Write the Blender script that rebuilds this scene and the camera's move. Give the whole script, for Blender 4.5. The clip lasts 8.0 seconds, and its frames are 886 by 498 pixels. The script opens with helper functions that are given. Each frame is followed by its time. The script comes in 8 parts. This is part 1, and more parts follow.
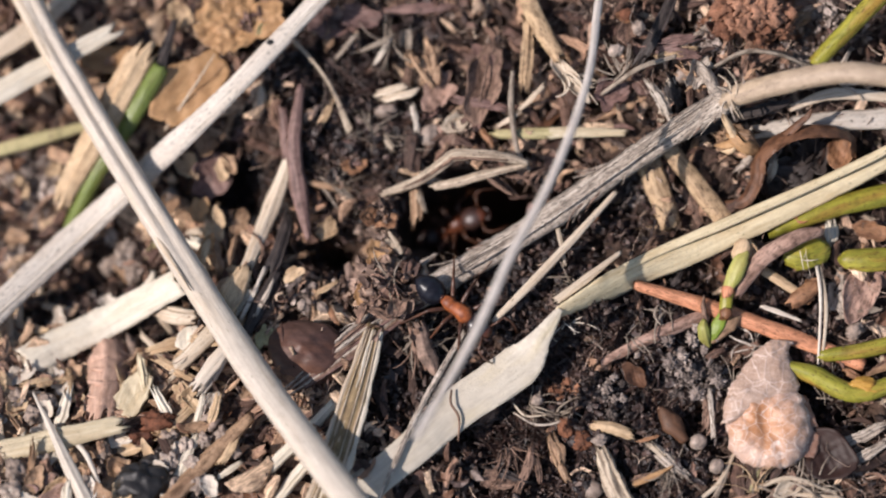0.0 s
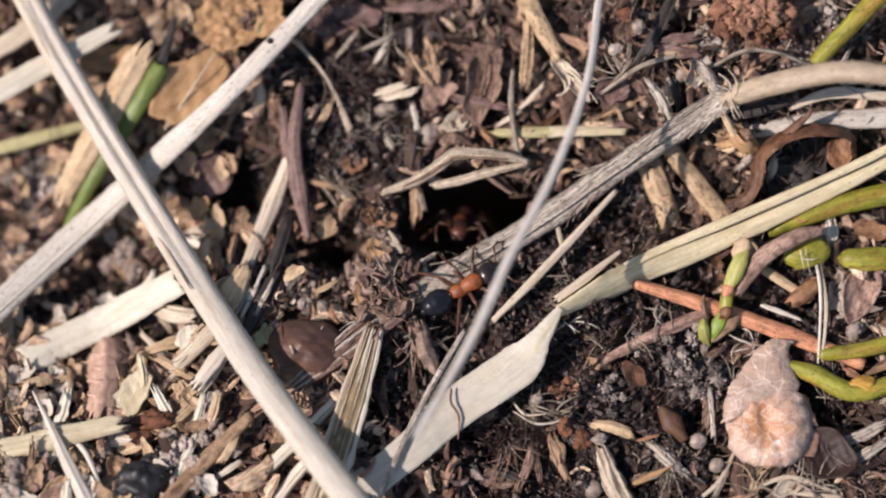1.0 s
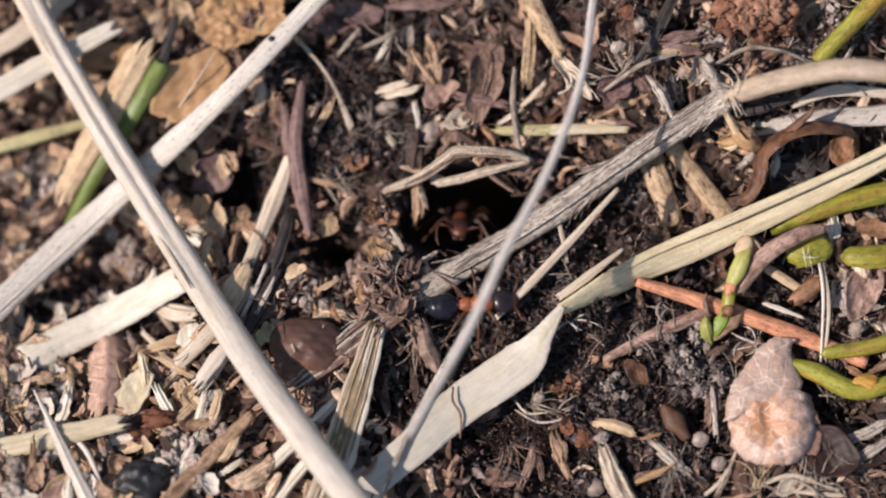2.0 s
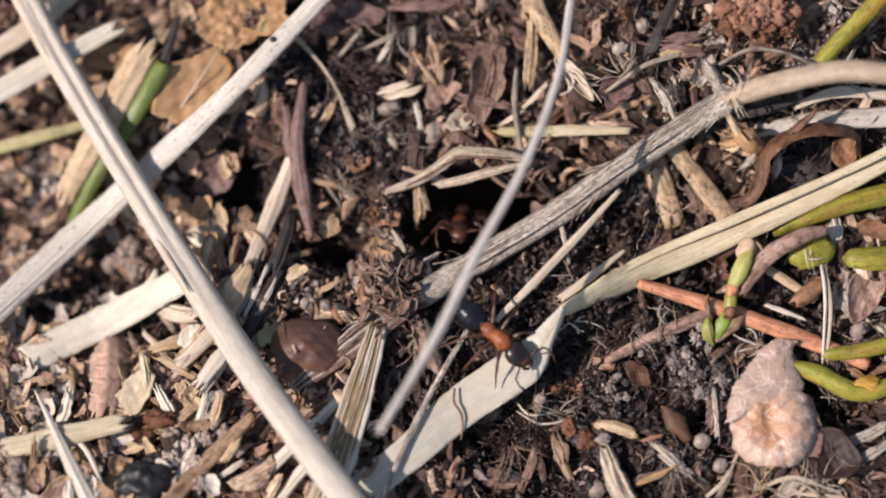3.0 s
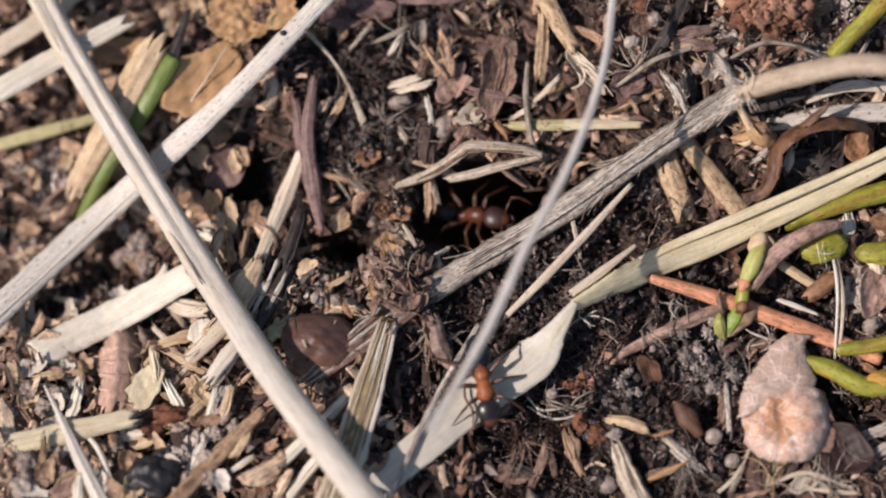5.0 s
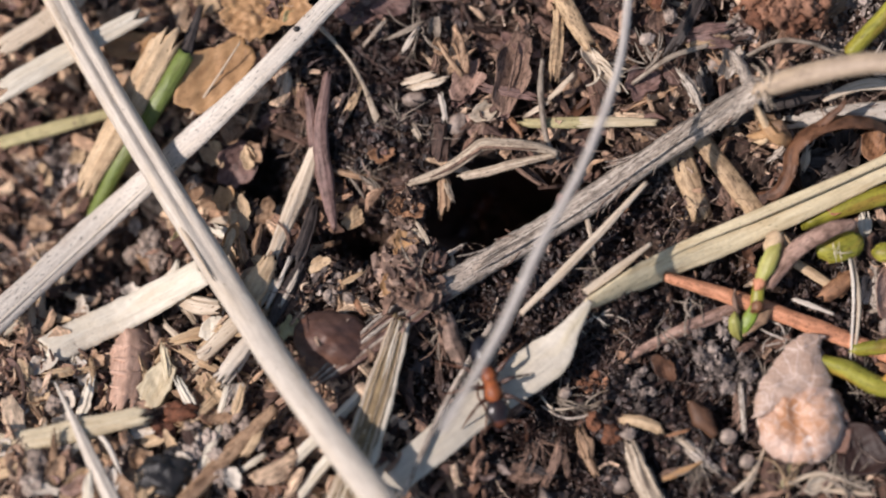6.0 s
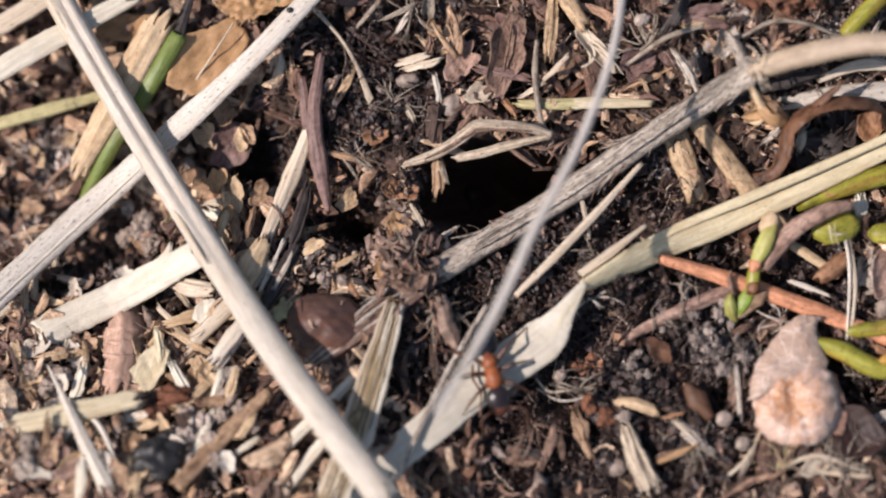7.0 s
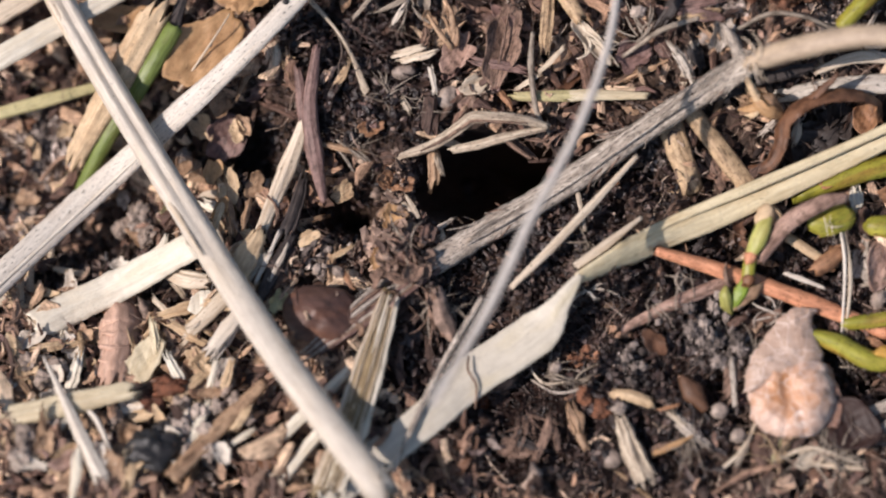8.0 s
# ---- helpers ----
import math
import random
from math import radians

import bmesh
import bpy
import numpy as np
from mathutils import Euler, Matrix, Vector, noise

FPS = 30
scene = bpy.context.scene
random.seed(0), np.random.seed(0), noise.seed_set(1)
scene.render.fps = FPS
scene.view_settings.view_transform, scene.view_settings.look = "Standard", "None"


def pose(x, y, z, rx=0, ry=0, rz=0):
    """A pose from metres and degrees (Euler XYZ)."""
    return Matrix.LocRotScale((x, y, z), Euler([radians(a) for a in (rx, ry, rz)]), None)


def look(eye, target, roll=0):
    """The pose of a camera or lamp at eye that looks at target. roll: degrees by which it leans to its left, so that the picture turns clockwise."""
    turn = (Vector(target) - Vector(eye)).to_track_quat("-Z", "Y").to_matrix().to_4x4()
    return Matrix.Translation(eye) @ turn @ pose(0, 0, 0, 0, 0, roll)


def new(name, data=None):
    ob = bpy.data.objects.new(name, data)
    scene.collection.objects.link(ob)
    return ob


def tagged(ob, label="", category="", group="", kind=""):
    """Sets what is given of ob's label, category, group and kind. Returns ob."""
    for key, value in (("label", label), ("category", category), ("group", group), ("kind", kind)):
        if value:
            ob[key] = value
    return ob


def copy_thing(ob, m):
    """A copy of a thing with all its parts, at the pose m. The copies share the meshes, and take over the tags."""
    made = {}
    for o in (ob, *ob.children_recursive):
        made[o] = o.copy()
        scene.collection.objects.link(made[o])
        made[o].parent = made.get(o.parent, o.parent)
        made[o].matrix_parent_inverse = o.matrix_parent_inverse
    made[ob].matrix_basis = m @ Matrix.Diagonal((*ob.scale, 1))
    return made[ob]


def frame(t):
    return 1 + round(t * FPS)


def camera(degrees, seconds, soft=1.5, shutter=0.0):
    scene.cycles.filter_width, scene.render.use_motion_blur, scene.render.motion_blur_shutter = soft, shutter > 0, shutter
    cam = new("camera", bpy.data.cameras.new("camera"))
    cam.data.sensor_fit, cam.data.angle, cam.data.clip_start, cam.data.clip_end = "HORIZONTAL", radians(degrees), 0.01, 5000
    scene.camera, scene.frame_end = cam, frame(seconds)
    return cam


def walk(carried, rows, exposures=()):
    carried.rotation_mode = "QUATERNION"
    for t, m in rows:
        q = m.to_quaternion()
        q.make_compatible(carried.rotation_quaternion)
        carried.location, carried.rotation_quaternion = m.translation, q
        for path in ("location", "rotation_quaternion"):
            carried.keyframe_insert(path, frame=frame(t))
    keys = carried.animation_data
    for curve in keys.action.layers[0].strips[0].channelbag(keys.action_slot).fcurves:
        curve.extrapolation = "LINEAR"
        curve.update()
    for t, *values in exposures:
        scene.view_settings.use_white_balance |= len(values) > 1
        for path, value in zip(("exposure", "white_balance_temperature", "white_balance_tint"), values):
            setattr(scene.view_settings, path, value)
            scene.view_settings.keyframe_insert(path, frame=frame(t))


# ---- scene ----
# An ant nest entrance in sunlit plant litter. Lengths in the code below are millimetres; MM turns them into metres.
MM = 0.001
cam = camera(16.0, 8.0, soft=2.1, shutter=0.5)
cam.data.dof.use_dof, cam.data.dof.focus_distance, cam.data.dof.aperture_fstop = True, 0.1972, 13.0
walk(cam, [
    (0, pose(0.00000, -0.04838, 0.19406, 14.000, -0.000, 0.000)),
    (0.5, pose(0.00000, -0.04838, 0.19403, 13.970, 0.013, 0.005)),
    (1, pose(0.00000, -0.04837, 0.19401, 13.980, -0.007, 0.030)),
    (1.5, pose(0.00000, -0.04831, 0.19376, 13.942, 0.016, -0.023)),
    (3, pose(0.00000, -0.04823, 0.19346, 13.967, 0.039, 0.095)),
    (3.5, pose(0.00000, -0.04818, 0.19326, 13.928, 0.048, 0.084)),
    (4, pose(0.00000, -0.04821, 0.19336, 13.901, 0.080, 0.062)),
    (5.5, pose(0.00000, -0.04789, 0.19208, 13.846, 0.337, 0.275)),
    (6, pose(0.00000, -0.04775, 0.19151, 13.828, 0.415, 0.421)),
    (6.5, pose(0.00000, -0.04772, 0.19139, 13.813, 0.404, 0.444)),
    (6.6, pose(0.00000, -0.04762, 0.19101, 13.637, 0.369, 0.363)),
    (6.8, pose(0.00000, -0.04758, 0.19082, 13.549, 0.351, 0.323)),
    (7, pose(0.00000, -0.04755, 0.19071, 13.499, 0.341, 0.300)),
    (7.5, pose(0.00000, -0.04758, 0.19081, 13.376, 0.265, 0.321)),
    (8, pose(0.00000, -0.04756, 0.19077, 13.349, 0.241, 0.369)),
], exposures=((0.0, 0.25), (4.2, 0.25), (5.3, 0.13), (6.1, 0.13), (6.5, 0.27), (7.5, 0.31), (8.0, 0.24)))

# ---- light ----
SUN = Vector((0.78, 0.22, -0.86)).normalized()
world = bpy.data.worlds.new("world")
scene.world = world
world.use_nodes = True
sky = world.node_tree.nodes.new("ShaderNodeTexSky")
sky.sky_type, sky.sun_disc = "NISHITA", False
sky.sun_elevation, sky.sun_rotation = math.asin(-SUN.z), math.atan2(-SUN.x, -SUN.y)
world.node_tree.links.new(sky.outputs[0], world.node_tree.nodes["Background"].inputs[0])
world.node_tree.nodes["Background"].inputs[1].default_value = 0.118
sun = new("sun", bpy.data.lights.new("sun", "SUN"))
sun.data.energy, sun.data.angle, sun.data.color = 4.85, radians(0.53), (1.0, 0.905, 0.88)
sun.matrix_world = look((0, 0, 1), Vector((0, 0, 1)) + SUN)


# ---- materials ----
def nodes_of(name):
    m = bpy.data.materials.new(name)
    m.use_nodes = True
    t = m.node_tree
    return m, t.nodes, t.links, t.nodes["Principled BSDF"]


def ramp(nodes, links, source, stops):
    r = nodes.new("ShaderNodeValToRGB")
    e = r.color_ramp.elements
    while len(e) < len(stops):
        e.new(0.5)
    for k, (p, c) in zip(e, stops):
        k.position, k.color = p, (*c, 1)
    links.new(source, r.inputs[0])
    return r.outputs[0]


def noise_on(nodes, links, vector, scale, detail=3.0, rough=0.6, stretch=None):
    n = nodes.new("ShaderNodeTexNoise")
    n.inputs["Scale"].default_value, n.inputs["Detail"].default_value, n.inputs["Roughness"].default_value = scale, detail, rough
    if stretch:
        mp = nodes.new("ShaderNodeMapping")
        mp.inputs["Scale"].default_value = stretch
        links.new(vector, mp.inputs[0])
        vector = mp.outputs[0]
    links.new(vector, n.inputs["Vector"])
    return n.outputs[0]


def mixed(nodes, links, fac, a, b, mode="MIX"):
    m = nodes.new("ShaderNodeMix")
    m.data_type, m.blend_type = "RGBA", mode
    for sock, v in ((m.inputs[0], fac), (m.inputs[6], a), (m.inputs[7], b)):
        if isinstance(v, (int, float)):
            sock.default_value = v
        elif isinstance(v, tuple):
            sock.default_value = (*v, 1)
        else:
            links.new(v, sock)
    return m.outputs[2]


def bumped(nodes, links, bsdf, height, strength, distance):
    b = nodes.new("ShaderNodeBump")
    b.inputs["Strength"].default_value, b.inputs["Distance"].default_value = strength, distance
    links.new(height, b.inputs["Height"])
    links.new(b.outputs[0], bsdf.inputs["Normal"])


def fibrous(name, pale, deep, stain, rough=0.6, across=7.0, spots=0.55, thin=0.0, streak=0.5, dirt=0.62):
    """Plant fibre: streaks along the piece (its UV is in millimetres), stains, dark specks. thin: the share of light let through."""
    m, n, l, p = nodes_of(name)
    uv, geo, info = n.new("ShaderNodeUVMap"), n.new("ShaderNodeTexCoord"), n.new("ShaderNodeObjectInfo")
    fine = noise_on(n, l, uv.outputs[0], 1.0, 4, 0.65, (0.35, across, 1))
    broad = noise_on(n, l, uv.outputs[0], 1.0, 3, 0.6, (0.22, 0.9, 1))
    c = ramp(n, l, fine, [(0.5 - streak * 0.4, deep), (0.5 + streak * 0.35, pale)])
    fac = ramp(n, l, broad, [(0.5, (0, 0, 0)), (0.72, (0.75, 0.75, 0.75))])
    c = mixed(n, l, fac, c, stain)
    speck = noise_on(n, l, uv.outputs[0], 1.0, 3, 0.65, (2.6, 9.0, 1))
    c = mixed(n, l, ramp(n, l, speck, [(spots, (0, 0, 0)), (spots + 0.05, (0.85, 0.85, 0.85))]), c, tuple(v * 0.22 for v in stain))
    mould = noise_on(n, l, uv.outputs[0], 1.0, 3, 0.7, (9.0, 14.0, 1))
    where = noise_on(n, l, uv.outputs[0], 1.0, 2, 0.5, (0.16, 0.3, 1))
    mould = mixed(n, l, 1.0, ramp(n, l, mould, [(0.56, (0, 0, 0)), (0.66, (1, 1, 1))]), ramp(n, l, where, [(0.46, (0, 0, 0)), (0.62, (0.6, 0.6, 0.6))]), "MULTIPLY")
    c = mixed(n, l, mould, c, tuple(v * 0.3 for v in stain))
    tone = ramp(n, l, info.outputs["Random"], [(0.0, (0.84, 0.83, 0.82)), (1.0, (1.0, 1.0, 1.0))])
    c = mixed(n, l, 1.0, c, tone, "MULTIPLY")
    soiled = noise_on(n, l, uv.outputs[0], 1.0, 5, 0.7, (1.1, 1.6, 1))
    c = mixed(n, l, 1.0, c, ramp(n, l, soiled, [(0.36, (1 - dirt, 1 - dirt * 1.05, 1 - dirt * 1.08)), (0.56, (1.0, 1.0, 1.0))]), "MULTIPLY")
    l.new(c, p.inputs["Base Color"])
    p.inputs["Roughness"].default_value = rough
    p.inputs["Specular IOR Level"].default_value = 0.35
    bumped(n, l, p, fine, 0.55, 0.00012)
    if thin:
        t, s = n.new("ShaderNodeBsdfTranslucent"), n.new("ShaderNodeMixShader")
        l.new(c, t.inputs[0])
        s.inputs[0].default_value = thin
        l.new(p.outputs[0], s.inputs[1])
        l.new(t.outputs[0], s.inputs[2])
        l.new(s.outputs[0], n["Material Output"].inputs[0])
    return m


def earthy(name, stops, rough=0.85, scale=1400, island=True, bump=0.6, spec=0.3):
    """Crumbs, grit and flakes: each loose piece takes its own tone, with fine grain over it."""
    m, n, l, p = nodes_of(name)
    tc = n.new("ShaderNodeTexCoord")
    if island:
        pick = n.new("ShaderNodeNewGeometry").outputs["Random Per Island"]
    else:
        pick = n.new("ShaderNodeObjectInfo").outputs["Random"]
    base = ramp(n, l, pick, stops)
    grain = noise_on(n, l, tc.outputs["Object"], scale, 5, 0.7)
    patch = noise_on(n, l, tc.outputs["Object"], scale * 0.3, 3, 0.6)
    c = mixed(n, l, 1.0, base, ramp(n, l, grain, [(0.32, (0.30, 0.28, 0.27)), (0.68, (1.42, 1.30, 1.22))]), "MULTIPLY")
    c = mixed(n, l, 1.0, c, ramp(n, l, patch, [(0.35, (0.7, 0.68, 0.66)), (0.65, (1.1, 1.1, 1.1))]), "MULTIPLY")
    l.new(c, p.inputs["Base Color"])
    p.inputs["Roughness"].default_value, p.inputs["Specular IOR Level"].default_value = rough, spec
    bumped(n, l, p, grain, bump, 0.00015)
    return m


def streaked(name, stops, rough=0.6, across=9.0):
    """Loose splinters: a tone for each piece and streaks along it (UV in millimetres)."""
    m, n, l, p = nodes_of(name)
    uv, geo, tc = n.new("ShaderNodeUVMap"), n.new("ShaderNodeNewGeometry"), n.new("ShaderNodeTexCoord")
    base = ramp(n, l, geo.outputs["Random Per Island"], stops)
    lines = noise_on(n, l, uv.outputs[0], 1.0, 4, 0.7, (0.9, across, 1))
    dirt = noise_on(n, l, tc.outputs["Object"], 1300, 4, 0.7)
    c = mixed(n, l, 1.0, base, ramp(n, l, lines, [(0.34, (0.34, 0.31, 0.29)), (0.62, (1.36, 1.25, 1.16))]), "MULTIPLY")
    c = mixed(n, l, 1.0, c, ramp(n, l, dirt, [(0.33, (0.42, 0.39, 0.38)), (0.55, (1.05, 1.05, 1.05))]), "MULTIPLY")
    l.new(c, p.inputs["Base Color"])
    p.inputs["Roughness"].default_value, p.inputs["Specular IOR Level"].default_value = rough, 0.3
    bumped(n, l, p, lines, 0.8, 0.00016)
    return m


def wrinkled(name, skin, heart, fold, thin, centre=None, reach=1.0, web=0.75, shine=0.34):
    """Papery film: pale skin, a warmer heart round centre, a web of whitish creases. UV in millimetres."""
    m, n, l, p = nodes_of(name)
    uv = n.new("ShaderNodeUVMap").outputs[0]
    patchy = noise_on(n, l, uv, 0.55, 4, 0.65)
    fine = noise_on(n, l, uv, 6.0, 5, 0.7)
    bend = mixed(n, l, 0.16, uv, n.new("ShaderNodeTexNoise").outputs[1], "LINEAR_LIGHT")
    if centre:
        far = n.new("ShaderNodeVectorMath")
        far.operation = "DISTANCE"
        far.inputs[1].default_value = (*centre, 0)
        l.new(bend, far.inputs[0])
        scaled = n.new("ShaderNodeMath")
        scaled.operation = "MULTIPLY_ADD"
        scaled.inputs[1].default_value, scaled.inputs[2].default_value = 0.5 / reach, -0.25
        l.new(far.outputs["Value"], scaled.inputs[0])
        add = n.new("ShaderNodeMath")
        l.new(scaled.outputs[0], add.inputs[0])
        l.new(patchy, add.inputs[1])
        c = ramp(n, l, add.outputs[0], [(0.42, heart), (0.78, skin)])
    else:
        c = ramp(n, l, patchy, [(0.36, skin), (0.64, heart)])
    cells = n.new("ShaderNodeTexVoronoi")
    cells.feature, cells.inputs["Scale"].default_value = "DISTANCE_TO_EDGE", web
    l.new(bend, cells.inputs["Vector"])
    small = n.new("ShaderNodeTexVoronoi")
    small.feature, small.inputs["Scale"].default_value = "DISTANCE_TO_EDGE", web * 2.3
    l.new(bend, small.inputs["Vector"])
    crease = ramp(n, l, cells.outputs["Distance"], [(0.0, (0.8, 0.8, 0.8)), (0.035, (0, 0, 0))])
    crease2 = ramp(n, l, small.outputs["Distance"], [(0.0, (0.3, 0.3, 0.3)), (0.06, (0, 0, 0))])
    c = mixed(n, l, crease, c, fold)
    c = mixed(n, l, crease2, c, fold)
    c = mixed(n, l, 1.0, c, ramp(n, l, fine, [(0.3, (0.80, 0.75, 0.72)), (0.6, (1.05, 1.05, 1.05))]), "MULTIPLY")
    l.new(c, p.inputs["Base Color"])
    p.inputs["Roughness"].default_value = shine
    bumped(n, l, p, mixed(n, l, 0.3, mixed(n, l, 0.5, crease, crease2), fine), 0.5, 0.00016)
    t, s = n.new("ShaderNodeBsdfTranslucent"), n.new("ShaderNodeMixShader")
    l.new(c, t.inputs[0])
    s.inputs[0].default_value = thin
    l.new(p.outputs[0], s.inputs[1])
    l.new(t.outputs[0], s.inputs[2])
    l.new(s.outputs[0], n["Material Output"].inputs[0])
    return m


def chitin(name, a, b, rough=0.28, hair=900, spec=0.5):
    """Insect cuticle: smooth, shiny, faintly mottled."""
    m, n, l, p = nodes_of(name)
    tc = n.new("ShaderNodeTexCoord")
    k = noise_on(n, l, tc.outputs["Object"], hair, 3, 0.6)
    l.new(ramp(n, l, k, [(0.35, a), (0.65, b)]), p.inputs["Base Color"])
    p.inputs["Roughness"].default_value, p.inputs["Specular IOR Level"].default_value = rough, spec
    fine = noise_on(n, l, tc.outputs["Object"], hair * 6, 2, 0.6)
    bumped(n, l, p, fine, 0.25, 0.00004)
    return m


def soil_material():
    m, n, l, p = nodes_of("soil")
    tc = n.new("ShaderNodeTexCoord")
    o = tc.outputs["Object"]
    clods = noise_on(n, l, o, 420, 6, 0.72)
    grit = noise_on(n, l, o, 2600, 4, 0.7)
    zone = noise_on(n, l, o, 90, 3, 0.6)
    c = ramp(n, l, clods, [(0.3, (0.016, 0.010, 0.008)), (0.5, (0.050, 0.030, 0.022)), (0.68, (0.095, 0.063, 0.05)), (0.8, (0.19, 0.15, 0.125))])
    c = mixed(n, l, ramp(n, l, zone, [(0.4, (0, 0, 0)), (0.7, (0.6, 0.6, 0.6))]), c, (0.085, 0.05, 0.03))
    c = mixed(n, l, 1.0, c, ramp(n, l, grit, [(0.3, (0.5, 0.5, 0.5)), (0.7, (1.35, 1.3, 1.25))]), "MULTIPLY")
    l.new(c, p.inputs["Base Color"])
    p.inputs["Roughness"].default_value, p.inputs["Specular IOR Level"].default_value = 0.75, 0.35
    bumped(n, l, p, grit, 1.0, 0.0003)
    return m


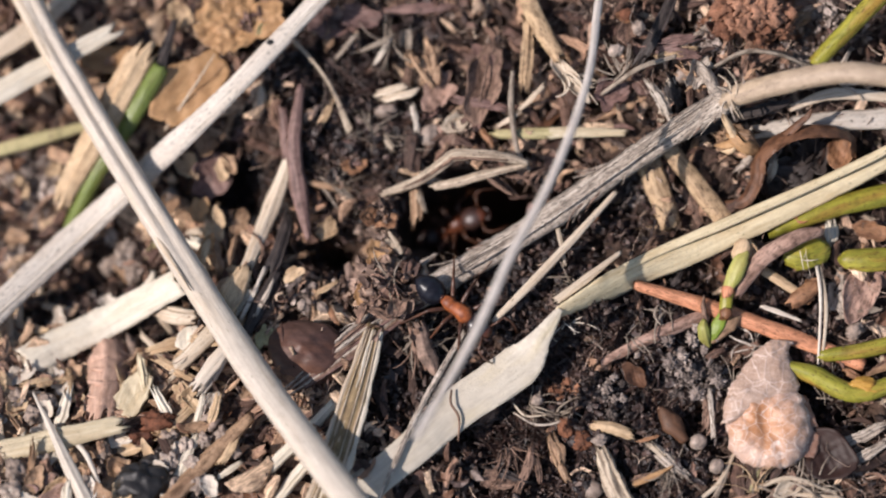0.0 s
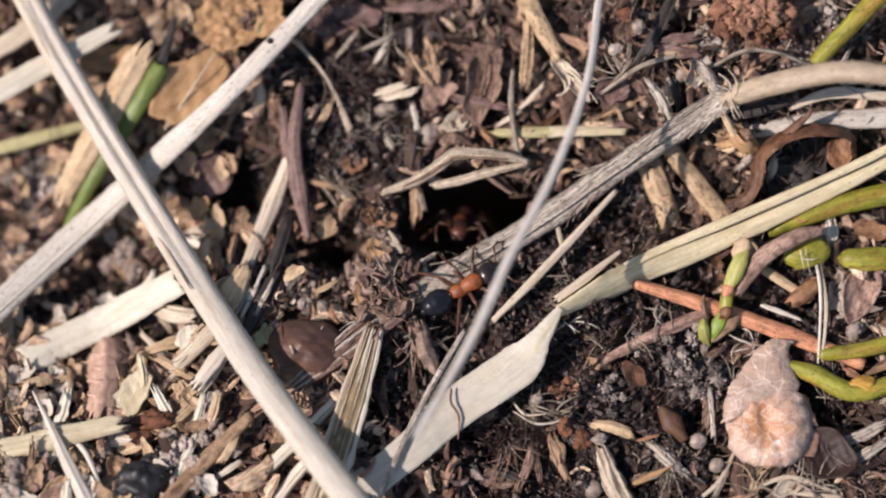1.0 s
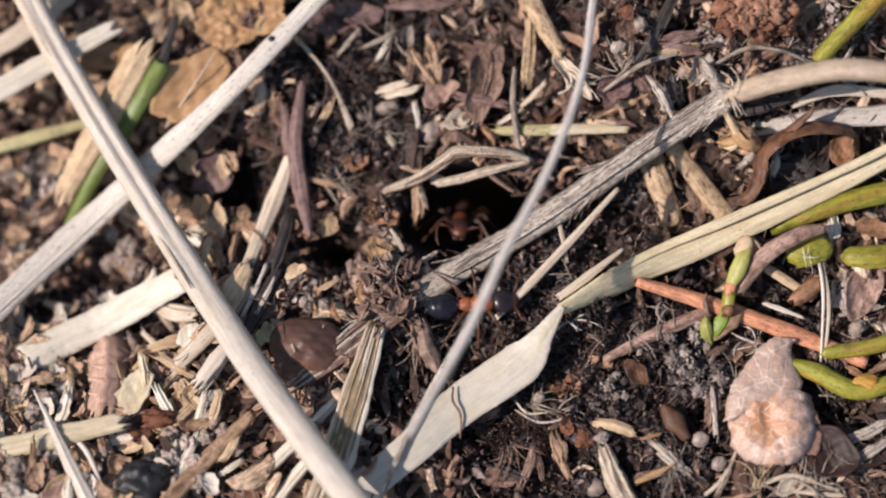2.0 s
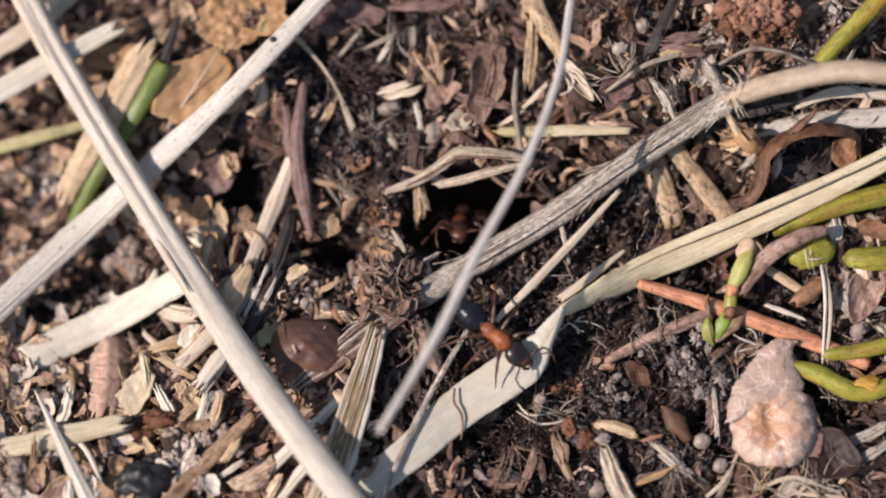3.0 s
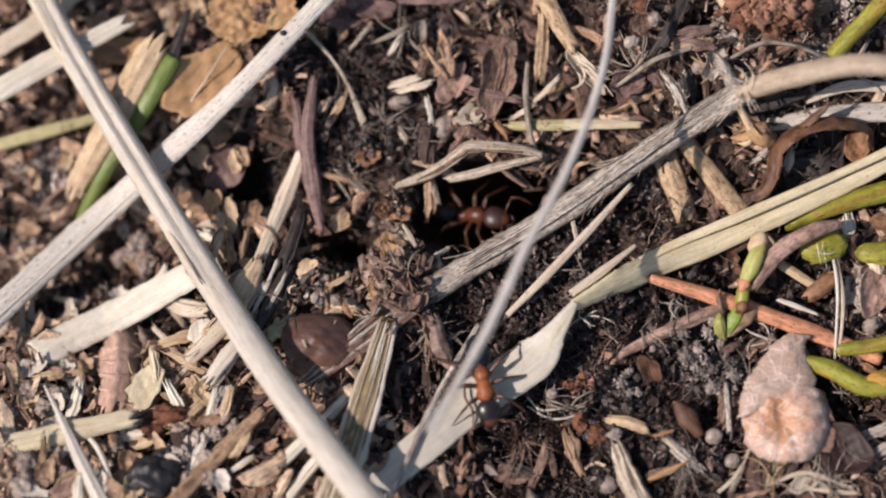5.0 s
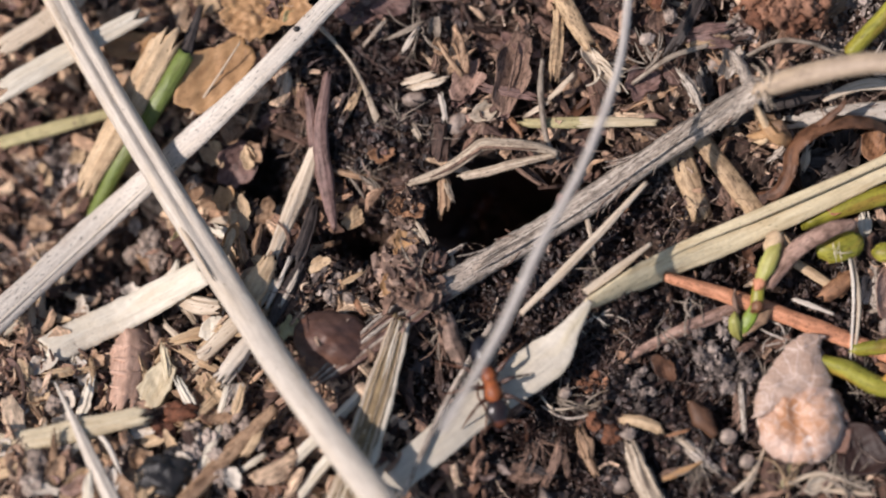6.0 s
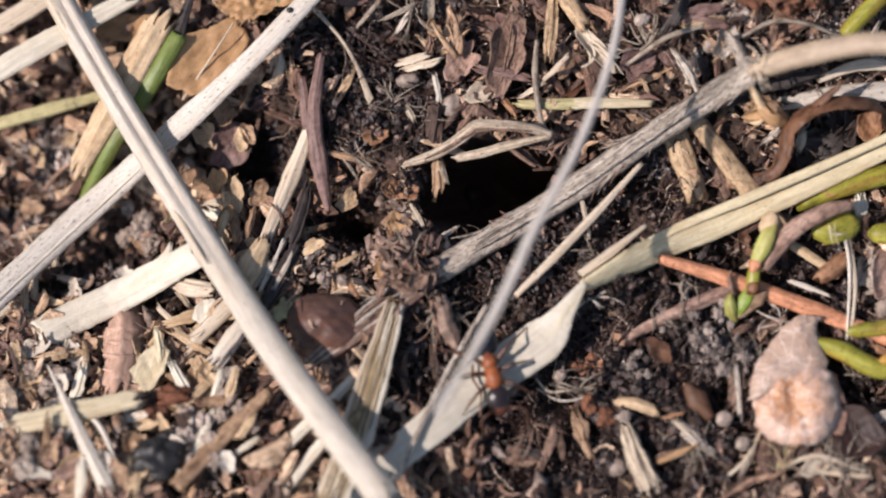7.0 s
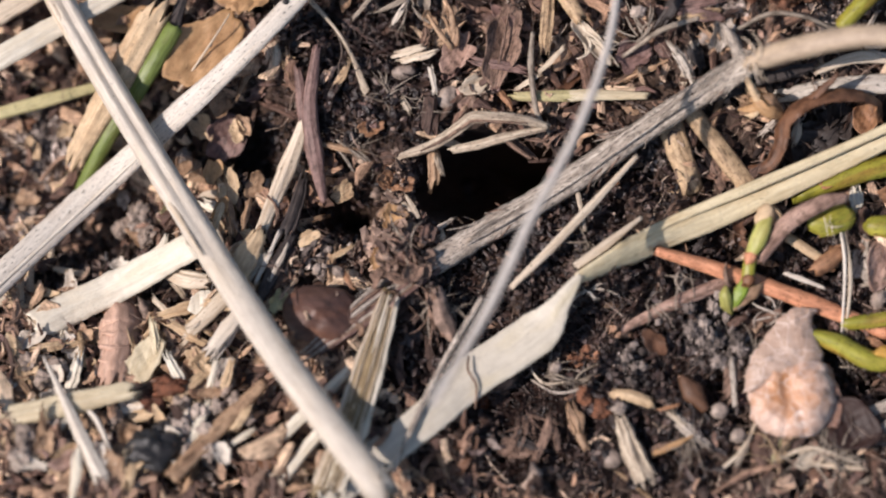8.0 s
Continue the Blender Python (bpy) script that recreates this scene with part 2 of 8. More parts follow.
MAT = {
    "straw": fibrous("pale straw", (0.725, 0.623, 0.484), (0.446, 0.330, 0.223), (0.539, 0.409, 0.279), 0.5, 6, 0.62, 0.15, 0.55, dirt=0.1),
    "white": fibrous("bleached whitish straw", (0.744, 0.674, 0.577), (0.539, 0.465, 0.386), (0.558, 0.470, 0.381), 0.5, 6, 0.59, 0.15, 0.55, dirt=0.1),
    "cork": fibrous("orange brown cork", (0.40, 0.215, 0.11), (0.22, 0.10, 0.05), (0.26, 0.13, 0.07), 0.6, 3, 0.60, 0, 0.5),
    "ribbed": fibrous("dark lined straw", (0.82, 0.71, 0.52), (0.10, 0.07, 0.045), (0.50, 0.38, 0.24), 0.55, 3.6, 0.62, 0.1, 0.16),
    "olivebrown": fibrous("olive brown furrow", (0.34, 0.25, 0.13), (0.13, 0.085, 0.045), (0.24, 0.17, 0.09), 0.65, 6, 0.6, 0, 0.5, dirt=0.4),
    "pinkbark": fibrous("pinkish brown bark", (0.50, 0.33, 0.255), (0.27, 0.155, 0.11), (0.30, 0.17, 0.12), 0.7, 3.0, 0.58, 0, 0.5),
    "foldleaf": fibrous("cream yellow grass leaf", (0.901, 0.782, 0.530), (0.657, 0.530, 0.320), (0.594, 0.441, 0.240), 0.5, 5, 0.63, 0.2, 0.55, dirt=0.15),
    "cream": fibrous("cream grass leaf", (0.846, 0.781, 0.651), (0.670, 0.577, 0.437), (0.670, 0.567, 0.409), 0.45, 5, 0.68, 0.2, 0.6, dirt=0.1),
    "olivestraw": fibrous("dull cream straw", (0.80, 0.70, 0.50), (0.58, 0.46, 0.28), (0.56, 0.43, 0.26), 0.5, 5, 0.64, 0.2, 0.55, dirt=0.15),
    "brightgreen": fibrous("fresh green leaf tip", (0.27, 0.36, 0.05), (0.16, 0.23, 0.03), (0.25, 0.28, 0.05), 0.38, 4, 0.64, 0.2, 0.6, dirt=0.15),
    "corkhusk": fibrous("dull orange brown cork", (0.125, 0.058, 0.028), (0.065, 0.032, 0.018), (0.08, 0.038, 0.02), 0.6, 2.5, 0.62, 0, 0.6, dirt=0.3),
    "clod": earthy("grey gritty clod", [(0.0, (0.093, 0.078, 0.070)), (0.5, (0.264, 0.229, 0.209)), (1.0, (0.558, 0.496, 0.449))], 0.7, 2000, False, 0.9),
    "stalk": fibrous("bleached grass stalk", (0.725, 0.646, 0.539), (0.521, 0.442, 0.358), (0.614, 0.502, 0.372), 0.5, 5, 0.64, 0.1, 0.5, dirt=0.1),
    "grey": fibrous("grey weathered stem", (0.672, 0.582, 0.482), (0.224, 0.174, 0.134), (0.470, 0.381, 0.302), 0.7, 9, 0.535, 0, 0.42, dirt=0.45),
    "hay": fibrous("dull grey hay", (0.66, 0.60, 0.54), (0.52, 0.465, 0.41), (0.56, 0.49, 0.42), 0.65, 5, 0.66, 0.1, 0.5, dirt=0.2),
    "orangeleaf": fibrous("orange tan dead leaf", (0.62, 0.38, 0.185), (0.44, 0.24, 0.11), (0.40, 0.22, 0.10), 0.6, 2.0, 0.63, 0.2, 0.55, dirt=0.3),
    "ringbark": fibrous("pinkish tan ringed bark", (0.60, 0.40, 0.30), (0.40, 0.24, 0.165), (0.42, 0.26, 0.19), 0.7, 3.0, 0.62, 0, 0.5, dirt=0.3),
    "wood": fibrous("tan splintered wood", (0.58, 0.42, 0.25), (0.35, 0.22, 0.12), (0.36, 0.24, 0.14), 0.65, 9, 0.58, 0, 0.5),
    "tanwood": fibrous("pale tan weathered wood", (0.70, 0.52, 0.33), (0.50, 0.34, 0.19), (0.52, 0.34, 0.19), 0.65, 7, 0.62, 0.1, 0.5, dirt=0.3),
    "bark": fibrous("brown bark", (0.346, 0.216, 0.151), (0.119, 0.071, 0.050), (0.184, 0.108, 0.076), 0.75, 8, 0.55, 0, 0.5),
    "plum": fibrous("plum brown splinter", (0.294, 0.176, 0.144), (0.119, 0.068, 0.059), (0.196, 0.117, 0.100), 0.55, 10, 0.6, 0, 0.5),
    "needle": fibrous("orange dead needle", (0.80, 0.38, 0.21), (0.48, 0.19, 0.095), (0.50, 0.21, 0.11), 0.55, 7, 0.58, 0.05, 0.5, dirt=0.4),
    "amber": fibrous("orange yellow withered shoot", (0.62, 0.37, 0.07), (0.44, 0.22, 0.04), (0.50, 0.24, 0.06), 0.5, 3, 0.62, 0.1, 0.5, dirt=0.35),
    "drystraw": fibrous("dry brown grey straw", (0.62, 0.51, 0.38), (0.27, 0.20, 0.14), (0.42, 0.32, 0.22), 0.65, 5, 0.58, 0.05, 0.36, dirt=0.35),
    "green": fibrous("green grass leaf", (0.215, 0.26, 0.065), (0.11, 0.15, 0.035), (0.20, 0.20, 0.065), 0.33, 6, 0.64, 0.12, 0.6, dirt=0.25),
    "shoot": fibrous("yellow green shoot", (0.40, 0.36, 0.05), (0.22, 0.22, 0.03), (0.36, 0.16, 0.04), 0.42, 2.2, 0.59, 0.1, 0.45, dirt=0.35),
    "palegreen": fibrous("pale green sheath", (0.50, 0.48, 0.15), (0.33, 0.35, 0.075), (0.46, 0.36, 0.12), 0.45, 3, 0.66, 0.2, 0.5, dirt=0.25),
    "redjoint": fibrous("red brown shoot joint", (0.22, 0.10, 0.04), (0.12, 0.048, 0.024), (0.17, 0.075, 0.032), 0.5, 3, 0.62, 0.05, 0.5, dirt=0.3),
    "olive": fibrous("fading yellow grass", (0.62, 0.54, 0.29), (0.45, 0.39, 0.19), (0.45, 0.37, 0.18), 0.5, 6, 0.62, 0.15, 0.6, dirt=0.25),
    "leaf": fibrous("dead tan leaf", (0.58, 0.39, 0.24), (0.36, 0.21, 0.12), (0.30, 0.17, 0.10), 0.6, 2.5, 0.60, 0.2, 0.6),
    "brownleaf": fibrous("dead brown leaf", (0.22, 0.105, 0.055), (0.10, 0.048, 0.028), (0.14, 0.07, 0.04), 0.5, 2.5, 0.62, 0.12, 0.6),
    "paleleaf": fibrous("bleached whitish grass leaf", (0.68, 0.615, 0.505), (0.53, 0.465, 0.37), (0.609, 0.520, 0.354), 0.42, 4, 0.70, 0.2, 0.7, dirt=0.1),
    "tanstem": fibrous("smooth tan brown stem", (0.48, 0.37, 0.265), (0.32, 0.24, 0.165), (0.50, 0.37, 0.23), 0.55, 4, 0.62, 0, 0.6, dirt=0.3),
    # Dark brown, with the bud scale's shadow mixed into the colour.
    "shadeleaf": fibrous("dark brown leaf with bud shade in it", (0.032, 0.013, 0.008), (0.02, 0.009, 0.006), (0.028, 0.012, 0.008), 0.58, 1.5, 0.7, 0.05, 0.6, dirt=0.2),
    "scale": wrinkled("papery beige bud scale", (0.56, 0.41, 0.32), (0.46, 0.31, 0.225), (0.78, 0.64, 0.55), 0.22, None, 1.0, 0.9),
    "lobe": wrinkled("crumpled orange bud scale", (0.64, 0.45, 0.35), (0.55, 0.26, 0.115), (0.95, 0.84, 0.75), 0.25, (0.0, 0.0), 2.5, 1.4),
    "film": wrinkled("thin pinkish film", (0.50, 0.29, 0.20), (0.38, 0.18, 0.11), (0.70, 0.52, 0.42), 0.35, None, 1.0, 1.1),
    # Damp soil; its dark tones also stand in for shade in the gaps.
    "darkcrumb": earthy("damp soil crumbs with shade in the colour", [(0.0, (0.011, 0.007, 0.007)), (0.55, (0.027, 0.018, 0.016)), (0.85, (0.059, 0.041, 0.036)), (0.96, (0.128, 0.096, 0.087)), (1.0, (0.237, 0.192, 0.173))], 0.42, 2600, True, 1.0, 0.5),
    "shell": fibrous("glossy brown husk", (0.15, 0.080, 0.060), (0.070, 0.036, 0.028), (0.20, 0.085, 0.045), 0.45, 1.6, 0.66, 0.12, 0.5, dirt=0.35),
    "root": fibrous("grey rootlet", (0.40, 0.33, 0.26), (0.19, 0.15, 0.11), (0.25, 0.19, 0.13), 0.65, 8, 0.6, 0, 0.5),
    "nearblack": fibrous("blackish fragment", (0.075, 0.058, 0.05), (0.028, 0.022, 0.02), (0.05, 0.035, 0.03), 0.6, 8, 0.6, 0, 0.5),
    "soil": soil_material(),
    "crumb": earthy("soil crumbs", [(0.0, (0.025, 0.017, 0.015)), (0.35, (0.085, 0.056, 0.045)), (0.6, (0.192, 0.141, 0.113)), (0.8, (0.328, 0.266, 0.226)), (1.0, (0.475, 0.362, 0.271))], 0.8, 2200, True, 0.9),
    "ash": earthy("pale grey soil grains", [(0.0, (0.10, 0.083, 0.076)), (0.5, (0.29, 0.25, 0.225)), (1.0, (0.60, 0.54, 0.49))], 0.7, 2200, True, 0.8),
    "rustcrumb": earthy("red brown bark grains", [(0.0, (0.07, 0.032, 0.02)), (0.5, (0.20, 0.095, 0.055)), (1.0, (0.40, 0.23, 0.145))], 0.75, 2200, True, 0.8),
    "dimash": earthy("dull grey soil grains", [(0.0, (0.05, 0.042, 0.040)), (0.5, (0.16, 0.14, 0.13)), (1.0, (0.40, 0.36, 0.33))], 0.7, 2200, True, 0.8),
    "scurf": earthy("grey brown papery scurf", [(0.0, (0.094, 0.062, 0.050)), (0.5, (0.225, 0.163, 0.131)), (0.85, (0.375, 0.281, 0.225)), (1.0, (0.525, 0.388, 0.288))], 0.7, 1300, True, 0.8),
    "flakes": earthy("thin brown leaf and bark flakes", [(0.0, (0.047, 0.032, 0.028)), (0.5, (0.130, 0.079, 0.063)), (0.8, (0.260, 0.164, 0.124)), (0.94, (0.475, 0.339, 0.249)), (1.0, (0.655, 0.520, 0.395))], 0.6, 1500, True, 0.7),
    "pinkflakes": earthy("pinkish tan leaf and bark flakes", [(0.0, (0.10, 0.062, 0.052)), (0.45, (0.21, 0.135, 0.11)), (0.8, (0.36, 0.25, 0.20)), (1.0, (0.54, 0.41, 0.32))], 0.6, 1300, True, 0.7),
    # Damp shreds, coloured darker to carry shade between the pieces.
    "mulch": earthy("damp mulch with shade in the colour", [(0.0, (0.013, 0.008, 0.007)), (0.5, (0.036, 0.024, 0.021)), (0.8, (0.078, 0.052, 0.046)), (0.95, (0.155, 0.114, 0.096)), (1.0, (0.274, 0.219, 0.192))], 0.45, 1500, True, 0.9, 0.5),
    "grit": earthy("mineral grit", [(0.0, (0.390, 0.335, 0.289)), (0.5, (0.281, 0.230, 0.191)), (1.0, (0.499, 0.437, 0.382))], 0.6, 1100, False, 0.3, 0.4),
    "rust": earthy("red brown crumbly bark", [(0.0, (0.085, 0.036, 0.022)), (0.5, (0.16, 0.066, 0.036)), (1.0, (0.24, 0.11, 0.06))], 0.8, 1500, False, 0.9),
    "palerust": earthy("pale red brown rotten bark", [(0.0, (0.150, 0.070, 0.041)), (0.5, (0.237, 0.122, 0.075)), (1.0, (0.362, 0.213, 0.144))], 0.8, 1700, False, 1.0),
    "black": earthy("black soil clod", [(0.0, (0.018, 0.016, 0.015)), (1.0, (0.05, 0.042, 0.037))], 0.5, 900, False, 0.8, 0.5),
    "chips": streaked("fine wood and bark litter", [(0.0, (0.051, 0.033, 0.027)), (0.4, (0.130, 0.079, 0.060)), (0.65, (0.260, 0.164, 0.119)), (0.88, (0.452, 0.316, 0.226)), (1.0, (0.678, 0.542, 0.407))]),
    "palechips": streaked("pale tan wood litter", [(0.0, (0.34, 0.21, 0.14)), (0.5, (0.56, 0.40, 0.27)), (1.0, (0.74, 0.60, 0.44))], 0.55),
    "fibres": earthy("fine rootlets and plant hairs", [(0.0, (0.090, 0.063, 0.053)), (0.5, (0.260, 0.192, 0.153)), (1.0, (0.655, 0.542, 0.429))], 0.6, 900),
    "darkfibres": earthy("dark root hairs", [(0.0, (0.021, 0.011, 0.009)), (0.7, (0.059, 0.034, 0.027)), (0.93, (0.128, 0.087, 0.068)), (1.0, (0.347, 0.283, 0.237))], 0.5, 900),
    "ant_black": chitin("black ant cuticle", (0.006, 0.006, 0.009), (0.012, 0.012, 0.017), 0.30, spec=0.28),
    "ant_head": chitin("dark brown ant head", (0.018, 0.010, 0.009), (0.010, 0.007, 0.007), 0.3),
    "ant_red": chitin("rust red ant cuticle", (0.29, 0.076, 0.015), (0.13, 0.031, 0.009), 0.55, 2600),
    "ant_dark": chitin("dark red ant cuticle", (0.042, 0.018, 0.013), (0.024, 0.012, 0.010), 0.42),
    "ant_mid": chitin("deep red ant cuticle", (0.095, 0.026, 0.010), (0.055, 0.017, 0.008), 0.42),
    "ant_leg": chitin("brown ant leg", (0.095, 0.036, 0.016), (0.045, 0.019, 0.011), 0.42),
}


# ---- shapes ----
def ground_z(x, y):
    """The lie of the ground in millimetres, without its fine relief: the nest's crater and the dips round it."""
    g = lambda cx, cy, sx, sy: np.exp(-((x - cx) / sx) ** 2 - ((y - cy) / sy) ** 2)
    z = 0.5 * np.sin(x * 0.11 + 0.6) * np.cos(y * 0.13 - 0.4) + 0.25 * np.sin(x * 0.31 + y * 0.23)
    z = z - 1.6 * g(-1.0, 2.0, 8.0, 5.0) - 2.2 * g(-21.0, 11.0, 9.0, 8.0) - 1.2 * g(-12.5, 4.0, 3.5, 4.0)
    z = z - 2.2 * (1 + np.tanh((-17.0 - x) / 4.0)) * np.exp(-((y + 5.0) / 9.0) ** 2)
    z = z + (1 + np.tanh((x - 5.0) / 6.0)) * (1 + np.tanh((y - 9.0) / 3.5)) + 0.65 * (1 + np.tanh((-10.0 - x) / 4.0)) * (1 + np.tanh((y - 6.0) / 4.0))
    z = z - 5.5 * g(-6.2, 0.2, 1.5, 1.0) - 3.0 * g(-12.9, 4.8, 1.4, 2.0)
    return z - 0.8 * g(5.0, -9.5, 6.0, 4.0) - 0.5 * (1 + np.tanh((-16.0 - x) / 6.0)) * (1.4 + 2.8 * np.tanh((y + 1.0) / 5.0))


def shape(name, verts, faces, mat, parent=None, uv=None, smooth=True, label="", category="", group="", kind="", here=None):
    """One mesh object from vertices in millimetres, with its origin at its own foot (or at here)."""
    v = np.asarray(verts, float)
    if here is None:
        here = np.array([v[:, 0].mean(), v[:, 1].mean(), v[:, 2].min()]) if parent is None else np.zeros(3)
    me = bpy.data.meshes.new(name)
    me.from_pydata(((v - here) * MM).tolist(), [], faces)
    me.materials.append(MAT[mat])
    if uv is not None:
        layer = me.uv_layers.new(name="UVMap")
        loops = np.empty(len(me.loops), dtype=np.int32)
        me.loops.foreach_get("vertex_index", loops)
        layer.data.foreach_set("uv", np.asarray(uv, dtype=np.float32)[loops].ravel())
    if smooth:
        me.polygons.foreach_set("use_smooth", [True] * len(me.polygons))
    me.update()
    ob = new(name, me)
    ob.location = Vector(here) * MM
    if parent is not None:
        ob.parent = parent
    return tagged(ob, label, category, group, kind)


def spline(points, n):
    p = np.asarray(points, float)
    if len(p) == 2:
        return p[0] + (p[1] - p[0]) * np.linspace(0, 1, n + 1)[:, None]
    q = np.vstack([2 * p[0] - p[1], p, 2 * p[-1] - p[-2]])
    out = []
    for u in np.linspace(0, len(p) - 1, n + 1):
        i = min(int(u), len(p) - 2)
        f = u - i
        a, b, c, d = q[i:i + 4]
        out.append(0.5 * (2 * b + (c - a) * f + (2 * a - 5 * b + 4 * c - d) * f * f + (3 * b - a - 3 * c + d) * f ** 3))
    return np.array(out)


def swept(points, width, thick, form="flat", n=40, roll=(0,), ridges=5, relief=0.05, camber=0.1, ragged=0.3, wobble=0.03, seed=0, fold=0.0, groove=None):
    """Vertices, faces and UVs of a strip swept along points. form: flat (a leaf blade or splinter) or round (a stalk)."""
    rng = np.random.default_rng(seed)
    c = spline(points, n)
    u = np.linspace(0, 1, n + 1)
    width, thick, roll = (np.atleast_1d(np.asarray(a, float)) for a in (width, thick, roll))
    w = np.interp(u, np.linspace(0, 1, len(width)), width)
    t = np.interp(u, np.linspace(0, 1, len(thick)), thick)
    r = np.radians(np.interp(u, np.linspace(0, 1, len(roll)), roll))
    drift = np.cumsum(rng.normal(0, 1, (n + 1, 3)), 0) / math.sqrt(n)
    drift -= drift[0] + (drift[-1] - drift[0]) * u[:, None]
    c = c + drift * wobble * w.mean()
    w = w * (1 + np.convolve(rng.normal(0, 1, n + 5), np.ones(5) / 5, "valid") * wobble * 2)
    tan = np.gradient(c, axis=0)
    tan /= np.linalg.norm(tan, axis=1)[:, None]
    side = np.cross(tan, (0, 0, 1.0))
    side /= np.maximum(np.linalg.norm(side, axis=1)[:, None], 1e-6)
    up = np.cross(side, tan)
    s2 = side * np.cos(r)[:, None] + up * np.sin(r)[:, None]
    u2 = up * np.cos(r)[:, None] - side * np.sin(r)[:, None]
    if form == "round":
        k = 28 if groove else 16
        a = np.linspace(0, 2 * math.pi, k, endpoint=False)
        rad = 1 + relief * np.cos(ridges * a) + rng.normal(0, relief * 0.3, k)
        px, pz = np.cos(a) * rad * 0.5, np.sin(a) * rad * 0.5
        ring = c[:, None] + s2[:, None] * (w[:, None] * px)[..., None] + u2[:, None] * (t[:, None] * pz)[..., None]
        if groove:
            ang, depth = groove
            cut = depth * np.exp(-((a - radians(ang)) / 0.22) ** 2)
            ring -= (s2[:, None] * np.cos(a)[None, :, None] * w[:, None, None] + u2[:, None] * np.sin(a)[None, :, None] * t[:, None, None]) * 0.5 * (cut[None] * np.sin(np.pi * np.clip(u * 1.5, 0, 1))[:, None])[..., None]
        across = a / (2 * math.pi) * math.pi
    else:
        h = 13
        v = np.linspace(-1, 1, h)
        top = camber * (1 - v * v) + fold * np.abs(v) + relief * np.cos(v * math.pi * ridges * 0.5) * 0.5
        # fibres: each lengthwise line rises and sinks on its own
        knots = rng.normal(0, 1, (max(3, n // 8), h))
        grain = np.stack([np.interp(u, np.linspace(0, 1, len(knots)), knots[:, q]) for q in range(h)], 1) * relief * 0.55
        high = top[None] + grain
        px = np.concatenate([v, v[::-1]]) * 0.5
        pz = np.concatenate([high, np.broadcast_to(top[::-1], high.shape)], 1)
        lift = np.tile(np.sqrt(1.02 - v * v), 2) * np.concatenate([np.full(h, 0.5), np.full(h, -0.5)])
        k = 2 * h
        ring = c[:, None] + s2[:, None] * (w[:, None] * px)[..., None] + u2[:, None] * (w[:, None] * pz + t[:, None] * lift)[..., None]
        across = np.concatenate([v, v[::-1]]) * 0.5
    if ragged:
        cut = rng.normal(0, ragged, k)
        if form == "flat":
            cut = np.concatenate([cut[:13], cut[12::-1]])
        for e, m in ((0, -1), (1, -0.4), (-1, 1), (-2, 0.4)):
            ring[e] += tan[e] * (cut * m * w[e])[:, None]
    ring += rng.normal(0, 0.006, ring.shape) * w.mean()
    length = np.concatenate([[0], np.cumsum(np.linalg.norm(np.diff(c, axis=0), axis=1))])
    verts = ring.reshape(-1, 3)
    uv = np.stack([np.repeat(length, k) + seed * 3.7, (across[None] * w[:, None]).ravel() + seed * 1.9], 1)
    faces = []
    for i in range(n):
        for j in range(k):
            b = (j + 1) % k
            faces.append((i * k + j, i * k + b, (i + 1) * k + b, (i + 1) * k + j))
    if form == "flat":
        for e in (0, n * k):
            for j in range(12):
                q = (e + j, e + 25 - j, e + 24 - j, e + j + 1)
                faces.append(q if e == 0 else q[::-1])
    else:
        faces.append(tuple(range(k))[::-1])
        faces.append(tuple(n * k + j for j in range(k)))
    return verts, faces, uv


SEED = [10]


def strip(name, mat, points, width, thick, label="", category="", group="", parent=None, **more):
    """A blade, stalk or splinter lying along points."""
    SEED[0] += 1
    v, f, uv = swept(points, width, thick, seed=SEED[0], **more)
    return shape(name, v, f, mat, parent, uv=uv, label=label, category=category, group=group)


def chip(mat, a, b, width, label="", name="wood_splinter", category="wood splinter"):
    """A small splinter from a to b, a little arched."""
    a, b = np.array(a), np.array(b)
    mid = (a + b) / 2 + (0.05 * np.linalg.norm(b - a)) * np.array((0.3, -0.4, 1.0))
    n = 14
    return strip(name, mat, [a, mid, b], (width * 0.8, width, width * 0.72), width * 0.4, label or LOOK[mat] + " splinter in the litter", category, n=n, ragged=0.55, wobble=0.12, ridges=4, relief=0.13, camber=0.06)


def bit(mat, at, length, width, turn, label="", tilt=(12, 8)):
    """A small curled flake of bark or leaf."""
    return leafy("leaf_flake", mat, at, (length, width), turn, label or LOOK[mat] + " flake in the litter", "leaf flake", curl=(0.12, 0.25), tilt=tilt, rough=0.3)


LOOK = {"orangeleaf": "orange tan leaf", "drystraw": "dry grey brown straw", "straw": "pale straw coloured", "cream": "cream coloured dry", "stalk": "greyish white dry", "wood": "tan wooden", "bark": "dark brown bark", "plum": "plum brown bark", "leaf": "tan dead leaf",
        "brownleaf": "dark brown leaf", "root": "grey brown root", "nearblack": "near black", "grey": "weathered grey", "olive": "faded olive plant", "needle": "rusty orange", "shell": "glossy red brown", "cork": "orange brown cork", "pinkbark": "pinkish brown bark", "white": "bleached whitish", "ribbed": "dark lined pale", "tanwood": "pale tan wooden"}


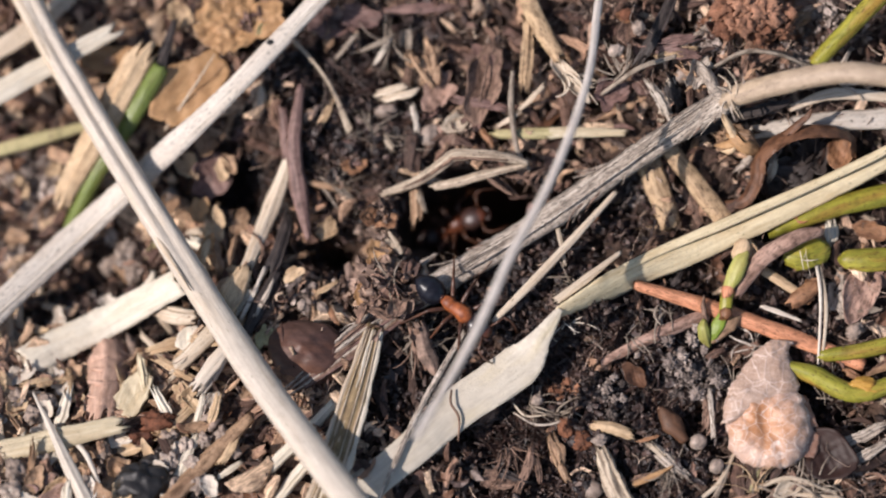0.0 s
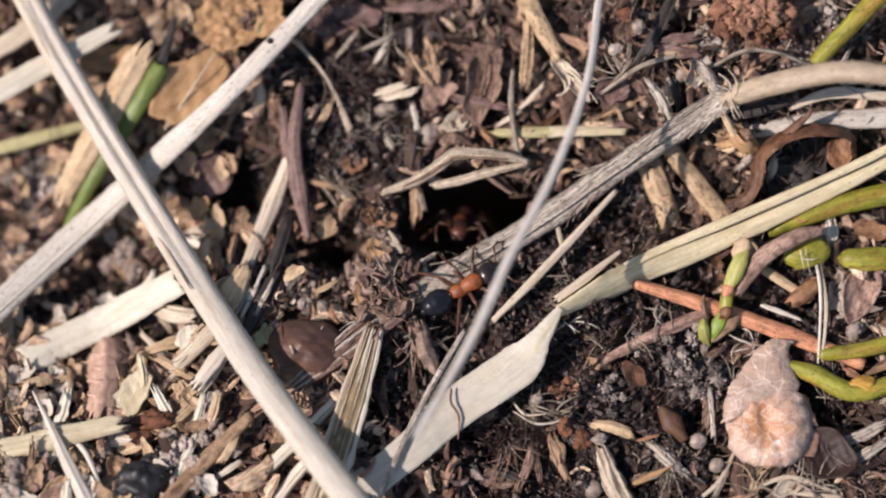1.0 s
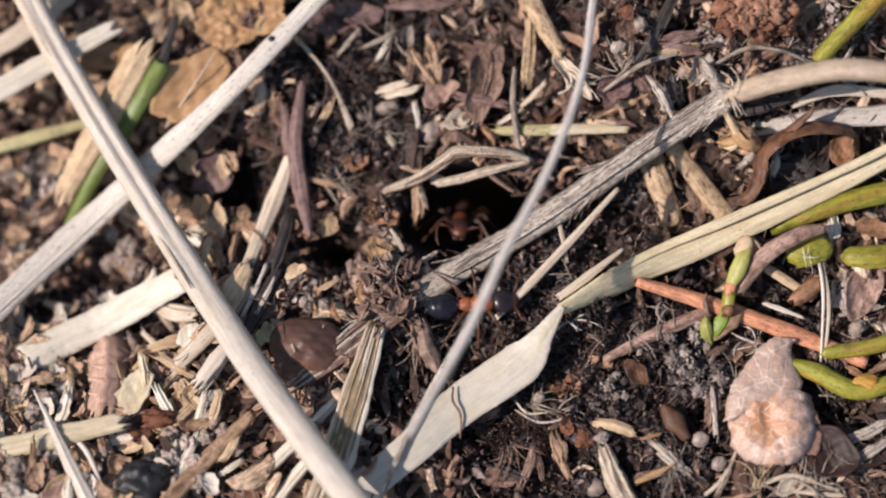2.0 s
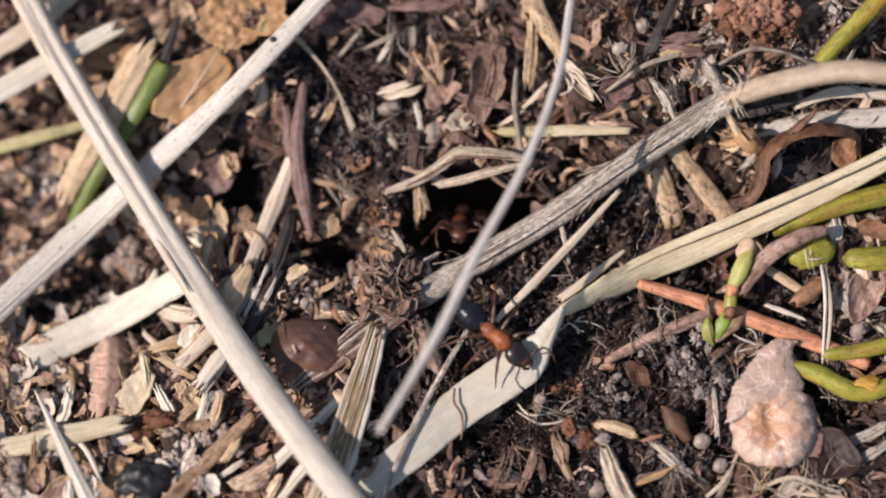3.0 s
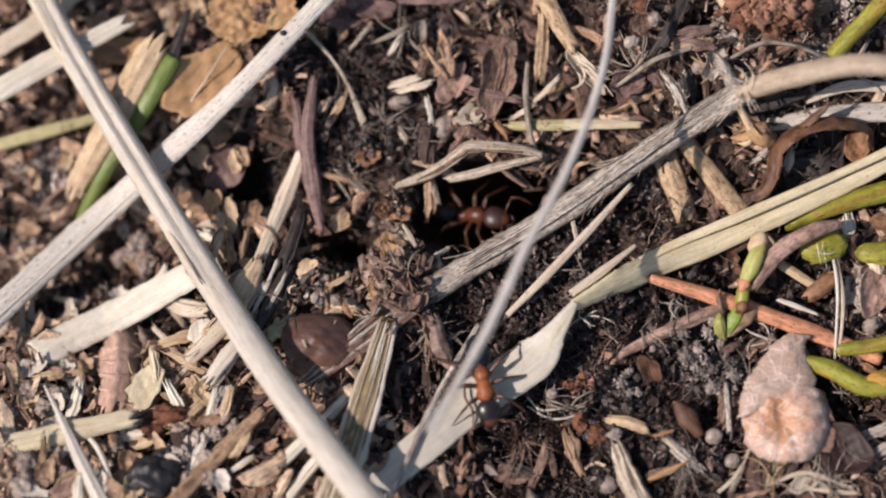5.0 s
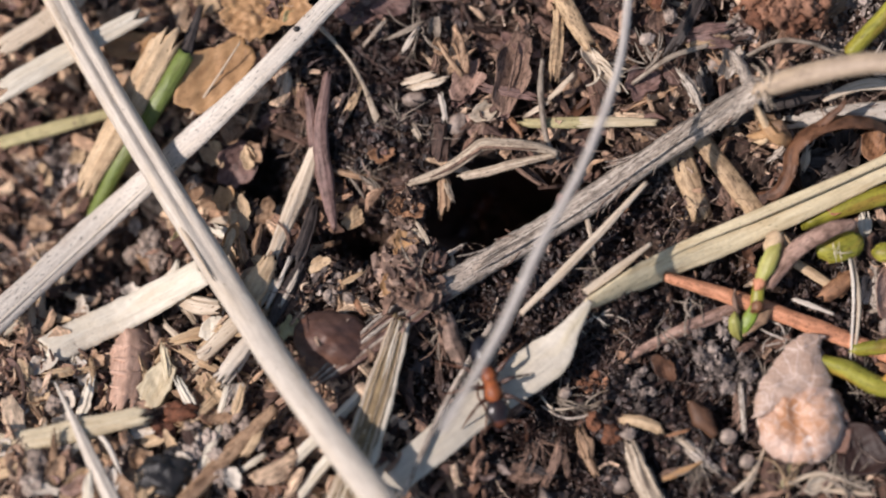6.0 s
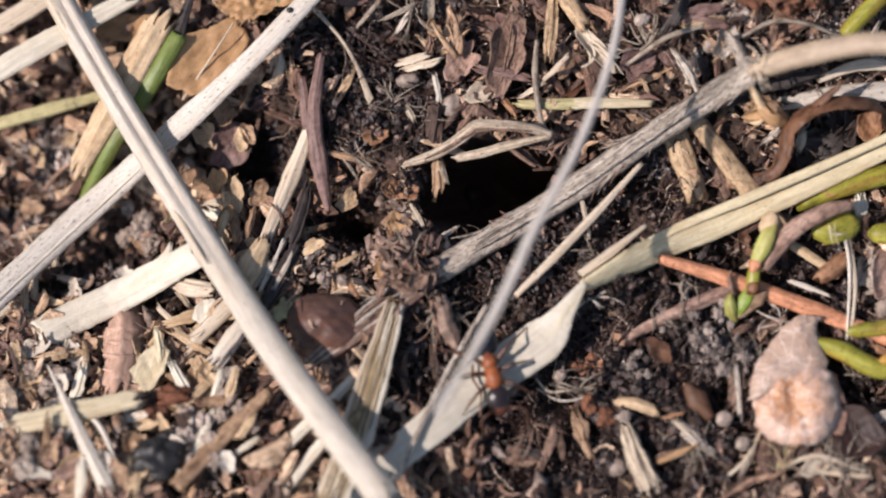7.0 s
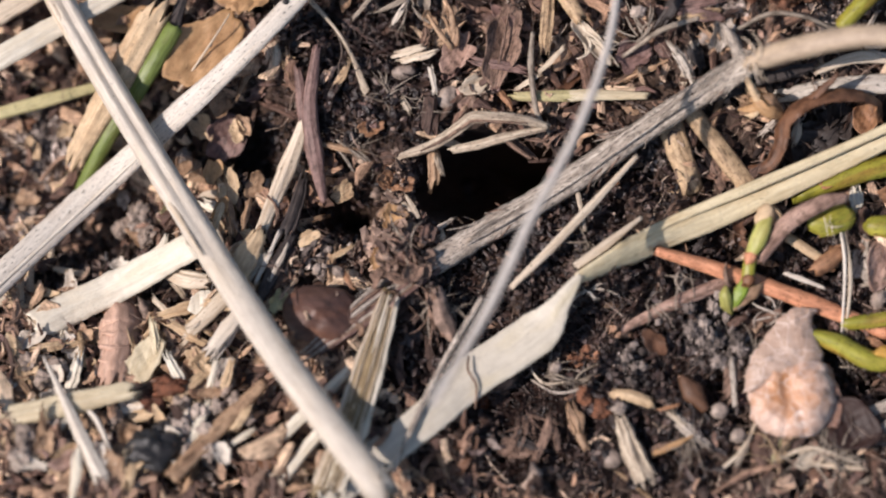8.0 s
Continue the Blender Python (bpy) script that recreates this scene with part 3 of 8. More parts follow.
def leafy(name, mat, at, size, turn, label, category, curl=(0.2, 0.1), tilt=(0, 0), point=0.0, rough=0.12, thick=0.06, dome=0.0, pleat=0.0, group="", crumple=0.0, radial=0.0, parent=None, seed=0):
    """A leaf, scale or flake: an uneven outline round at, curled along and across, with a real thickness. size: length, width."""
    SEED[0] += 1
    rng = np.random.default_rng(seed or SEED[0])
    na, nr = (72, 26) if crumple else (40, 10)
    a = np.linspace(0, 2 * math.pi, na, endpoint=False)
    wob = 1 + rough * sum(rng.normal(0, 1) / k * np.cos(k * a + rng.uniform(0, 6.3)) for k in range(2, 9)) + rng.normal(0, rough * 0.12, na)
    wob += point * np.exp(-(np.minimum(a, 2 * math.pi - a) / 0.35) ** 2)
    rr = np.linspace(0, 1, nr + 1)[1:]
    x = np.concatenate([[0], (rr[:, None] * (np.cos(a) * wob)[None]).ravel()]) * size[0] * 0.5
    y = np.concatenate([[0], (rr[:, None] * (np.sin(a) * wob)[None]).ravel()]) * size[1] * 0.5
    dx, dy = x / (size[0] * 0.5), y / (size[1] * 0.5)
    m = min(size)
    z = curl[0] * m * dx ** 2 + curl[1] * m * dy ** 2 - dome * m * np.minimum(dx ** 2 + dy ** 2, 1.3)
    z = z + pleat * m * np.cos(dx * 9) * 0.5 + 0.035 * m * np.sin(dx * 5 + rng.uniform(0, 6)) * np.cos(dy * 4 + rng.uniform(0, 6))
    if not crumple:
        z = z + 0.02 * m * np.sin(dx * 13 + dy * 4 + rng.uniform(0, 6)) * np.cos(dy * 11)
    if crumple:
        o = Vector(rng.uniform(-50, 50, 3))
        z = z + crumple * m * np.array([abs(noise.fractal(Vector((p, q, 0)) * 2.6 + o, 1.0, 2.0, 2)) for p, q in zip(dx, dy)])
    ang = np.arctan2(dy - 0.45, dx - 0.35)
    far = np.hypot(dx - 0.35, dy - 0.45)
    if radial:
        z = z + radial * m * np.abs(np.sin(ang * 5.5 + 1.6 * np.sin(ang * 2 + 1) + far * 2.2 + dx * 2)) ** 0.7 * np.clip(far, 0, 1.2)
    one = np.stack([x, y, z], 1)
    under = one - (0, 0, thick)
    count = len(one)
    verts = np.vstack([one, under])
    faces = []
    for j in range(na):
        b = (j + 1) % na
        faces += [(0, 1 + j, 1 + b), (count, count + 1 + b, count + 1 + j)]
        for i in range(nr - 1):
            p, q = 1 + i * na, 1 + (i + 1) * na
            faces += [(p + j, q + j, q + b, p + b), (count + p + b, count + q + b, count + q + j, count + p + j)]
        e = 1 + (nr - 1) * na
        faces.append((e + j, count + e + j, count + e + b, e + b))
    rot = np.array(Euler((radians(tilt[0]), radians(tilt[1]), radians(turn))).to_matrix())
    uv = verts[:, :2] + SEED[0] * 2.3
    verts = verts @ rot.T
    lift = at[2] - verts[:, 2].min()
    return shape(name, verts + (at[0], at[1], lift), faces, mat, parent, uv=uv, label=label, category=category, group=group)


def tuft(mat, at, count, length, thick, toward, spread, label):
    """A tuft of curled fibres that fan out from at. toward: the heading of its middle in degrees."""
    SEED[0] += 1
    rng = np.random.default_rng(SEED[0])
    verts, faces, uvs, base = [], [], [], 0
    for _ in range(count):
        a, bend, rise = radians(toward + rng.normal(0, spread)), rng.normal(0, 0.75), rng.uniform(0.0, 0.9)
        ln = length * rng.uniform(0.4, 1.15)
        pts, p = [], np.array(at) + (*rng.normal(0, 0.25, 2), rng.uniform(0, 0.3))
        for k in range(7):
            pts.append(p.copy())
            p = p + np.array((math.cos(a + bend * k / 6), math.sin(a + bend * k / 6), rise * (0.6 - k / 6))) * ln / 6
        w = thick * rng.uniform(0.5, 1.3)
        v, f, uv = swept(pts, (w, w, w * 0.4), (w * 0.8,), form="round", n=10, seed=int(rng.integers(1, 900)), ragged=0.2, wobble=0.2)
        verts.append(v)
        faces += [tuple(i + base for i in q) for q in f]
        uvs.append(uv)
        base += len(v)
    return shape("fibre_tuft", np.vstack(verts), faces, mat, uv=np.vstack(uvs), label=label, category="plant fibres")


def ball(sub):
    bm = bmesh.new()
    bmesh.ops.create_icosphere(bm, subdivisions=sub, radius=1)
    bm.verts.ensure_lookup_table()
    v = np.array([x.co for x in bm.verts])
    f = [tuple(x.index for x in y.verts) for y in bm.faces]
    bm.free()
    return v, f


def lumpy(v, rng, amount, scale=1.6):
    o = Vector(rng.uniform(-50, 50, 3))
    k = np.array([noise.fractal(Vector(p) * scale + o, 0.7, 2.1, 4) for p in v])
    return v * (1 + amount * k)[:, None]


BALL3, BALL1 = ball(4), ball(1)


def lump(name, mat, at, size, turn, label, category, amount=0.35, tilt=0, scale=1.6, group=""):
    """A clod, seed, pebble or crumb with an uneven surface, resting on at. size: its three axes."""
    SEED[0] += 1
    rng = np.random.default_rng(SEED[0])
    v = lumpy(BALL3[0], rng, amount, scale)
    v = v * (1 + 0.12 * amount * np.array([noise.fractal(Vector(p) * 7, 0.6, 2.0, 3) for p in v]))[:, None] * np.array(size) * 0.5
    v = v @ np.array(Euler((0, radians(tilt), radians(turn))).to_matrix()).T
    v = v + (at[0], at[1], at[2] - v[:, 2].min() - 0.12 * min(size))
    return shape(name, v, BALL3[1], mat, uv=v[:, :2] + SEED[0], label=label, category=category, group=group)


# ---- ground ----
HOLE = (0.80, 2.66, -0.66)


def value_noise(x, y, cell, seed):
    """Smooth random field over the plan, between -1 and 1."""
    rng = np.random.default_rng(seed)
    table = rng.uniform(-1, 1, (256, 256))
    i, j = np.floor(x / cell).astype(int), np.floor(y / cell).astype(int)
    fx, fy = x / cell - i, y / cell - j
    fx, fy = fx * fx * (3 - 2 * fx), fy * fy * (3 - 2 * fy)
    k = lambda a, b: table[a % 256, b % 256]
    return (k(i, j) * (1 - fx) + k(i + 1, j) * fx) * (1 - fy) + (k(i, j + 1) * (1 - fx) + k(i + 1, j + 1) * fx) * fy


def relief(x, y):
    """The clods and gaps of the soil, in millimetres."""
    broad = 1.5 * value_noise(x, y, 3.6, 2) + 1.1 * value_noise(x, y, 1.9, 3)
    fine = 0.55 * value_noise(x, y, 0.95, 4) + 0.34 * value_noise(x, y, 0.5, 5)
    low = np.where(broad < 0.1, broad - 0.1, 0)
    return 0.25 * np.clip(broad, 0, 1.2) + low * 1.7 + fine - 0.35


def hole_radius(x, y):
    """1 at the lip of the nest entrance, 0 at its middle."""
    dx, dy = x - HOLE[0], y - HOLE[1]
    c, s = math.cos(radians(14)), math.sin(radians(14))
    return np.hypot((dx * c + dy * s) / 4.7, (dy * c - dx * s) / 2.55) * (1 + 0.10 * value_noise(x, y, 0.9, 31))


def build_ground():
    far = np.cumsum(0.5 * 1.32 ** np.arange(38))
    ax = np.concatenate([-48 - far[::-1], np.arange(-48, -34, 0.3), np.arange(-34, 34.01, 0.15), np.arange(34.3, 48.01, 0.3), 48 + far])
    ay = np.concatenate([-36 - far[::-1], np.arange(-36, -22, 0.3), np.arange(-22, 24.01, 0.15), np.arange(24.3, 40.01, 0.3), 40 + far])
    x, y = np.meshgrid(ax, ay)
    near = np.clip(1.6 - np.maximum(np.abs(x) / 55, np.abs(y) / 46), 0, 1)
    z = np.where(near > 0, ground_z(x, y), 0) * near
    z = z + (relief(x, y) + 0.16 * value_noise(x, y, 0.33, 6)) * np.clip(near * 2, 0, 1)
    z = z + 12 * value_noise(x, y, 600, 8) * (1 - near)
    r = hole_radius(x, y)
    s = np.clip((1.06 - r) / 1.06, 0, 1)
    deep = 15.0 * np.where(r < 1.06, s ** 0.5, 0)
    x = x + deep * 0.45
    y = y + deep * 0.2
    z = z - deep
    rows, cols = x.shape
    idx = np.arange(rows * cols).reshape(rows, cols)
    faces = np.stack([idx[:-1, :-1], idx[:-1, 1:], idx[1:, 1:], idx[1:, :-1]], -1).reshape(-1, 4)
    verts = np.stack([x, y, z], -1).reshape(-1, 3)
    return shape("ground", verts, faces.tolist(), "soil", label="dark crumbly soil with a nest hole", category="ground", kind="structure", here=np.zeros(3))


build_ground()


# ---- large stalks and blades ----
def thing(name, label, category, at):
    e = new(name)
    e.location = Vector(at) * MM
    return tagged(e, label, category)


def settle(parent):
    """Lets parts built in the place's millimetres keep their place under a thing that stands elsewhere."""
    for o in parent.children:
        o.matrix_parent_inverse = Matrix.Translation(-parent.location)


stalk = thing("dry_grass", "thick bleached grass stalk with a split sheath", "dry grass", (-4.49, -18.94, 8.61))
strip("culm", "stalk", [(-27.54, 18.21, 1.82), (-24.57, 12.41, 0.91), (-17.77, 1.14, 1.18), (-10.88, -9.63, 3.17), (-4.51, -18.34, 4.85)], (1.6, 1.7, 1.85, 2.0, 2.05), (1.4, 1.5, 1.6, 1.7),
      parent=stalk, form="round", n=110, ridges=3, relief=0.05, wobble=0.02, roll=(14, 24, 30), groove=(72, 0.5))
strip("sheath", "straw", [(-28.38, 18.13, 2.06), (-25.19, 12.33, 1.17), (-20.82, 5.07, 0.30), (-17.45, -0.54, 1.99), (-15.71, -3.36, 2.79)], (0.75, 0.85, 0.75, 0.4, 0.04), 0.2,
      "split paler sheath along the stalk", parent=stalk, n=70, camber=0.3, roll=(-35, -30, -25), ragged=0.0)
settle(stalk)
long_straw = thing("straw", "long flat whitish straw lying across the litter", "straw", (-24.39, 1.51, -4.70))
strip("blade", "white", [(-30.19, -5.52, -1.01), (-24.17, 0.94, -2.30), (-19.56, 4.82, -0.70), (-13.36, 9.93, 2.29), (-6.52, 17.05, 3.58)], (1.85, 1.8, 1.65, 1.3, 1.2), 0.3, parent=long_straw, n=80, ridges=6, relief=0.02, camber=0.07)
strip("midrib", "stalk", [(-30.13, -6.00, -0.67), (-24.13, 0.40, -2.08), (-19.55, 4.43, -0.62), (-13.36, 9.59, 2.38), (-6.52, 16.69, 3.74)], (0.2, 0.2, 0.18, 0.15, 0.12), 0.14, "greyish rib along the straw", parent=long_straw, n=80)
settle(long_straw)
torn_straw = thing("straw", "broken flat cream straw with a torn end", "straw", (-21.15, -3.76, -3.08))
strip("blade", "cream", [(-26.59, -6.90, -2.22), (-23.95, -5.35, -2.56), (-21.06, -3.96, -2.20), (-16.65, -2.17, 0.11)], (2.1, 2.2, 2.1, 1.8), 0.28, parent=torn_straw, n=50, ridges=4, relief=0.02, ragged=0.07)
strip("torn_fringe", "cream", [(-20.15, -3.12, -1.83), (-18.78, -2.14, -1.28), (-18.44, -1.16, -1.22)], (0.9, 0.7, 0.25), 0.15, "torn fringe at the broken end", parent=torn_straw, n=18, ragged=0.5)
settle(torn_straw)
strip("straw", "cream", [(-29.87, 9.47, 0.01), (-26.28, 11.57, 0.27), (-21.08, 14.44, 0.55)], (1.4, 1.5, 1.1), 0.25, "short cream straw on the litter", "straw", n=30)
strip("straw", "straw", [(-30.17, 12.69, -1.19), (-26.56, 15.12, -0.99), (-24.04, 17.55, -0.75)], (1.3, 1.4, 1.3), 0.25, "short tan straw lying on the litter", "straw", n=30)
strip("straw", "olivestraw", [(-30.83, -13.78, 0.40), (-24.72, -12.55, 1.10), (-19.96, -11.56, 1.50)], (1.3, 1.45, 1.15), 0.3, "short pale straw lying in the soil", "straw", n=30)
strip("grass", "green", [(-24.30, 2.37, -4.42), (-22.59, 5.24, -2.38), (-19.74, 9.16, -0.21), (-18.11, 11.85, 0.56)], (0.9, 1.15, 1.25, 1.15), (0.9,), "fresh green blade of grass", "grass", form="round", n=40, ridges=5, relief=0.06, ragged=0.1)
strip("grass", "nearblack", [(-18.30, 11.53, 0.34), (-17.79, 13.35, 0.37), (-17.22, 15.28, 0.29)], (0.9, 0.7, 0.35), 0.25, "narrow dark tip of a grass blade", "grass", n=20)
strip("grass", "olive", [(-30.24, 6.96, -3.12), (-26.58, 8.03, -2.98), (-22.77, 9.13, -3.09)], (0.85, 0.85, 0.7), 0.3, "thin faded yellow grass blade", "grass", n=30)
strip("wood_splinter", "tanwood", [(-24.72, 4.02, -3.00), (-21.75, 8.51, -0.52), (-19.19, 13.01, 0.81)], (1.4, 2.0, 1.8), 0.5, "broad tan splinter behind the green blade", "wood splinter", n=30, ragged=0.3)
tan_leaf = thing("dead_leaf", "curled tan dead leaf in the litter", "leaf", (-16.68, 10.90, -2.20))
leafy("blade", "orangeleaf", (-16.23, 10.53, -0.35), (6.4, 3.6), 56, "", "", curl=(0.05, 0.1), tilt=(0, 0), rough=0.2, parent=tan_leaf)
strip("midrib", "straw", [(-17.89, 8.10, -0.85), (-16.18, 10.34, 0.29), (-14.62, 12.52, 1.23)], (0.16, 0.14, 0.08), 0.12, "raised paler midrib", parent=tan_leaf, n=24)
settle(tan_leaf)
leafy("dead_leaf", "orangeleaf", (-21.24, 12.88, -1.49), (4.6, 2.0), -10, "small orange tan leaf piece", "leaf", curl=(0.1, 0.2), rough=0.16)

# the grey stem that bends across the nest entrance
weed = thing("weed_stalk", "long grey weathered weed stalk bent over the nest entrance", "weed stalk", (-10.02, -9.37, 0.97))
strip("upper_stem", "tanstem", [(29.38, 7.60, 10.62), (26.67, 8.27, 10.48), (24.00, 8.62, 9.83), (21.08, 8.54, 8.21), (18.73, 8.38, 6.36), (17.82, 8.32, 5.56)], (1.25, 1.3, 1.4, 1.4, 1.45, 1.3), (1.2,), "smooth tan brown upper stem", parent=weed, form="round", n=50, ridges=3, relief=0.03, wobble=0.02)
strip("joint", "bark", [(19.31, 8.56, 6.22), (19.15, 8.54, 6.16)], (1.56, 1.56), (1.35,), "dark ring at the joint", parent=weed, form="round", n=6, wobble=0)
strip("side_stub", "grey", [(18.19, 8.37, 5.38), (17.09, 8.89, 5.14), (16.55, 10.06, 5.18), (16.14, 10.70, 5.02)], (1.0, 0.9, 0.6, 0.3), (0.6,), "frayed stub of a side branch", parent=weed, form="round", n=20, ridges=5, relief=0.12, wobble=0.1, ragged=0.4)
strip("stem", "grey", [(18.38, 8.42, 5.71), (16.84, 7.97, 4.51), (11.27, 4.88, 2.13), (6.27, 1.47, 1.37), (0.57, -1.79, 0.41), (-5.11, -5.70, 0.73), (-8.96, -8.72, 0.96)],
      (1.35, 1.6, 1.55, 1.7, 1.6, 1.2, 0.5), (0.95, 0.85, 0.8, 0.7, 0.5), parent=weed, form="round", n=130, ridges=7, relief=0.09, wobble=0.05)
for k in range(9):
    d = np.array((0.6, -0.8, 0.0)) * (k - 4)
    strip("fibre_strand", ("grey", "bark", "plum")[k % 3], [(-1.57, -3.31, 0.61) + d * 0.13, (-4.75, -5.58, 0.98) + d * 0.19 + np.array((0, 0, 0.1 * (k % 2))), (-7.20, -7.62, 1.24) + d * 0.15, (-9.58, -9.48, 1.18) + d * 0.09 + np.array((0.35 * (k % 3), 0.25 * (k % 3), 0))],
          (0.2, 0.26, 0.22, 0.1), 0.16, parent=weed, n=28, wobble=0.25)
for k in range(5):
    off = (k - 2) * 0.28
    strip("ridge", "grey", [(16.10, 7.83, 4.99) + np.array((off * 0.5, off, 0)), (11.24, 4.88, 2.68) + np.array((off * 0.5, off, 0)), (6.26, 1.48, 1.86) + np.array((off * 0.55, off, 0)), (0.57, -1.79, 0.86) + np.array((off * 0.5, off * 0.9, 0))],
          (0.05, 0.16, 0.2, 0.08), 0.12, parent=weed, n=60, wobble=0.2)
rng = np.random.default_rng(61)
spine = spline([(18.38, 8.42, 5.71), (16.84, 7.97, 4.51), (11.27, 4.88, 2.13), (6.27, 1.47, 1.37), (0.57, -1.79, 0.41), (-5.11, -5.70, 0.73), (-8.96, -8.72, 0.96), (0.60, -0.80, 0.00)], 60)
for k in range(26):
    i = int(rng.integers(3, 44))
    way = spine[i + 2] - spine[i]
    way /= np.linalg.norm(way)
    side = np.array((way[1], -way[0], 0.0)) * (1 if k % 2 else -1)
    p = spine[i] + side * 0.6 + (0, 0, 0.25)
    ln = rng.uniform(0.7, 2.0)
    strip("loose_fibre", "grey" if k % 3 else "bark", [p, p + way * ln * 0.5 + side * rng.uniform(0.05, 0.3), p + way * ln + side * rng.uniform(0.1, 0.8) + (0, 0, rng.uniform(-0.1, 0.4))], (0.09, 0.08, 0.04), 0.07, parent=weed, n=10, wobble=0.3)
for k in range(12):
    a = rng.uniform(0, 6.3)
    p = np.array((18.08, 8.32, 6.11)) + rng.normal(0, 0.25, 3)
    strip("joint_fibre", "drystraw" if k % 2 else "grey", [p, p + (0.7 * math.cos(a), 0.7 * math.sin(a), 0.35), p + (1.5 * math.cos(a + 0.3), 1.5 * math.sin(a + 0.3), 0.2)], (0.16, 0.14, 0.05), 0.1, parent=weed, n=12, wobble=0.3)
settle(weed)

# the wide twisted leaf
leaf = thing("grass_leaf", "long cream grass leaf, folded, then twisted flat", "grass leaf", (-0.14, -11.35, 0.50))
strip("folded_blade", "foldleaf", [(30.56, 6.74, 2.41), (25.53, 4.03, 2.03), (18.00, 0.59, 1.64), (13.00, -1.47, 1.39), (9.70, -3.19, 1.71), (7.09, -4.69, 2.22)], (1.2, 1.35, 1.6, 2.0, 2.3, 0.8), 0.2,
      "folded upper half of the leaf", parent=leaf, n=70, ridges=3, relief=0.02, camber=0.06, roll=(6, 6, 10, 42, 62, 55), ragged=0.05)
strip("folded_rim", "foldleaf", [(30.44, 6.98, 3.45), (25.47, 4.52, 2.72), (17.96, 1.23, 2.31), (12.98, -0.89, 1.98), (9.41, -2.94, 2.01), (7.10, -4.30, 1.77)], (0.5, 0.55, 0.65, 0.6, 0.5, 0.2), 0.18,
      "raised bright rim of the folded leaf", parent=leaf, n=70, ridges=2, relief=0.03, camber=0.1, roll=(-8, -10, -10), ragged=0.05)
strip("flat_blade", "paleleaf", [(7.33, -4.46, 2.47), (6.10, -6.22, 1.94), (4.73, -7.82, 1.20), (0.85, -10.44, 0.61), (-2.42, -13.49, 1.02), (-8.33, -18.25, 0.93)], (0.45, 1.35, 2.75, 2.65, 2.2, 2.1), 0.2,
      "bleached flat lower half of the leaf", parent=leaf, n=90, ridges=4, relief=0.012, camber=0.03, roll=(6, 0, -3, 0), ragged=0.02, wobble=0.012)
strip("midrib", "paleleaf", [(6.02, -6.06, 2.05), (3.92, -8.13, 1.09), (0.57, -10.65, 0.74), (-2.52, -13.61, 1.12), (-8.22, -18.26, 1.00)], (0.1, 0.16, 0.18, 0.18), 0.1, "raised midrib of the leaf", parent=leaf, n=60)
settle(leaf)
strip("straw", "straw", [(11.14, -0.70, 1.97), (9.06, -2.35, 2.00), (7.11, -3.76, 1.81)], (0.25, 0.6, 0.5), 0.15, "thin split edge of a grass leaf", "straw", n=20)
strip("straw", "straw", [(10.91, 3.27, 1.84), (8.39, 0.46, 1.71), (5.53, -2.62, 1.58), (3.12, -4.96, 0.98)], (0.3, 0.5, 0.6, 0.35), 0.25, "thin pale straw bridging stem and soil", "straw", n=30)
strip("straw", "grey", [(1.34, -5.62, 1.20), (-0.84, -9.39, 1.11), (-2.41, -12.70, 1.57), (-4.04, -16.60, 1.59)], (0.3, 0.4, 0.36, 0.3), 0.2, "thin grey white straw curving over the leaf", "straw", n=40)
strip("straw", "white", [(19.89, 7.11, 2.15), (23.82, 7.70, 2.31), (29.93, 8.11, 2.19)], (0.9, 1.3, 1.35), 0.4, "weathered grey white straw", "straw", n=40)
strip("straw", "straw", [(21.97, 8.41, 3.04), (24.82, 9.25, 3.34), (29.51, 9.02, 2.88)], (0.4, 0.8, 0.6), 0.25, "thin tan straw under the bent stem", "straw", n=30)
two_tone = thing("straw", "short cream straw with a green end behind the hole", "straw", (7.03, 7.27, 1.55))
strip("blade", "olivestraw", [(6.58, 7.24, 1.34), (7.93, 7.27, 1.55), (11.61, 7.16, 1.82)], (0.7, 0.8, 0.45), 0.25, parent=two_tone, n=26)
strip("green_end", "olive", [(3.45, 7.29, 1.00), (6.88, 7.24, 1.37)], (0.6, 0.8), 0.3, "yellow green end of the straw", parent=two_tone, n=16, ragged=0.5)
settle(two_tone)
strip("straw", "drystraw", [(-4.04, 3.69, -0.45), (-2.85, 3.98, -0.01), (-1.51, 4.34, 0.72), (0.21, 5.29, 1.86), (0.57, 5.52, 2.08), (1.00, 5.59, 2.26), (2.64, 5.50, 2.44), (4.14, 5.33, 2.38), (5.35, 5.06, 2.15)], (0.3, 0.62, 0.72, 0.78, 0.8, 0.8, 0.72, 0.6, 0.4), 0.26, "bent tan straw arching over the nest entrance", "straw", n=60, camber=0.16, relief=0.06, ridges=4)
strip("straw", "bark", [(-2.51, 3.92, 0.39), (-1.32, 4.32, 1.12), (0.26, 5.09, 2.10), (0.76, 5.32, 2.34), (2.33, 5.22, 2.57), (4.10, 5.15, 2.53)], (0.1, 0.2, 0.24, 0.22, 0.18, 0.1), 0.12, "dark split edge along the bent straw", "straw", n=40)
strip("twig", "bark", [(2.58, 4.58, 1.60), (3.15, 4.10, 1.21), (4.34, 3.33, 0.89)], (0.3, 0.34, 0.24), (0.28,), "thin brown twig over the hole", "twig", form="round", n=16)
strip("straw", "drystraw", [(-0.58, 4.00, 0.34), (1.00, 4.18, 0.90), (2.65, 4.50, 1.50), (5.39, 5.04, 1.95)], (0.52, 0.62, 0.6, 0.35), 0.26, "short pale straw along the hole's rim", "straw", n=36, camber=0.14, relief=0.05)
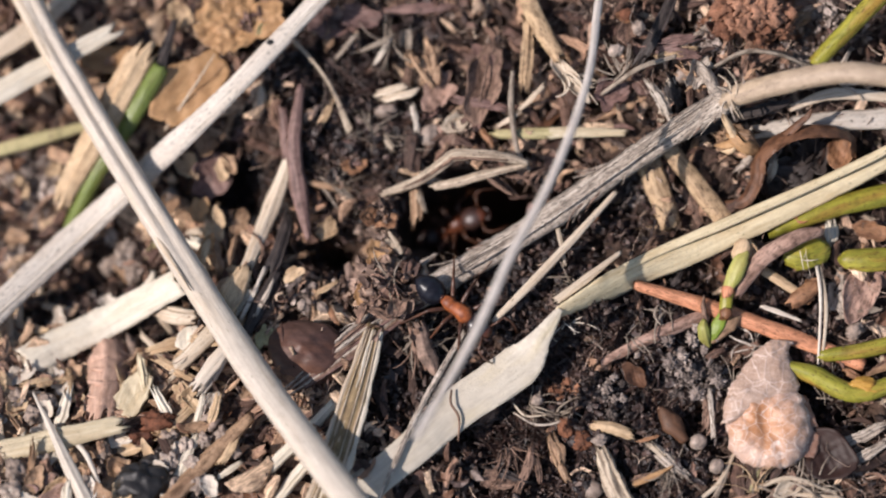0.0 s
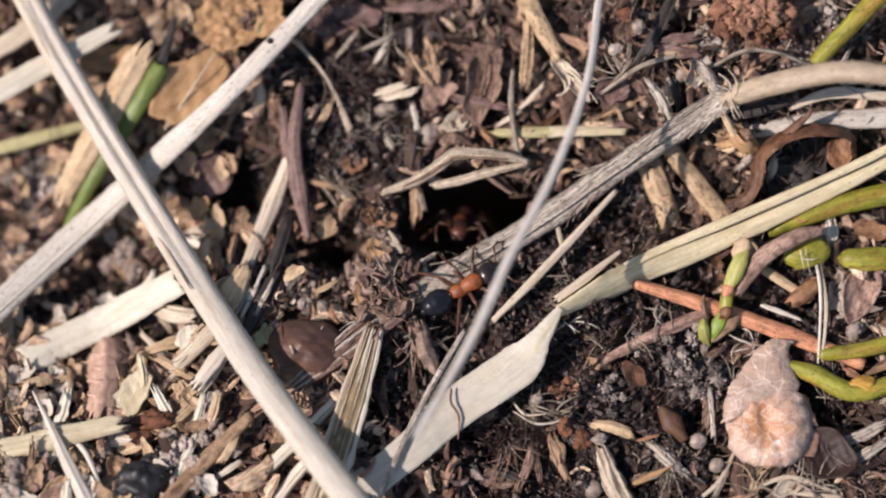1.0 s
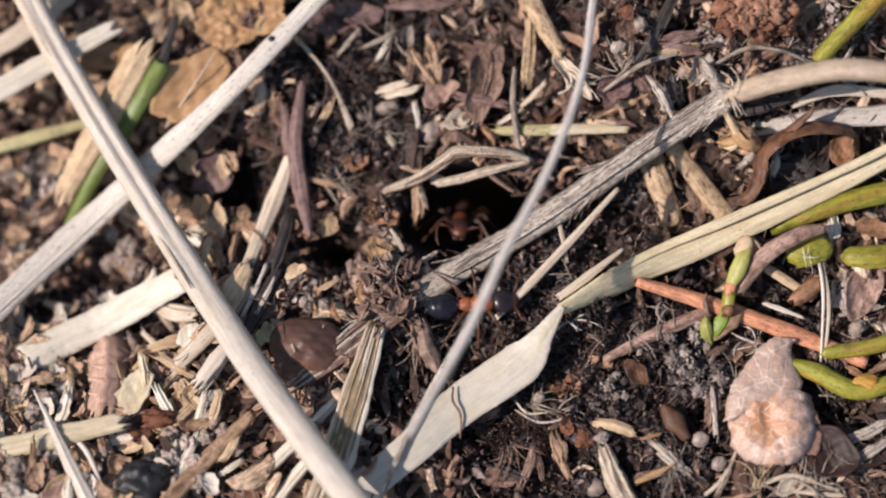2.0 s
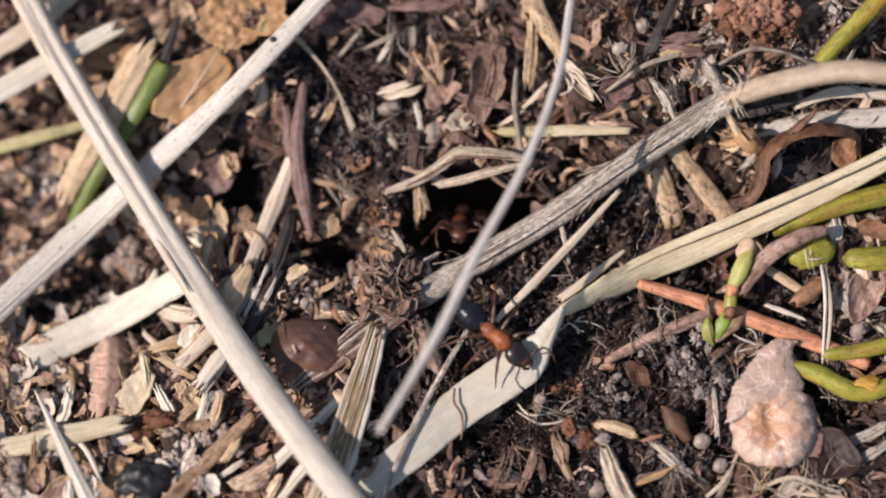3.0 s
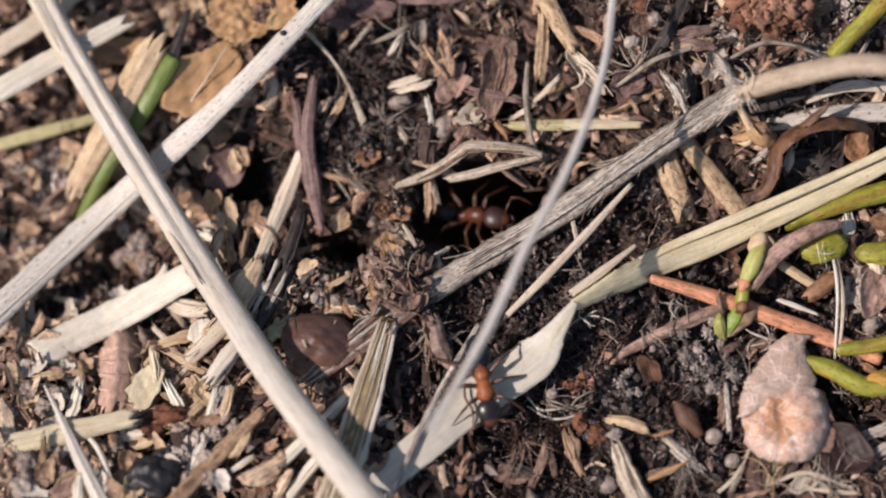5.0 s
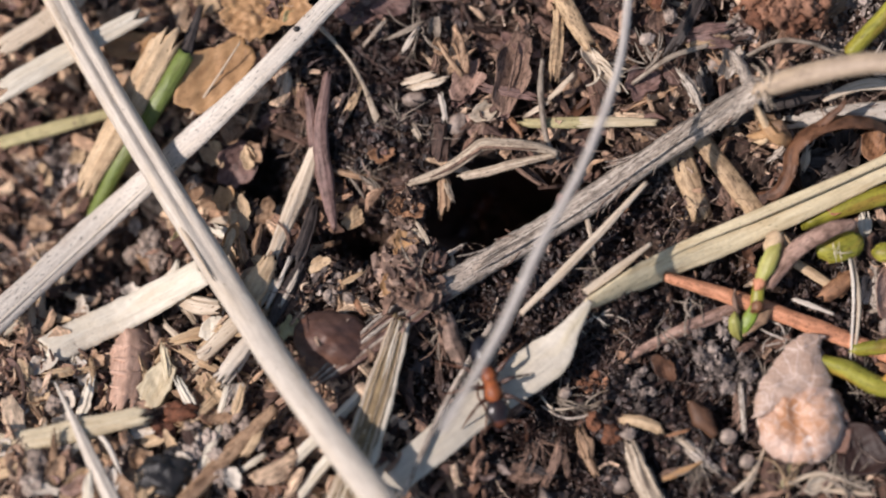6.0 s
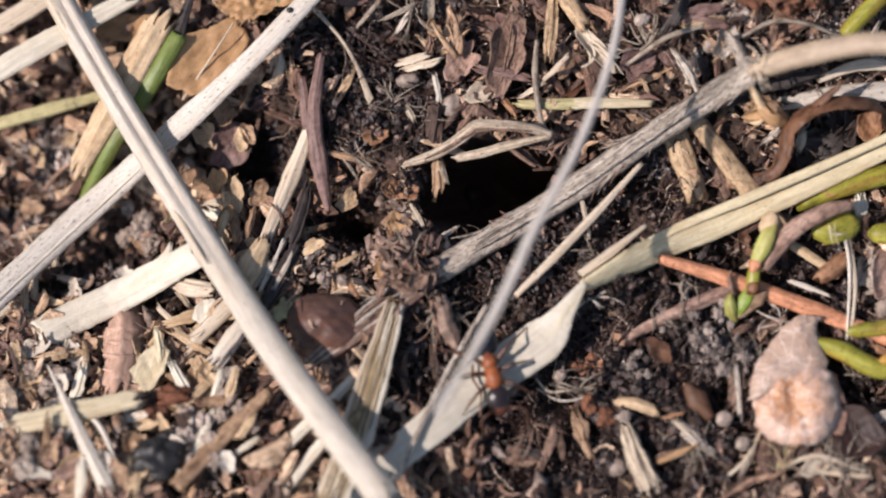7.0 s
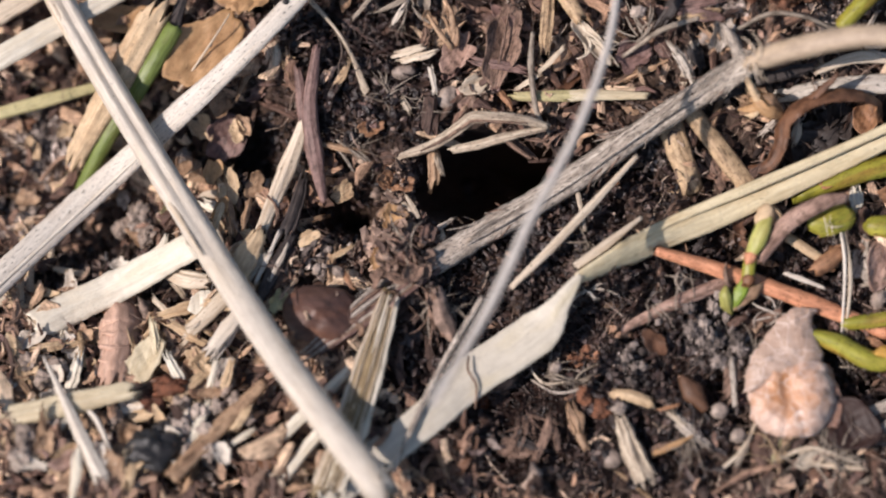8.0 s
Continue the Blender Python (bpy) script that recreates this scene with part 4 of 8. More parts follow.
strip("wood_splinter", "straw", [(-9.55, 6.60, -0.06), (-11.01, 3.09, -1.32), (-12.43, -0.93, -0.58)], (0.75, 1.15, 0.8), 0.35, "pale splinter leaning in the crater", "wood splinter", n=30)
strip("wood_splinter", "plum", [(-9.11, 10.52, 0.95), (-9.53, 6.76, 0.30), (-9.16, 3.75, -0.28), (-8.55, 0.66, -0.10)], (0.5, 1.0, 1.15, 0.4), 0.5, "plum brown pointed wood splinter", "wood splinter", n=30)
strip("wood_splinter", "plum", [(-10.28, 9.18, 0.41), (-9.99, 6.70, -0.13), (-9.67, 4.30, -0.96)], (0.6, 0.8, 0.4), 0.4, "short plum brown wood splinter", "wood splinter", n=20)
strip("twig", "wood", [(12.89, 5.99, 1.11), (13.66, 3.83, 0.84), (14.46, 1.43, 0.66)], (1.5, 1.5, 1.3), 0.8, "short weathered twig with a broken end", "twig", form="round", n=24, ridges=5, relief=0.1, ragged=0.3)
strip("twig", "wood", [(14.17, 6.37, 1.74), (16.31, 3.52, 1.30), (19.84, -0.85, 0.67)], (1.2, 1.25, 1.1), 0.9, "tan twig with frayed ends", "twig", form="round", n=30, ridges=5, relief=0.07, ragged=0.3)
strip("twig", "bark", [(15.35, 3.87, 0.71), (15.91, 2.76, 0.68), (16.35, 1.54, 0.38)], (0.7, 0.8, 0.5), 0.4, "small brown twig piece", "twig", form="round", n=14, ridges=5, relief=0.1)
strip("dead_leaf", "brownleaf", [(17.86, 2.66, 1.03), (18.99, 2.74, 1.59), (19.68, 3.77, 2.44), (20.01, 5.10, 3.09), (21.25, 6.12, 3.64), (22.95, 6.74, 3.52), (24.36, 6.83, 3.10), (25.55, 6.48, 2.62), (25.95, 5.59, 2.00)], (0.5, 1.2, 1.7, 2.0, 2.1, 2.0, 1.8, 1.5, 0.9), 0.09, "cupped reddish brown leaf standing on its edge", "leaf", n=60, roll=(12, 40, 62, 66, 58, 50, 55, 66, 70), camber=0.16, ridges=2, relief=0.03, wobble=0.05)
strip("dead_leaf", "brownleaf", [(21.29, 6.22, 3.68), (22.18, 6.89, 4.18), (22.86, 7.43, 4.57), (23.08, 7.86, 4.88)], (0.9, 0.7, 0.4, 0.12), 0.08, "dark curled point of a leaf", "leaf", n=20, roll=(50, 40, 20), camber=0.3)
chip("straw", (20.66, 4.21, 1.60), (20.94, 5.27, 2.31), 0.55)
# The next two near black chips stand in for shade inside the cupped leaf.
chip("nearblack", (19.94, 4.93, 1.15), (23.00, 4.96, 1.01), 1.6)
chip("nearblack", (21.75, 3.90, 0.83), (23.57, 5.53, 0.97), 1.8)
chip("nearblack", (16.26, 7.56, 3.01), (21.40, 8.35, 3.46), 0.8)
chip("nearblack", (18.36, 7.79, 3.49), (21.92, 8.65, 3.70), 0.6)
leafy("bark_flake", "cork", (25.27, 5.90, 1.16), (2.2, 1.7), 70, "rust brown flake inside the curled leaf", "bark flake", curl=(0.1, 0.3), tilt=(-10, 0), rough=0.2)
leafy("dead_leaf", "pinkbark", (26.24, -3.04, 0.31), (4.6, 2.1), 72, "flat brown leaf piece", "leaf", curl=(0.1, 0.2), tilt=(8, 10), rough=0.14)

# Three more dark flakes, coloured as the shadow within the cupped leaf.
bit("nearblack", (22.11, 4.98, 0.99), 2.6, 1.8, 20)
bit("nearblack", (23.56, 5.85, 0.96), 2.6, 1.8, 80)
bit("nearblack", (21.19, 3.83, 0.83), 2.0, 1.4, 60)
bit("needle", (22.77, 1.93, 1.32), 1.8, 1.0, 20)
chip("cork", (25.21, -7.99, 0.51), (26.04, -8.47, 0.55), 0.5)
# Added orange flake that imitates light glowing through the husk's lower edge.
bit("cork", (-9.94, -8.31, 0.73), 1.6, 0.9, -30)

# green shoots at the edge
strip("seedling_shoot", "shoot", [(29.65, 17.04, 6.34), (26.48, 14.02, 5.34), (23.43, 11.02, 4.02)], (1.2, 1.15, 0.95), (1.0,), "yellow green shoot with reddish specks", "plant shoot", form="round", n=30, ridges=4, relief=0.04, ragged=0.1)
strip("seedling_shoot", "shoot", [(30.27, 3.73, 1.25), (26.28, 2.76, 1.38), (23.78, 2.05, 1.28), (20.95, 0.89, 0.75)], (1.3, 1.35, 1.2, 0.6), (1.0,), "yellow green shoot under the cream leaf", "plant shoot", form="round", n=30, ridges=4, relief=0.05)
strip("seedling_shoot", "shoot", [(28.12, -1.02, 1.48), (26.67, -1.11, 1.68), (25.45, -1.04, 1.54), (24.90, -0.99, 1.35)], (1.45, 1.5, 1.2, 0.35), (1.1, 1.1, 0.9, 0.3), "stubby yellow green plant shoot", "plant shoot", form="round", n=30, ridges=4, relief=0.05, ragged=0.05)
strip("seedling_shoot", "shoot", [(21.76, -0.97, 1.42), (22.03, -0.92, 1.63), (22.87, -0.69, 1.76), (23.79, -0.50, 1.57), (23.98, -0.47, 1.47)], (0.9, 1.7, 1.8, 1.6, 1.0), (1.2,), "short chopped bright green stem stub", "plant shoot", form="round", n=24, ridges=4, relief=0.06, ragged=0.1)
tuft("stalk", (22.52, -0.98, 2.34), 5, 1.3, 0.05, -70, 40, "fine whitish hairs on the green stub")
forked = thing("seedling_shoot", "forked green shoot with red joints and a pinkish side branch", "plant shoot", (17.22, -5.86, 0.13))
strip("tan_bud", "tanwood", [(18.94, -0.08, 2.22), (18.85, -0.38, 2.27), (18.70, -0.95, 2.24), (18.57, -1.41, 2.01)], (0.7, 1.15, 1.2, 0.7), (0.9,), "pale orange tan bud at the top", parent=forked, form="round", n=16, ridges=3, relief=0.05, ragged=0.1)
strip("green_sheath", "palegreen", [(18.98, -0.87, 2.35), (18.67, -1.39, 2.51), (18.32, -2.20, 2.27), (17.94, -2.92, 1.94), (17.84, -3.19, 1.84)], (0.45, 0.95, 1.1, 0.75, 0.5), (0.8,), "pale green sheath", parent=forked, form="round", n=24, ridges=3, relief=0.08, ragged=0.1)
strip("upper_joint", "needle", [(18.05, -2.74, 1.95), (17.86, -3.12, 1.99), (17.76, -3.42, 1.88)], (0.5, 0.82, 0.6), (0.75,), "orange brown joint", parent=forked, form="round", n=10, ridges=3, relief=0.06)
strip("internode", "shoot", [(17.88, -3.10, 1.79), (17.77, -3.79, 1.62), (17.71, -4.54, 1.41)], (0.75, 0.82, 0.78), (0.7,), "", parent=forked, form="round", n=14, ridges=3, relief=0.06)
strip("lower_joint", "redjoint", [(17.81, -4.18, 1.56), (17.73, -4.54, 1.56), (17.56, -4.83, 1.41)], (0.6, 0.86, 0.55), (0.75,), "dark red joint", parent=forked, form="round", n=10, ridges=3, relief=0.06)
strip("leaf_tip", "brightgreen", [(17.60, -4.54, 1.41), (17.28, -5.19, 1.22), (16.94, -5.75, 0.94), (16.76, -6.18, 0.46)], (0.6, 0.85, 0.75, 0.3), (0.45,), "fresh green leaf tip", parent=forked, form="round", n=20, ridges=3, relief=0.08)
strip("small_leaf", "palegreen", [(16.37, -4.93, 1.18), (16.32, -5.39, 1.29), (16.44, -5.90, 0.98), (16.69, -6.34, 0.36)], (0.35, 0.75, 0.85, 0.4), 0.22, "small pale green side leaf", parent=forked, n=18, camber=0.3)
strip("dry_scale", "bark", [(16.38, -3.40, 1.49), (16.33, -4.09, 1.49), (16.48, -4.82, 1.18), (16.52, -5.24, 0.97)], (0.1, 0.35, 0.4, 0.25), 0.12, "thin dark dry scale", parent=forked, n=14, camber=0.3)
strip("brown_bud", "leaf", [(16.96, -6.15, 0.64), (17.44, -5.59, 0.91), (18.08, -5.09, 1.09), (18.60, -4.71, 0.87)], (0.35, 0.75, 0.85, 0.35), (0.55,), "orange brown bud", parent=forked, form="round", n=18, ridges=3, relief=0.1)
strip("side_branch", "pinkbark", [(18.47, -3.19, 1.53), (18.91, -2.50, 1.86), (19.67, -1.56, 2.32), (20.36, -0.96, 2.68), (21.41, -0.37, 2.95), (22.49, 0.15, 2.93), (23.59, 0.48, 2.63)], (0.65, 0.85, 1.0, 1.0, 0.95, 0.9, 0.6), (0.7,), "withered pinkish brown side branch", parent=forked, form="round", n=40, ridges=4, relief=0.08)
strip("bent_fibre", "wood", [(19.07, -0.10, 2.32), (19.48, -0.34, 2.39), (19.80, -0.89, 2.27), (19.72, -1.51, 1.83)], (0.14, 0.18, 0.16, 0.1), (0.14,), "thin tan curved fibre", parent=forked, form="round", n=16)
settle(forked)
strip("seedling_shoot", "shoot", [(29.58, -5.99, 1.12), (26.39, -6.77, 1.03), (23.78, -7.03, 0.56)], (1.0, 1.0, 0.8), (0.8,), "thin yellow green plant shoot", "plant shoot", form="round", n=24, ridges=4, relief=0.05)
strip("seedling_shoot", "shoot", [(21.37, -7.80, 0.77), (23.15, -8.37, 1.09), (25.06, -9.39, 1.15), (26.64, -9.39, 1.16), (29.49, -8.49, 1.18)], (0.9, 1.25, 1.2, 1.2, 1.0), (1.0,), "bent yellow green shoot turning orange", "plant shoot", form="round", n=36, ridges=4, relief=0.05, ragged=0.1)
strip("spruce_needle", "needle", [(11.99, -2.64, 1.39), (16.55, -3.91, 0.88), (21.52, -5.65, 0.54), (26.43, -7.63, 0.51)], (0.6, 0.98, 1.0, 0.85), (0.6,), "orange brown dead spruce needle", "spruce needle", form="round", n=40, ridges=4, relief=0.09, ragged=0.05)
strip("twig", "pinkbark", [(10.13, -7.36, 0.56), (13.32, -5.80, 0.91), (17.29, -4.01, 0.54)], (0.5, 0.85, 0.75), (0.5,), "thin brown twig beside the orange needle", "twig", form="round", n=30, ridges=5, relief=0.1)
strip("straw", "straw", [(23.61, -0.91, 1.36), (24.03, -4.01, 1.33), (23.76, -7.48, 0.64)], (0.2, 0.26, 0.18), 0.12, "hair thin pale straw", "straw", n=30)

# the pale bud scale and what lies round it
def papery(name, mat, at, axis, profile, lift, label, parent, seed, crumple=0.05, bowl=None, n=(46, 30)):
    """One sheet of a bud scale. axis: heading of its length in degrees; profile: rows of (along, left edge, right edge) from foot to tip;
    lift(s, v): its height for s along 0..1 and v across -1..1. bowl: (along, across) of the point from which its creases run."""
    rows = np.array(profile, float)
    rng = np.random.default_rng(seed)
    u, v = np.linspace(0, 1, n[0] + 1), np.linspace(-1, 1, n[1] + 1)
    along = spline(rows, n[0])
    jag = np.convolve(rng.normal(0, 0.09, n[0] + 5), np.ones(5) / 2.6, "valid"), np.convolve(rng.normal(0, 0.09, n[0] + 5), np.ones(5) / 2.6, "valid")
    lo, hi = along[:, 1] + jag[0], along[:, 2] + jag[1]
    x = np.repeat(along[:, :1], n[1] + 1, 1) + rng.normal(0, 0.015, (n[0] + 1, n[1] + 1))
    y = lo[:, None] * (1 - v[None]) / 2 + hi[:, None] * (1 + v[None]) / 2
    z = lift(u[:, None], v[None]) * np.ones_like(x)
    o = Vector(rng.uniform(-50, 50, 3))
    rough = np.array([[abs(noise.fractal(Vector((p, q, 0)) * 0.55 + o, 0.8, 2.1, 4)) for p, q in zip(a, b)] for a, b in zip(x, y)])
    z = z + crumple * 6 * (rough - 0.25)
    if bowl:
        ang, far = np.arctan2(y - bowl[1], x - bowl[0]), np.hypot(y - bowl[1], x - bowl[0])
        z = z + 0.16 * (np.abs(np.sin(ang * 4.5 + 1.3 * np.sin(ang * 2 + 0.7) + far * 0.5)) ** 0.6 - 0.5) * np.clip(far / 1.2, 0, 1.3)
    top = np.stack([x, y, z], -1).reshape(-1, 3)
    count, k = len(top), n[1] + 1
    verts = np.vstack([top, top - (0, 0, 0.07)])
    faces = []
    for i in range(n[0]):
        for j in range(n[1]):
            a = i * k + j
            faces += [(a, a + k, a + k + 1, a + 1), (count + a, count + a + 1, count + a + k + 1, count + a + k)]
    edge = [j for j in range(k)] + [i * k + n[1] for i in range(1, n[0] + 1)] + [n[0] * k + j for j in range(n[1] - 1, -1, -1)] + [i * k for i in range(n[0] - 1, 0, -1)]
    for a, b in zip(edge, edge[1:] + edge[:1]):
        faces.append((a, b, count + b, count + a))
    uv = verts[:, :2] - (np.array(bowl) if bowl else np.zeros(2))
    verts = verts @ np.array(Euler((0, 0, radians(axis))).to_matrix()).T
    return shape(name, verts + np.array(at), faces, mat, parent, uv=uv, label=label)


scale = thing("bud_scale", "papery pinkish bud scale, crumpled and orange below", "bud scale", (20.29, -12.76, 0.37))
papery("crumpled_lobe", "lobe", (20.05, -14.25, 0.30), 88, [(0.0, -1.0, 0.9), (0.35, -1.9, 1.5), (1.2, -2.45, 2.15), (2.4, -2.75, 2.45), (3.6, -2.65, 2.6), (4.6, -2.2, 2.5), (5.2, -1.4, 1.8)],
       lambda s, v: 0.35 + 1.5 * np.sqrt(np.clip(1 - v * v, 0, 1)) * np.clip(np.sin(math.pi * np.clip(s * 0.8 + 0.12, 0, 1)), 0, 1) ** 0.7 - 0.55 * np.exp(-((s - 0.5) / 0.2) ** 2 - ((v - 0.1) / 0.35) ** 2) + 0.25 * np.clip(-v, 0, 1) * s, "crumpled orange inner lobe", scale, 31, 0.05, (2.6, 0.2))
papery("outer_scale", "scale", (20.03, -14.28, 0.50), 87, [(2.6, 2.2, 2.85), (3.1, 1.4, 2.8), (3.9, 0.1, 2.75), (4.6, -1.3, 2.5), (5.0, -1.75, 2.35), (5.6, -1.75, 2.0), (6.6, -1.4, 1.4), (7.4, -1.25, 0.85), (7.85, -1.3, 0.25), (8.15, -1.5, -0.05)],
       lambda s, v: 0.75 + 0.85 * np.sqrt(np.clip(1.02 - v * v, 0, 1)) * (1 - 0.7 * s ** 2) - 0.25 * s - 0.3 * np.exp(-(s / 0.2) ** 2), "beige papery outer skin", scale, 11, 0.04)
papery("torn_film", "film", (20.20, -14.17, 0.29), 88, [(0.7, -2.75, -1.7), (1.6, -3.05, -1.7), (2.8, -3.1, -1.8), (3.9, -2.7, -1.9), (4.6, -2.25, -1.8)],
       lambda s, v: 0.5 + 0.5 * (v + 1) * 0.5, "thin pinkish film at the rim", scale, 17, 0.03, n=(24, 8))
settle(scale)
# This leaf's colour carries the shadow that the bud scale throws on it.
leafy("dead_leaf", "shadeleaf", (23.86, -13.35, 0.49), (3.9, 3.2), -30, "dark brown leaf, darker still for the bud's shade", "leaf", curl=(0.1, 0.15), tilt=(6, -10))
strip("cork_piece", "corkhusk", [(13.62, -10.45, 0.47), (14.29, -11.41, 0.66), (15.07, -12.43, 0.35)], (0.5, 1.45, 0.6), (1.0,), "smooth dull orange brown cork piece", "cork piece", form="round", n=16, ridges=2, relief=0.03, ragged=0.05)
strip("wood_splinter", "tanwood", [(9.34, -11.33, -0.16), (10.63, -11.62, 0.23), (11.86, -12.07, 0.17)], (0.6, 0.85, 0.7), 0.5, "short cream coloured wooden splinter", "wood splinter", n=16)
lump("pebble", "grit", (15.92, -12.48, 0.05), (1.1, 1.0, 0.8), 20, "small whitish pebble in soil", "pebble", amount=0.12)
lump("pebble", "grit", (9.39, -15.45, -0.57), (1.3, 1.1, 0.9), 20, "small tan pebble in soil", "pebble", amount=0.12)
strip("wood_splinter", "drystraw", [(9.81, -12.77, 0.08), (10.58, -14.96, 0.36), (11.52, -16.87, 0.11)], (0.9, 1.4, 1.5), 0.4, "ribbed pale tan wooden splinter", "wood splinter", n=40, ridges=6, relief=0.1, ragged=0.25)
strip("wood_splinter", "leaf", [(6.77, -11.92, -0.64), (7.21, -13.42, -0.32), (7.80, -14.84, -0.36)], (0.4, 0.75, 0.4), 0.3, "small tan flake of wood", "wood splinter", n=16)

# lower litter
husk = thing("husk", "glossy dark brown domed husk with faint ribs", "husk", (-8.48, -6.63, 0.33))
leafy("dome", "shell", (-8.48, -6.82, 0.34), (5.2, 4.1), -8, "", "", curl=(0.0, 0.0), rough=0.08, dome=0.32, thick=0.15, parent=husk, seed=5)
for k in range(4):
    d = (k - 1.5) * 1.05
    c = np.array((-8.49, -6.66, 0.13)) + (d, -0.15 * d, 0)
    h = 1.38 - 0.13 * d * d
    strip("rib", "shell", [c + (-0.12, 1.55, h - 0.75), c + (0.0, 0.7, h), c + (0.05, -0.4, h + 0.08), c + (0.0, -1.5, h - 0.55)], (0.1, 0.2, 0.2, 0.1), 0.1, "faint raised rib", parent=husk, n=20)
settle(husk)
ribbed = thing("straw", "ribbed cream straw with dark lengthwise furrows", "straw", (-6.11, -11.92, 1.19))
strip("blade", "olivebrown", [(-4.32, -5.41, 1.03), (-5.48, -9.87, 1.68), (-7.04, -15.22, 1.77), (-7.96, -17.66, 1.65)], (1.15, 1.75, 1.9, 1.85), 0.25, "olive brown furrowed ground of the straw", parent=ribbed, n=40, camber=0.1, relief=0.06, ridges=7)
for off, wide, mat in ((-0.80, 0.30, "straw"), (-0.46, 0.13, "straw"), (-0.10, 0.22, "cream"), (0.16, 0.10, "straw"), (0.52, 0.14, "straw"), (0.80, 0.34, "cream")):
    strip("rib", mat, [(-4.31, -5.55, 1.33) + np.array((off * 0.6, -off * 0.15, 0)), (-5.47, -9.94, 1.98) + np.array((off * 0.95, -off * 0.28, -abs(off) * 0.12)), (-7.03, -15.27, 2.07) + np.array((off, -off * 0.3, -abs(off) * 0.12)), (-7.95, -17.72, 1.95) + np.array((off, -off * 0.3, -abs(off) * 0.12))],
          (wide * 0.7, wide, wide * 1.1, wide), 0.13, parent=ribbed, n=40, wobble=0.25)
settle(ribbed)
strip("straw", "cream", [(-6.21, -9.50, 0.72), (-8.57, -12.04, 0.92), (-11.29, -14.67, 0.62)], (0.6, 0.85, 0.8), 0.3, "narrow cream straw in litter", "straw", n=26)
strip("straw", "cream", [(-7.86, -13.28, 0.83), (-9.25, -14.87, 0.74), (-10.64, -16.78, 0.61)], (0.7, 0.8, 0.7), 0.3, "narrow cream straw in litter", "straw", n=20)
strip("twig", "leaf", [(-11.92, -11.00, 1.06), (-14.52, -13.65, 0.93), (-17.55, -17.13, 1.58)], (0.7, 1.05, 1.1), (0.7,), "slender tan wooden twig", "twig", form="round", n=30, ridges=5, relief=0.08)
strip("straw", "stalk", [(-25.55, -9.52, 1.30), (-24.50, -11.48, 1.63), (-23.17, -14.18, 1.87), (-21.52, -17.36, 1.88)], (0.12, 0.4, 0.8, 1.1), (0.15, 0.3), "frayed whitish straw standing out of the soil", "straw", n=30)
strip("straw", "stalk", [(-23.63, -12.16, 0.92), (-22.21, -13.37, 1.30), (-20.85, -16.28, 1.77)], (0.35, 0.35, 0.2), (0.15,), "frayed whitish plant fibre", "straw", n=24)
bark_piece = thing("bark_piece", "pinkish tan ringed bark piece in the litter", "bark piece", (-21.36, -7.71, -2.86))
strip("body", "ringbark", [(-21.48, -4.81, -3.71), (-21.32, -7.64, -2.19), (-21.52, -11.00, -0.83)], (1.7, 2.6, 1.7), 0.9, parent=bark_piece, n=30, ridges=2, relief=0.05, camber=0.2, wobble=0.08)
for k in range(6):
    f = (k + 0.6) / 6
    a, b = np.array((-21.48, -5.01, -3.55)), np.array((-21.47, -10.73, -0.82))
    c = a + (b - a) * f + np.array((0, 0, 0.75 * math.sin(math.pi * f)))
    strip("ring", "ringbark", [c + (-0.95, 0.12, -0.12), c + (0, -0.08, 0.36), c + (0.95, 0.1, -0.12)], (0.2, 0.34, 0.2), 0.2, "raised ring across the bark", parent=bark_piece, n=14, wobble=0.15)
settle(bark_piece)
leafy("wood_flake", "wood", (-19.29, -8.79, -1.91), (3.6, 2.0), 65, "angular tan flake of wood", "wood flake", curl=(0.1, 0.1), tilt=(10, 0), rough=0.3)
lump("bark_crumb", "rust", (-17.70, -11.23, -0.55), (2.1, 1.4, 1.3), 10, "red brown crumbly bark lump", "bark crumb", amount=0.6)
lump("bark_crumb", "rust", (-18.84, -12.07, -0.50), (1.3, 1.6, 1.0), 50, "dark red brown bark crumb", "bark crumb", amount=0.6)
lump("soil_clod", "black", (-18.72, -15.44, 0.57), (3.2, 2.6, 1.8), 10, "black glossy clod of soil", "soil clod")
strip("wood_splinter", "wood", [(-17.30, -7.63, -1.34), (-16.03, -6.54, -0.79), (-14.49, -5.44, -0.48)], (0.9, 1.1, 0.7), 0.35, "tan wooden splinter in soil", "wood splinter", n=18)
strip("wood_splinter", "stalk", [(-15.33, -9.13, -0.22), (-14.41, -7.73, -0.00), (-13.37, -6.21, 0.06)], (0.9, 1.1, 0.7), 0.35, "grey white splinter in soil", "wood splinter", n=18)
strip("wood_splinter", "nearblack", [(-12.59, -5.96, 0.20), (-11.48, -3.59, 0.25), (-10.48, -1.34, -0.43)], (0.6, 1.1, 0.5), 0.4, "dark decayed wooden splinter", "wood splinter", n=20)
strip("wood_splinter", "leaf", [(-18.43, -3.25, -2.85), (-16.87, -3.89, -1.68), (-15.49, -4.28, -1.09)], (0.7, 1.1, 0.5), 0.35, "light tan splinter of wood", "wood splinter", n=18)
strip("wood_splinter", "leaf", [(-13.94, -3.19, -0.73), (-12.83, -3.49, -0.19), (-11.96, -2.55, -0.32)], (1.2, 1.8, 1.0), 0.35, "light tan flake of wood", "wood splinter", n=18)
leafy("bark_flake", "plum", (-14.95, 5.44, -2.68), (3.2, 2.4), 70, "plum brown curled bark flake", "bark flake", curl=(0.1, 0.3), tilt=(10, -15), rough=0.2)
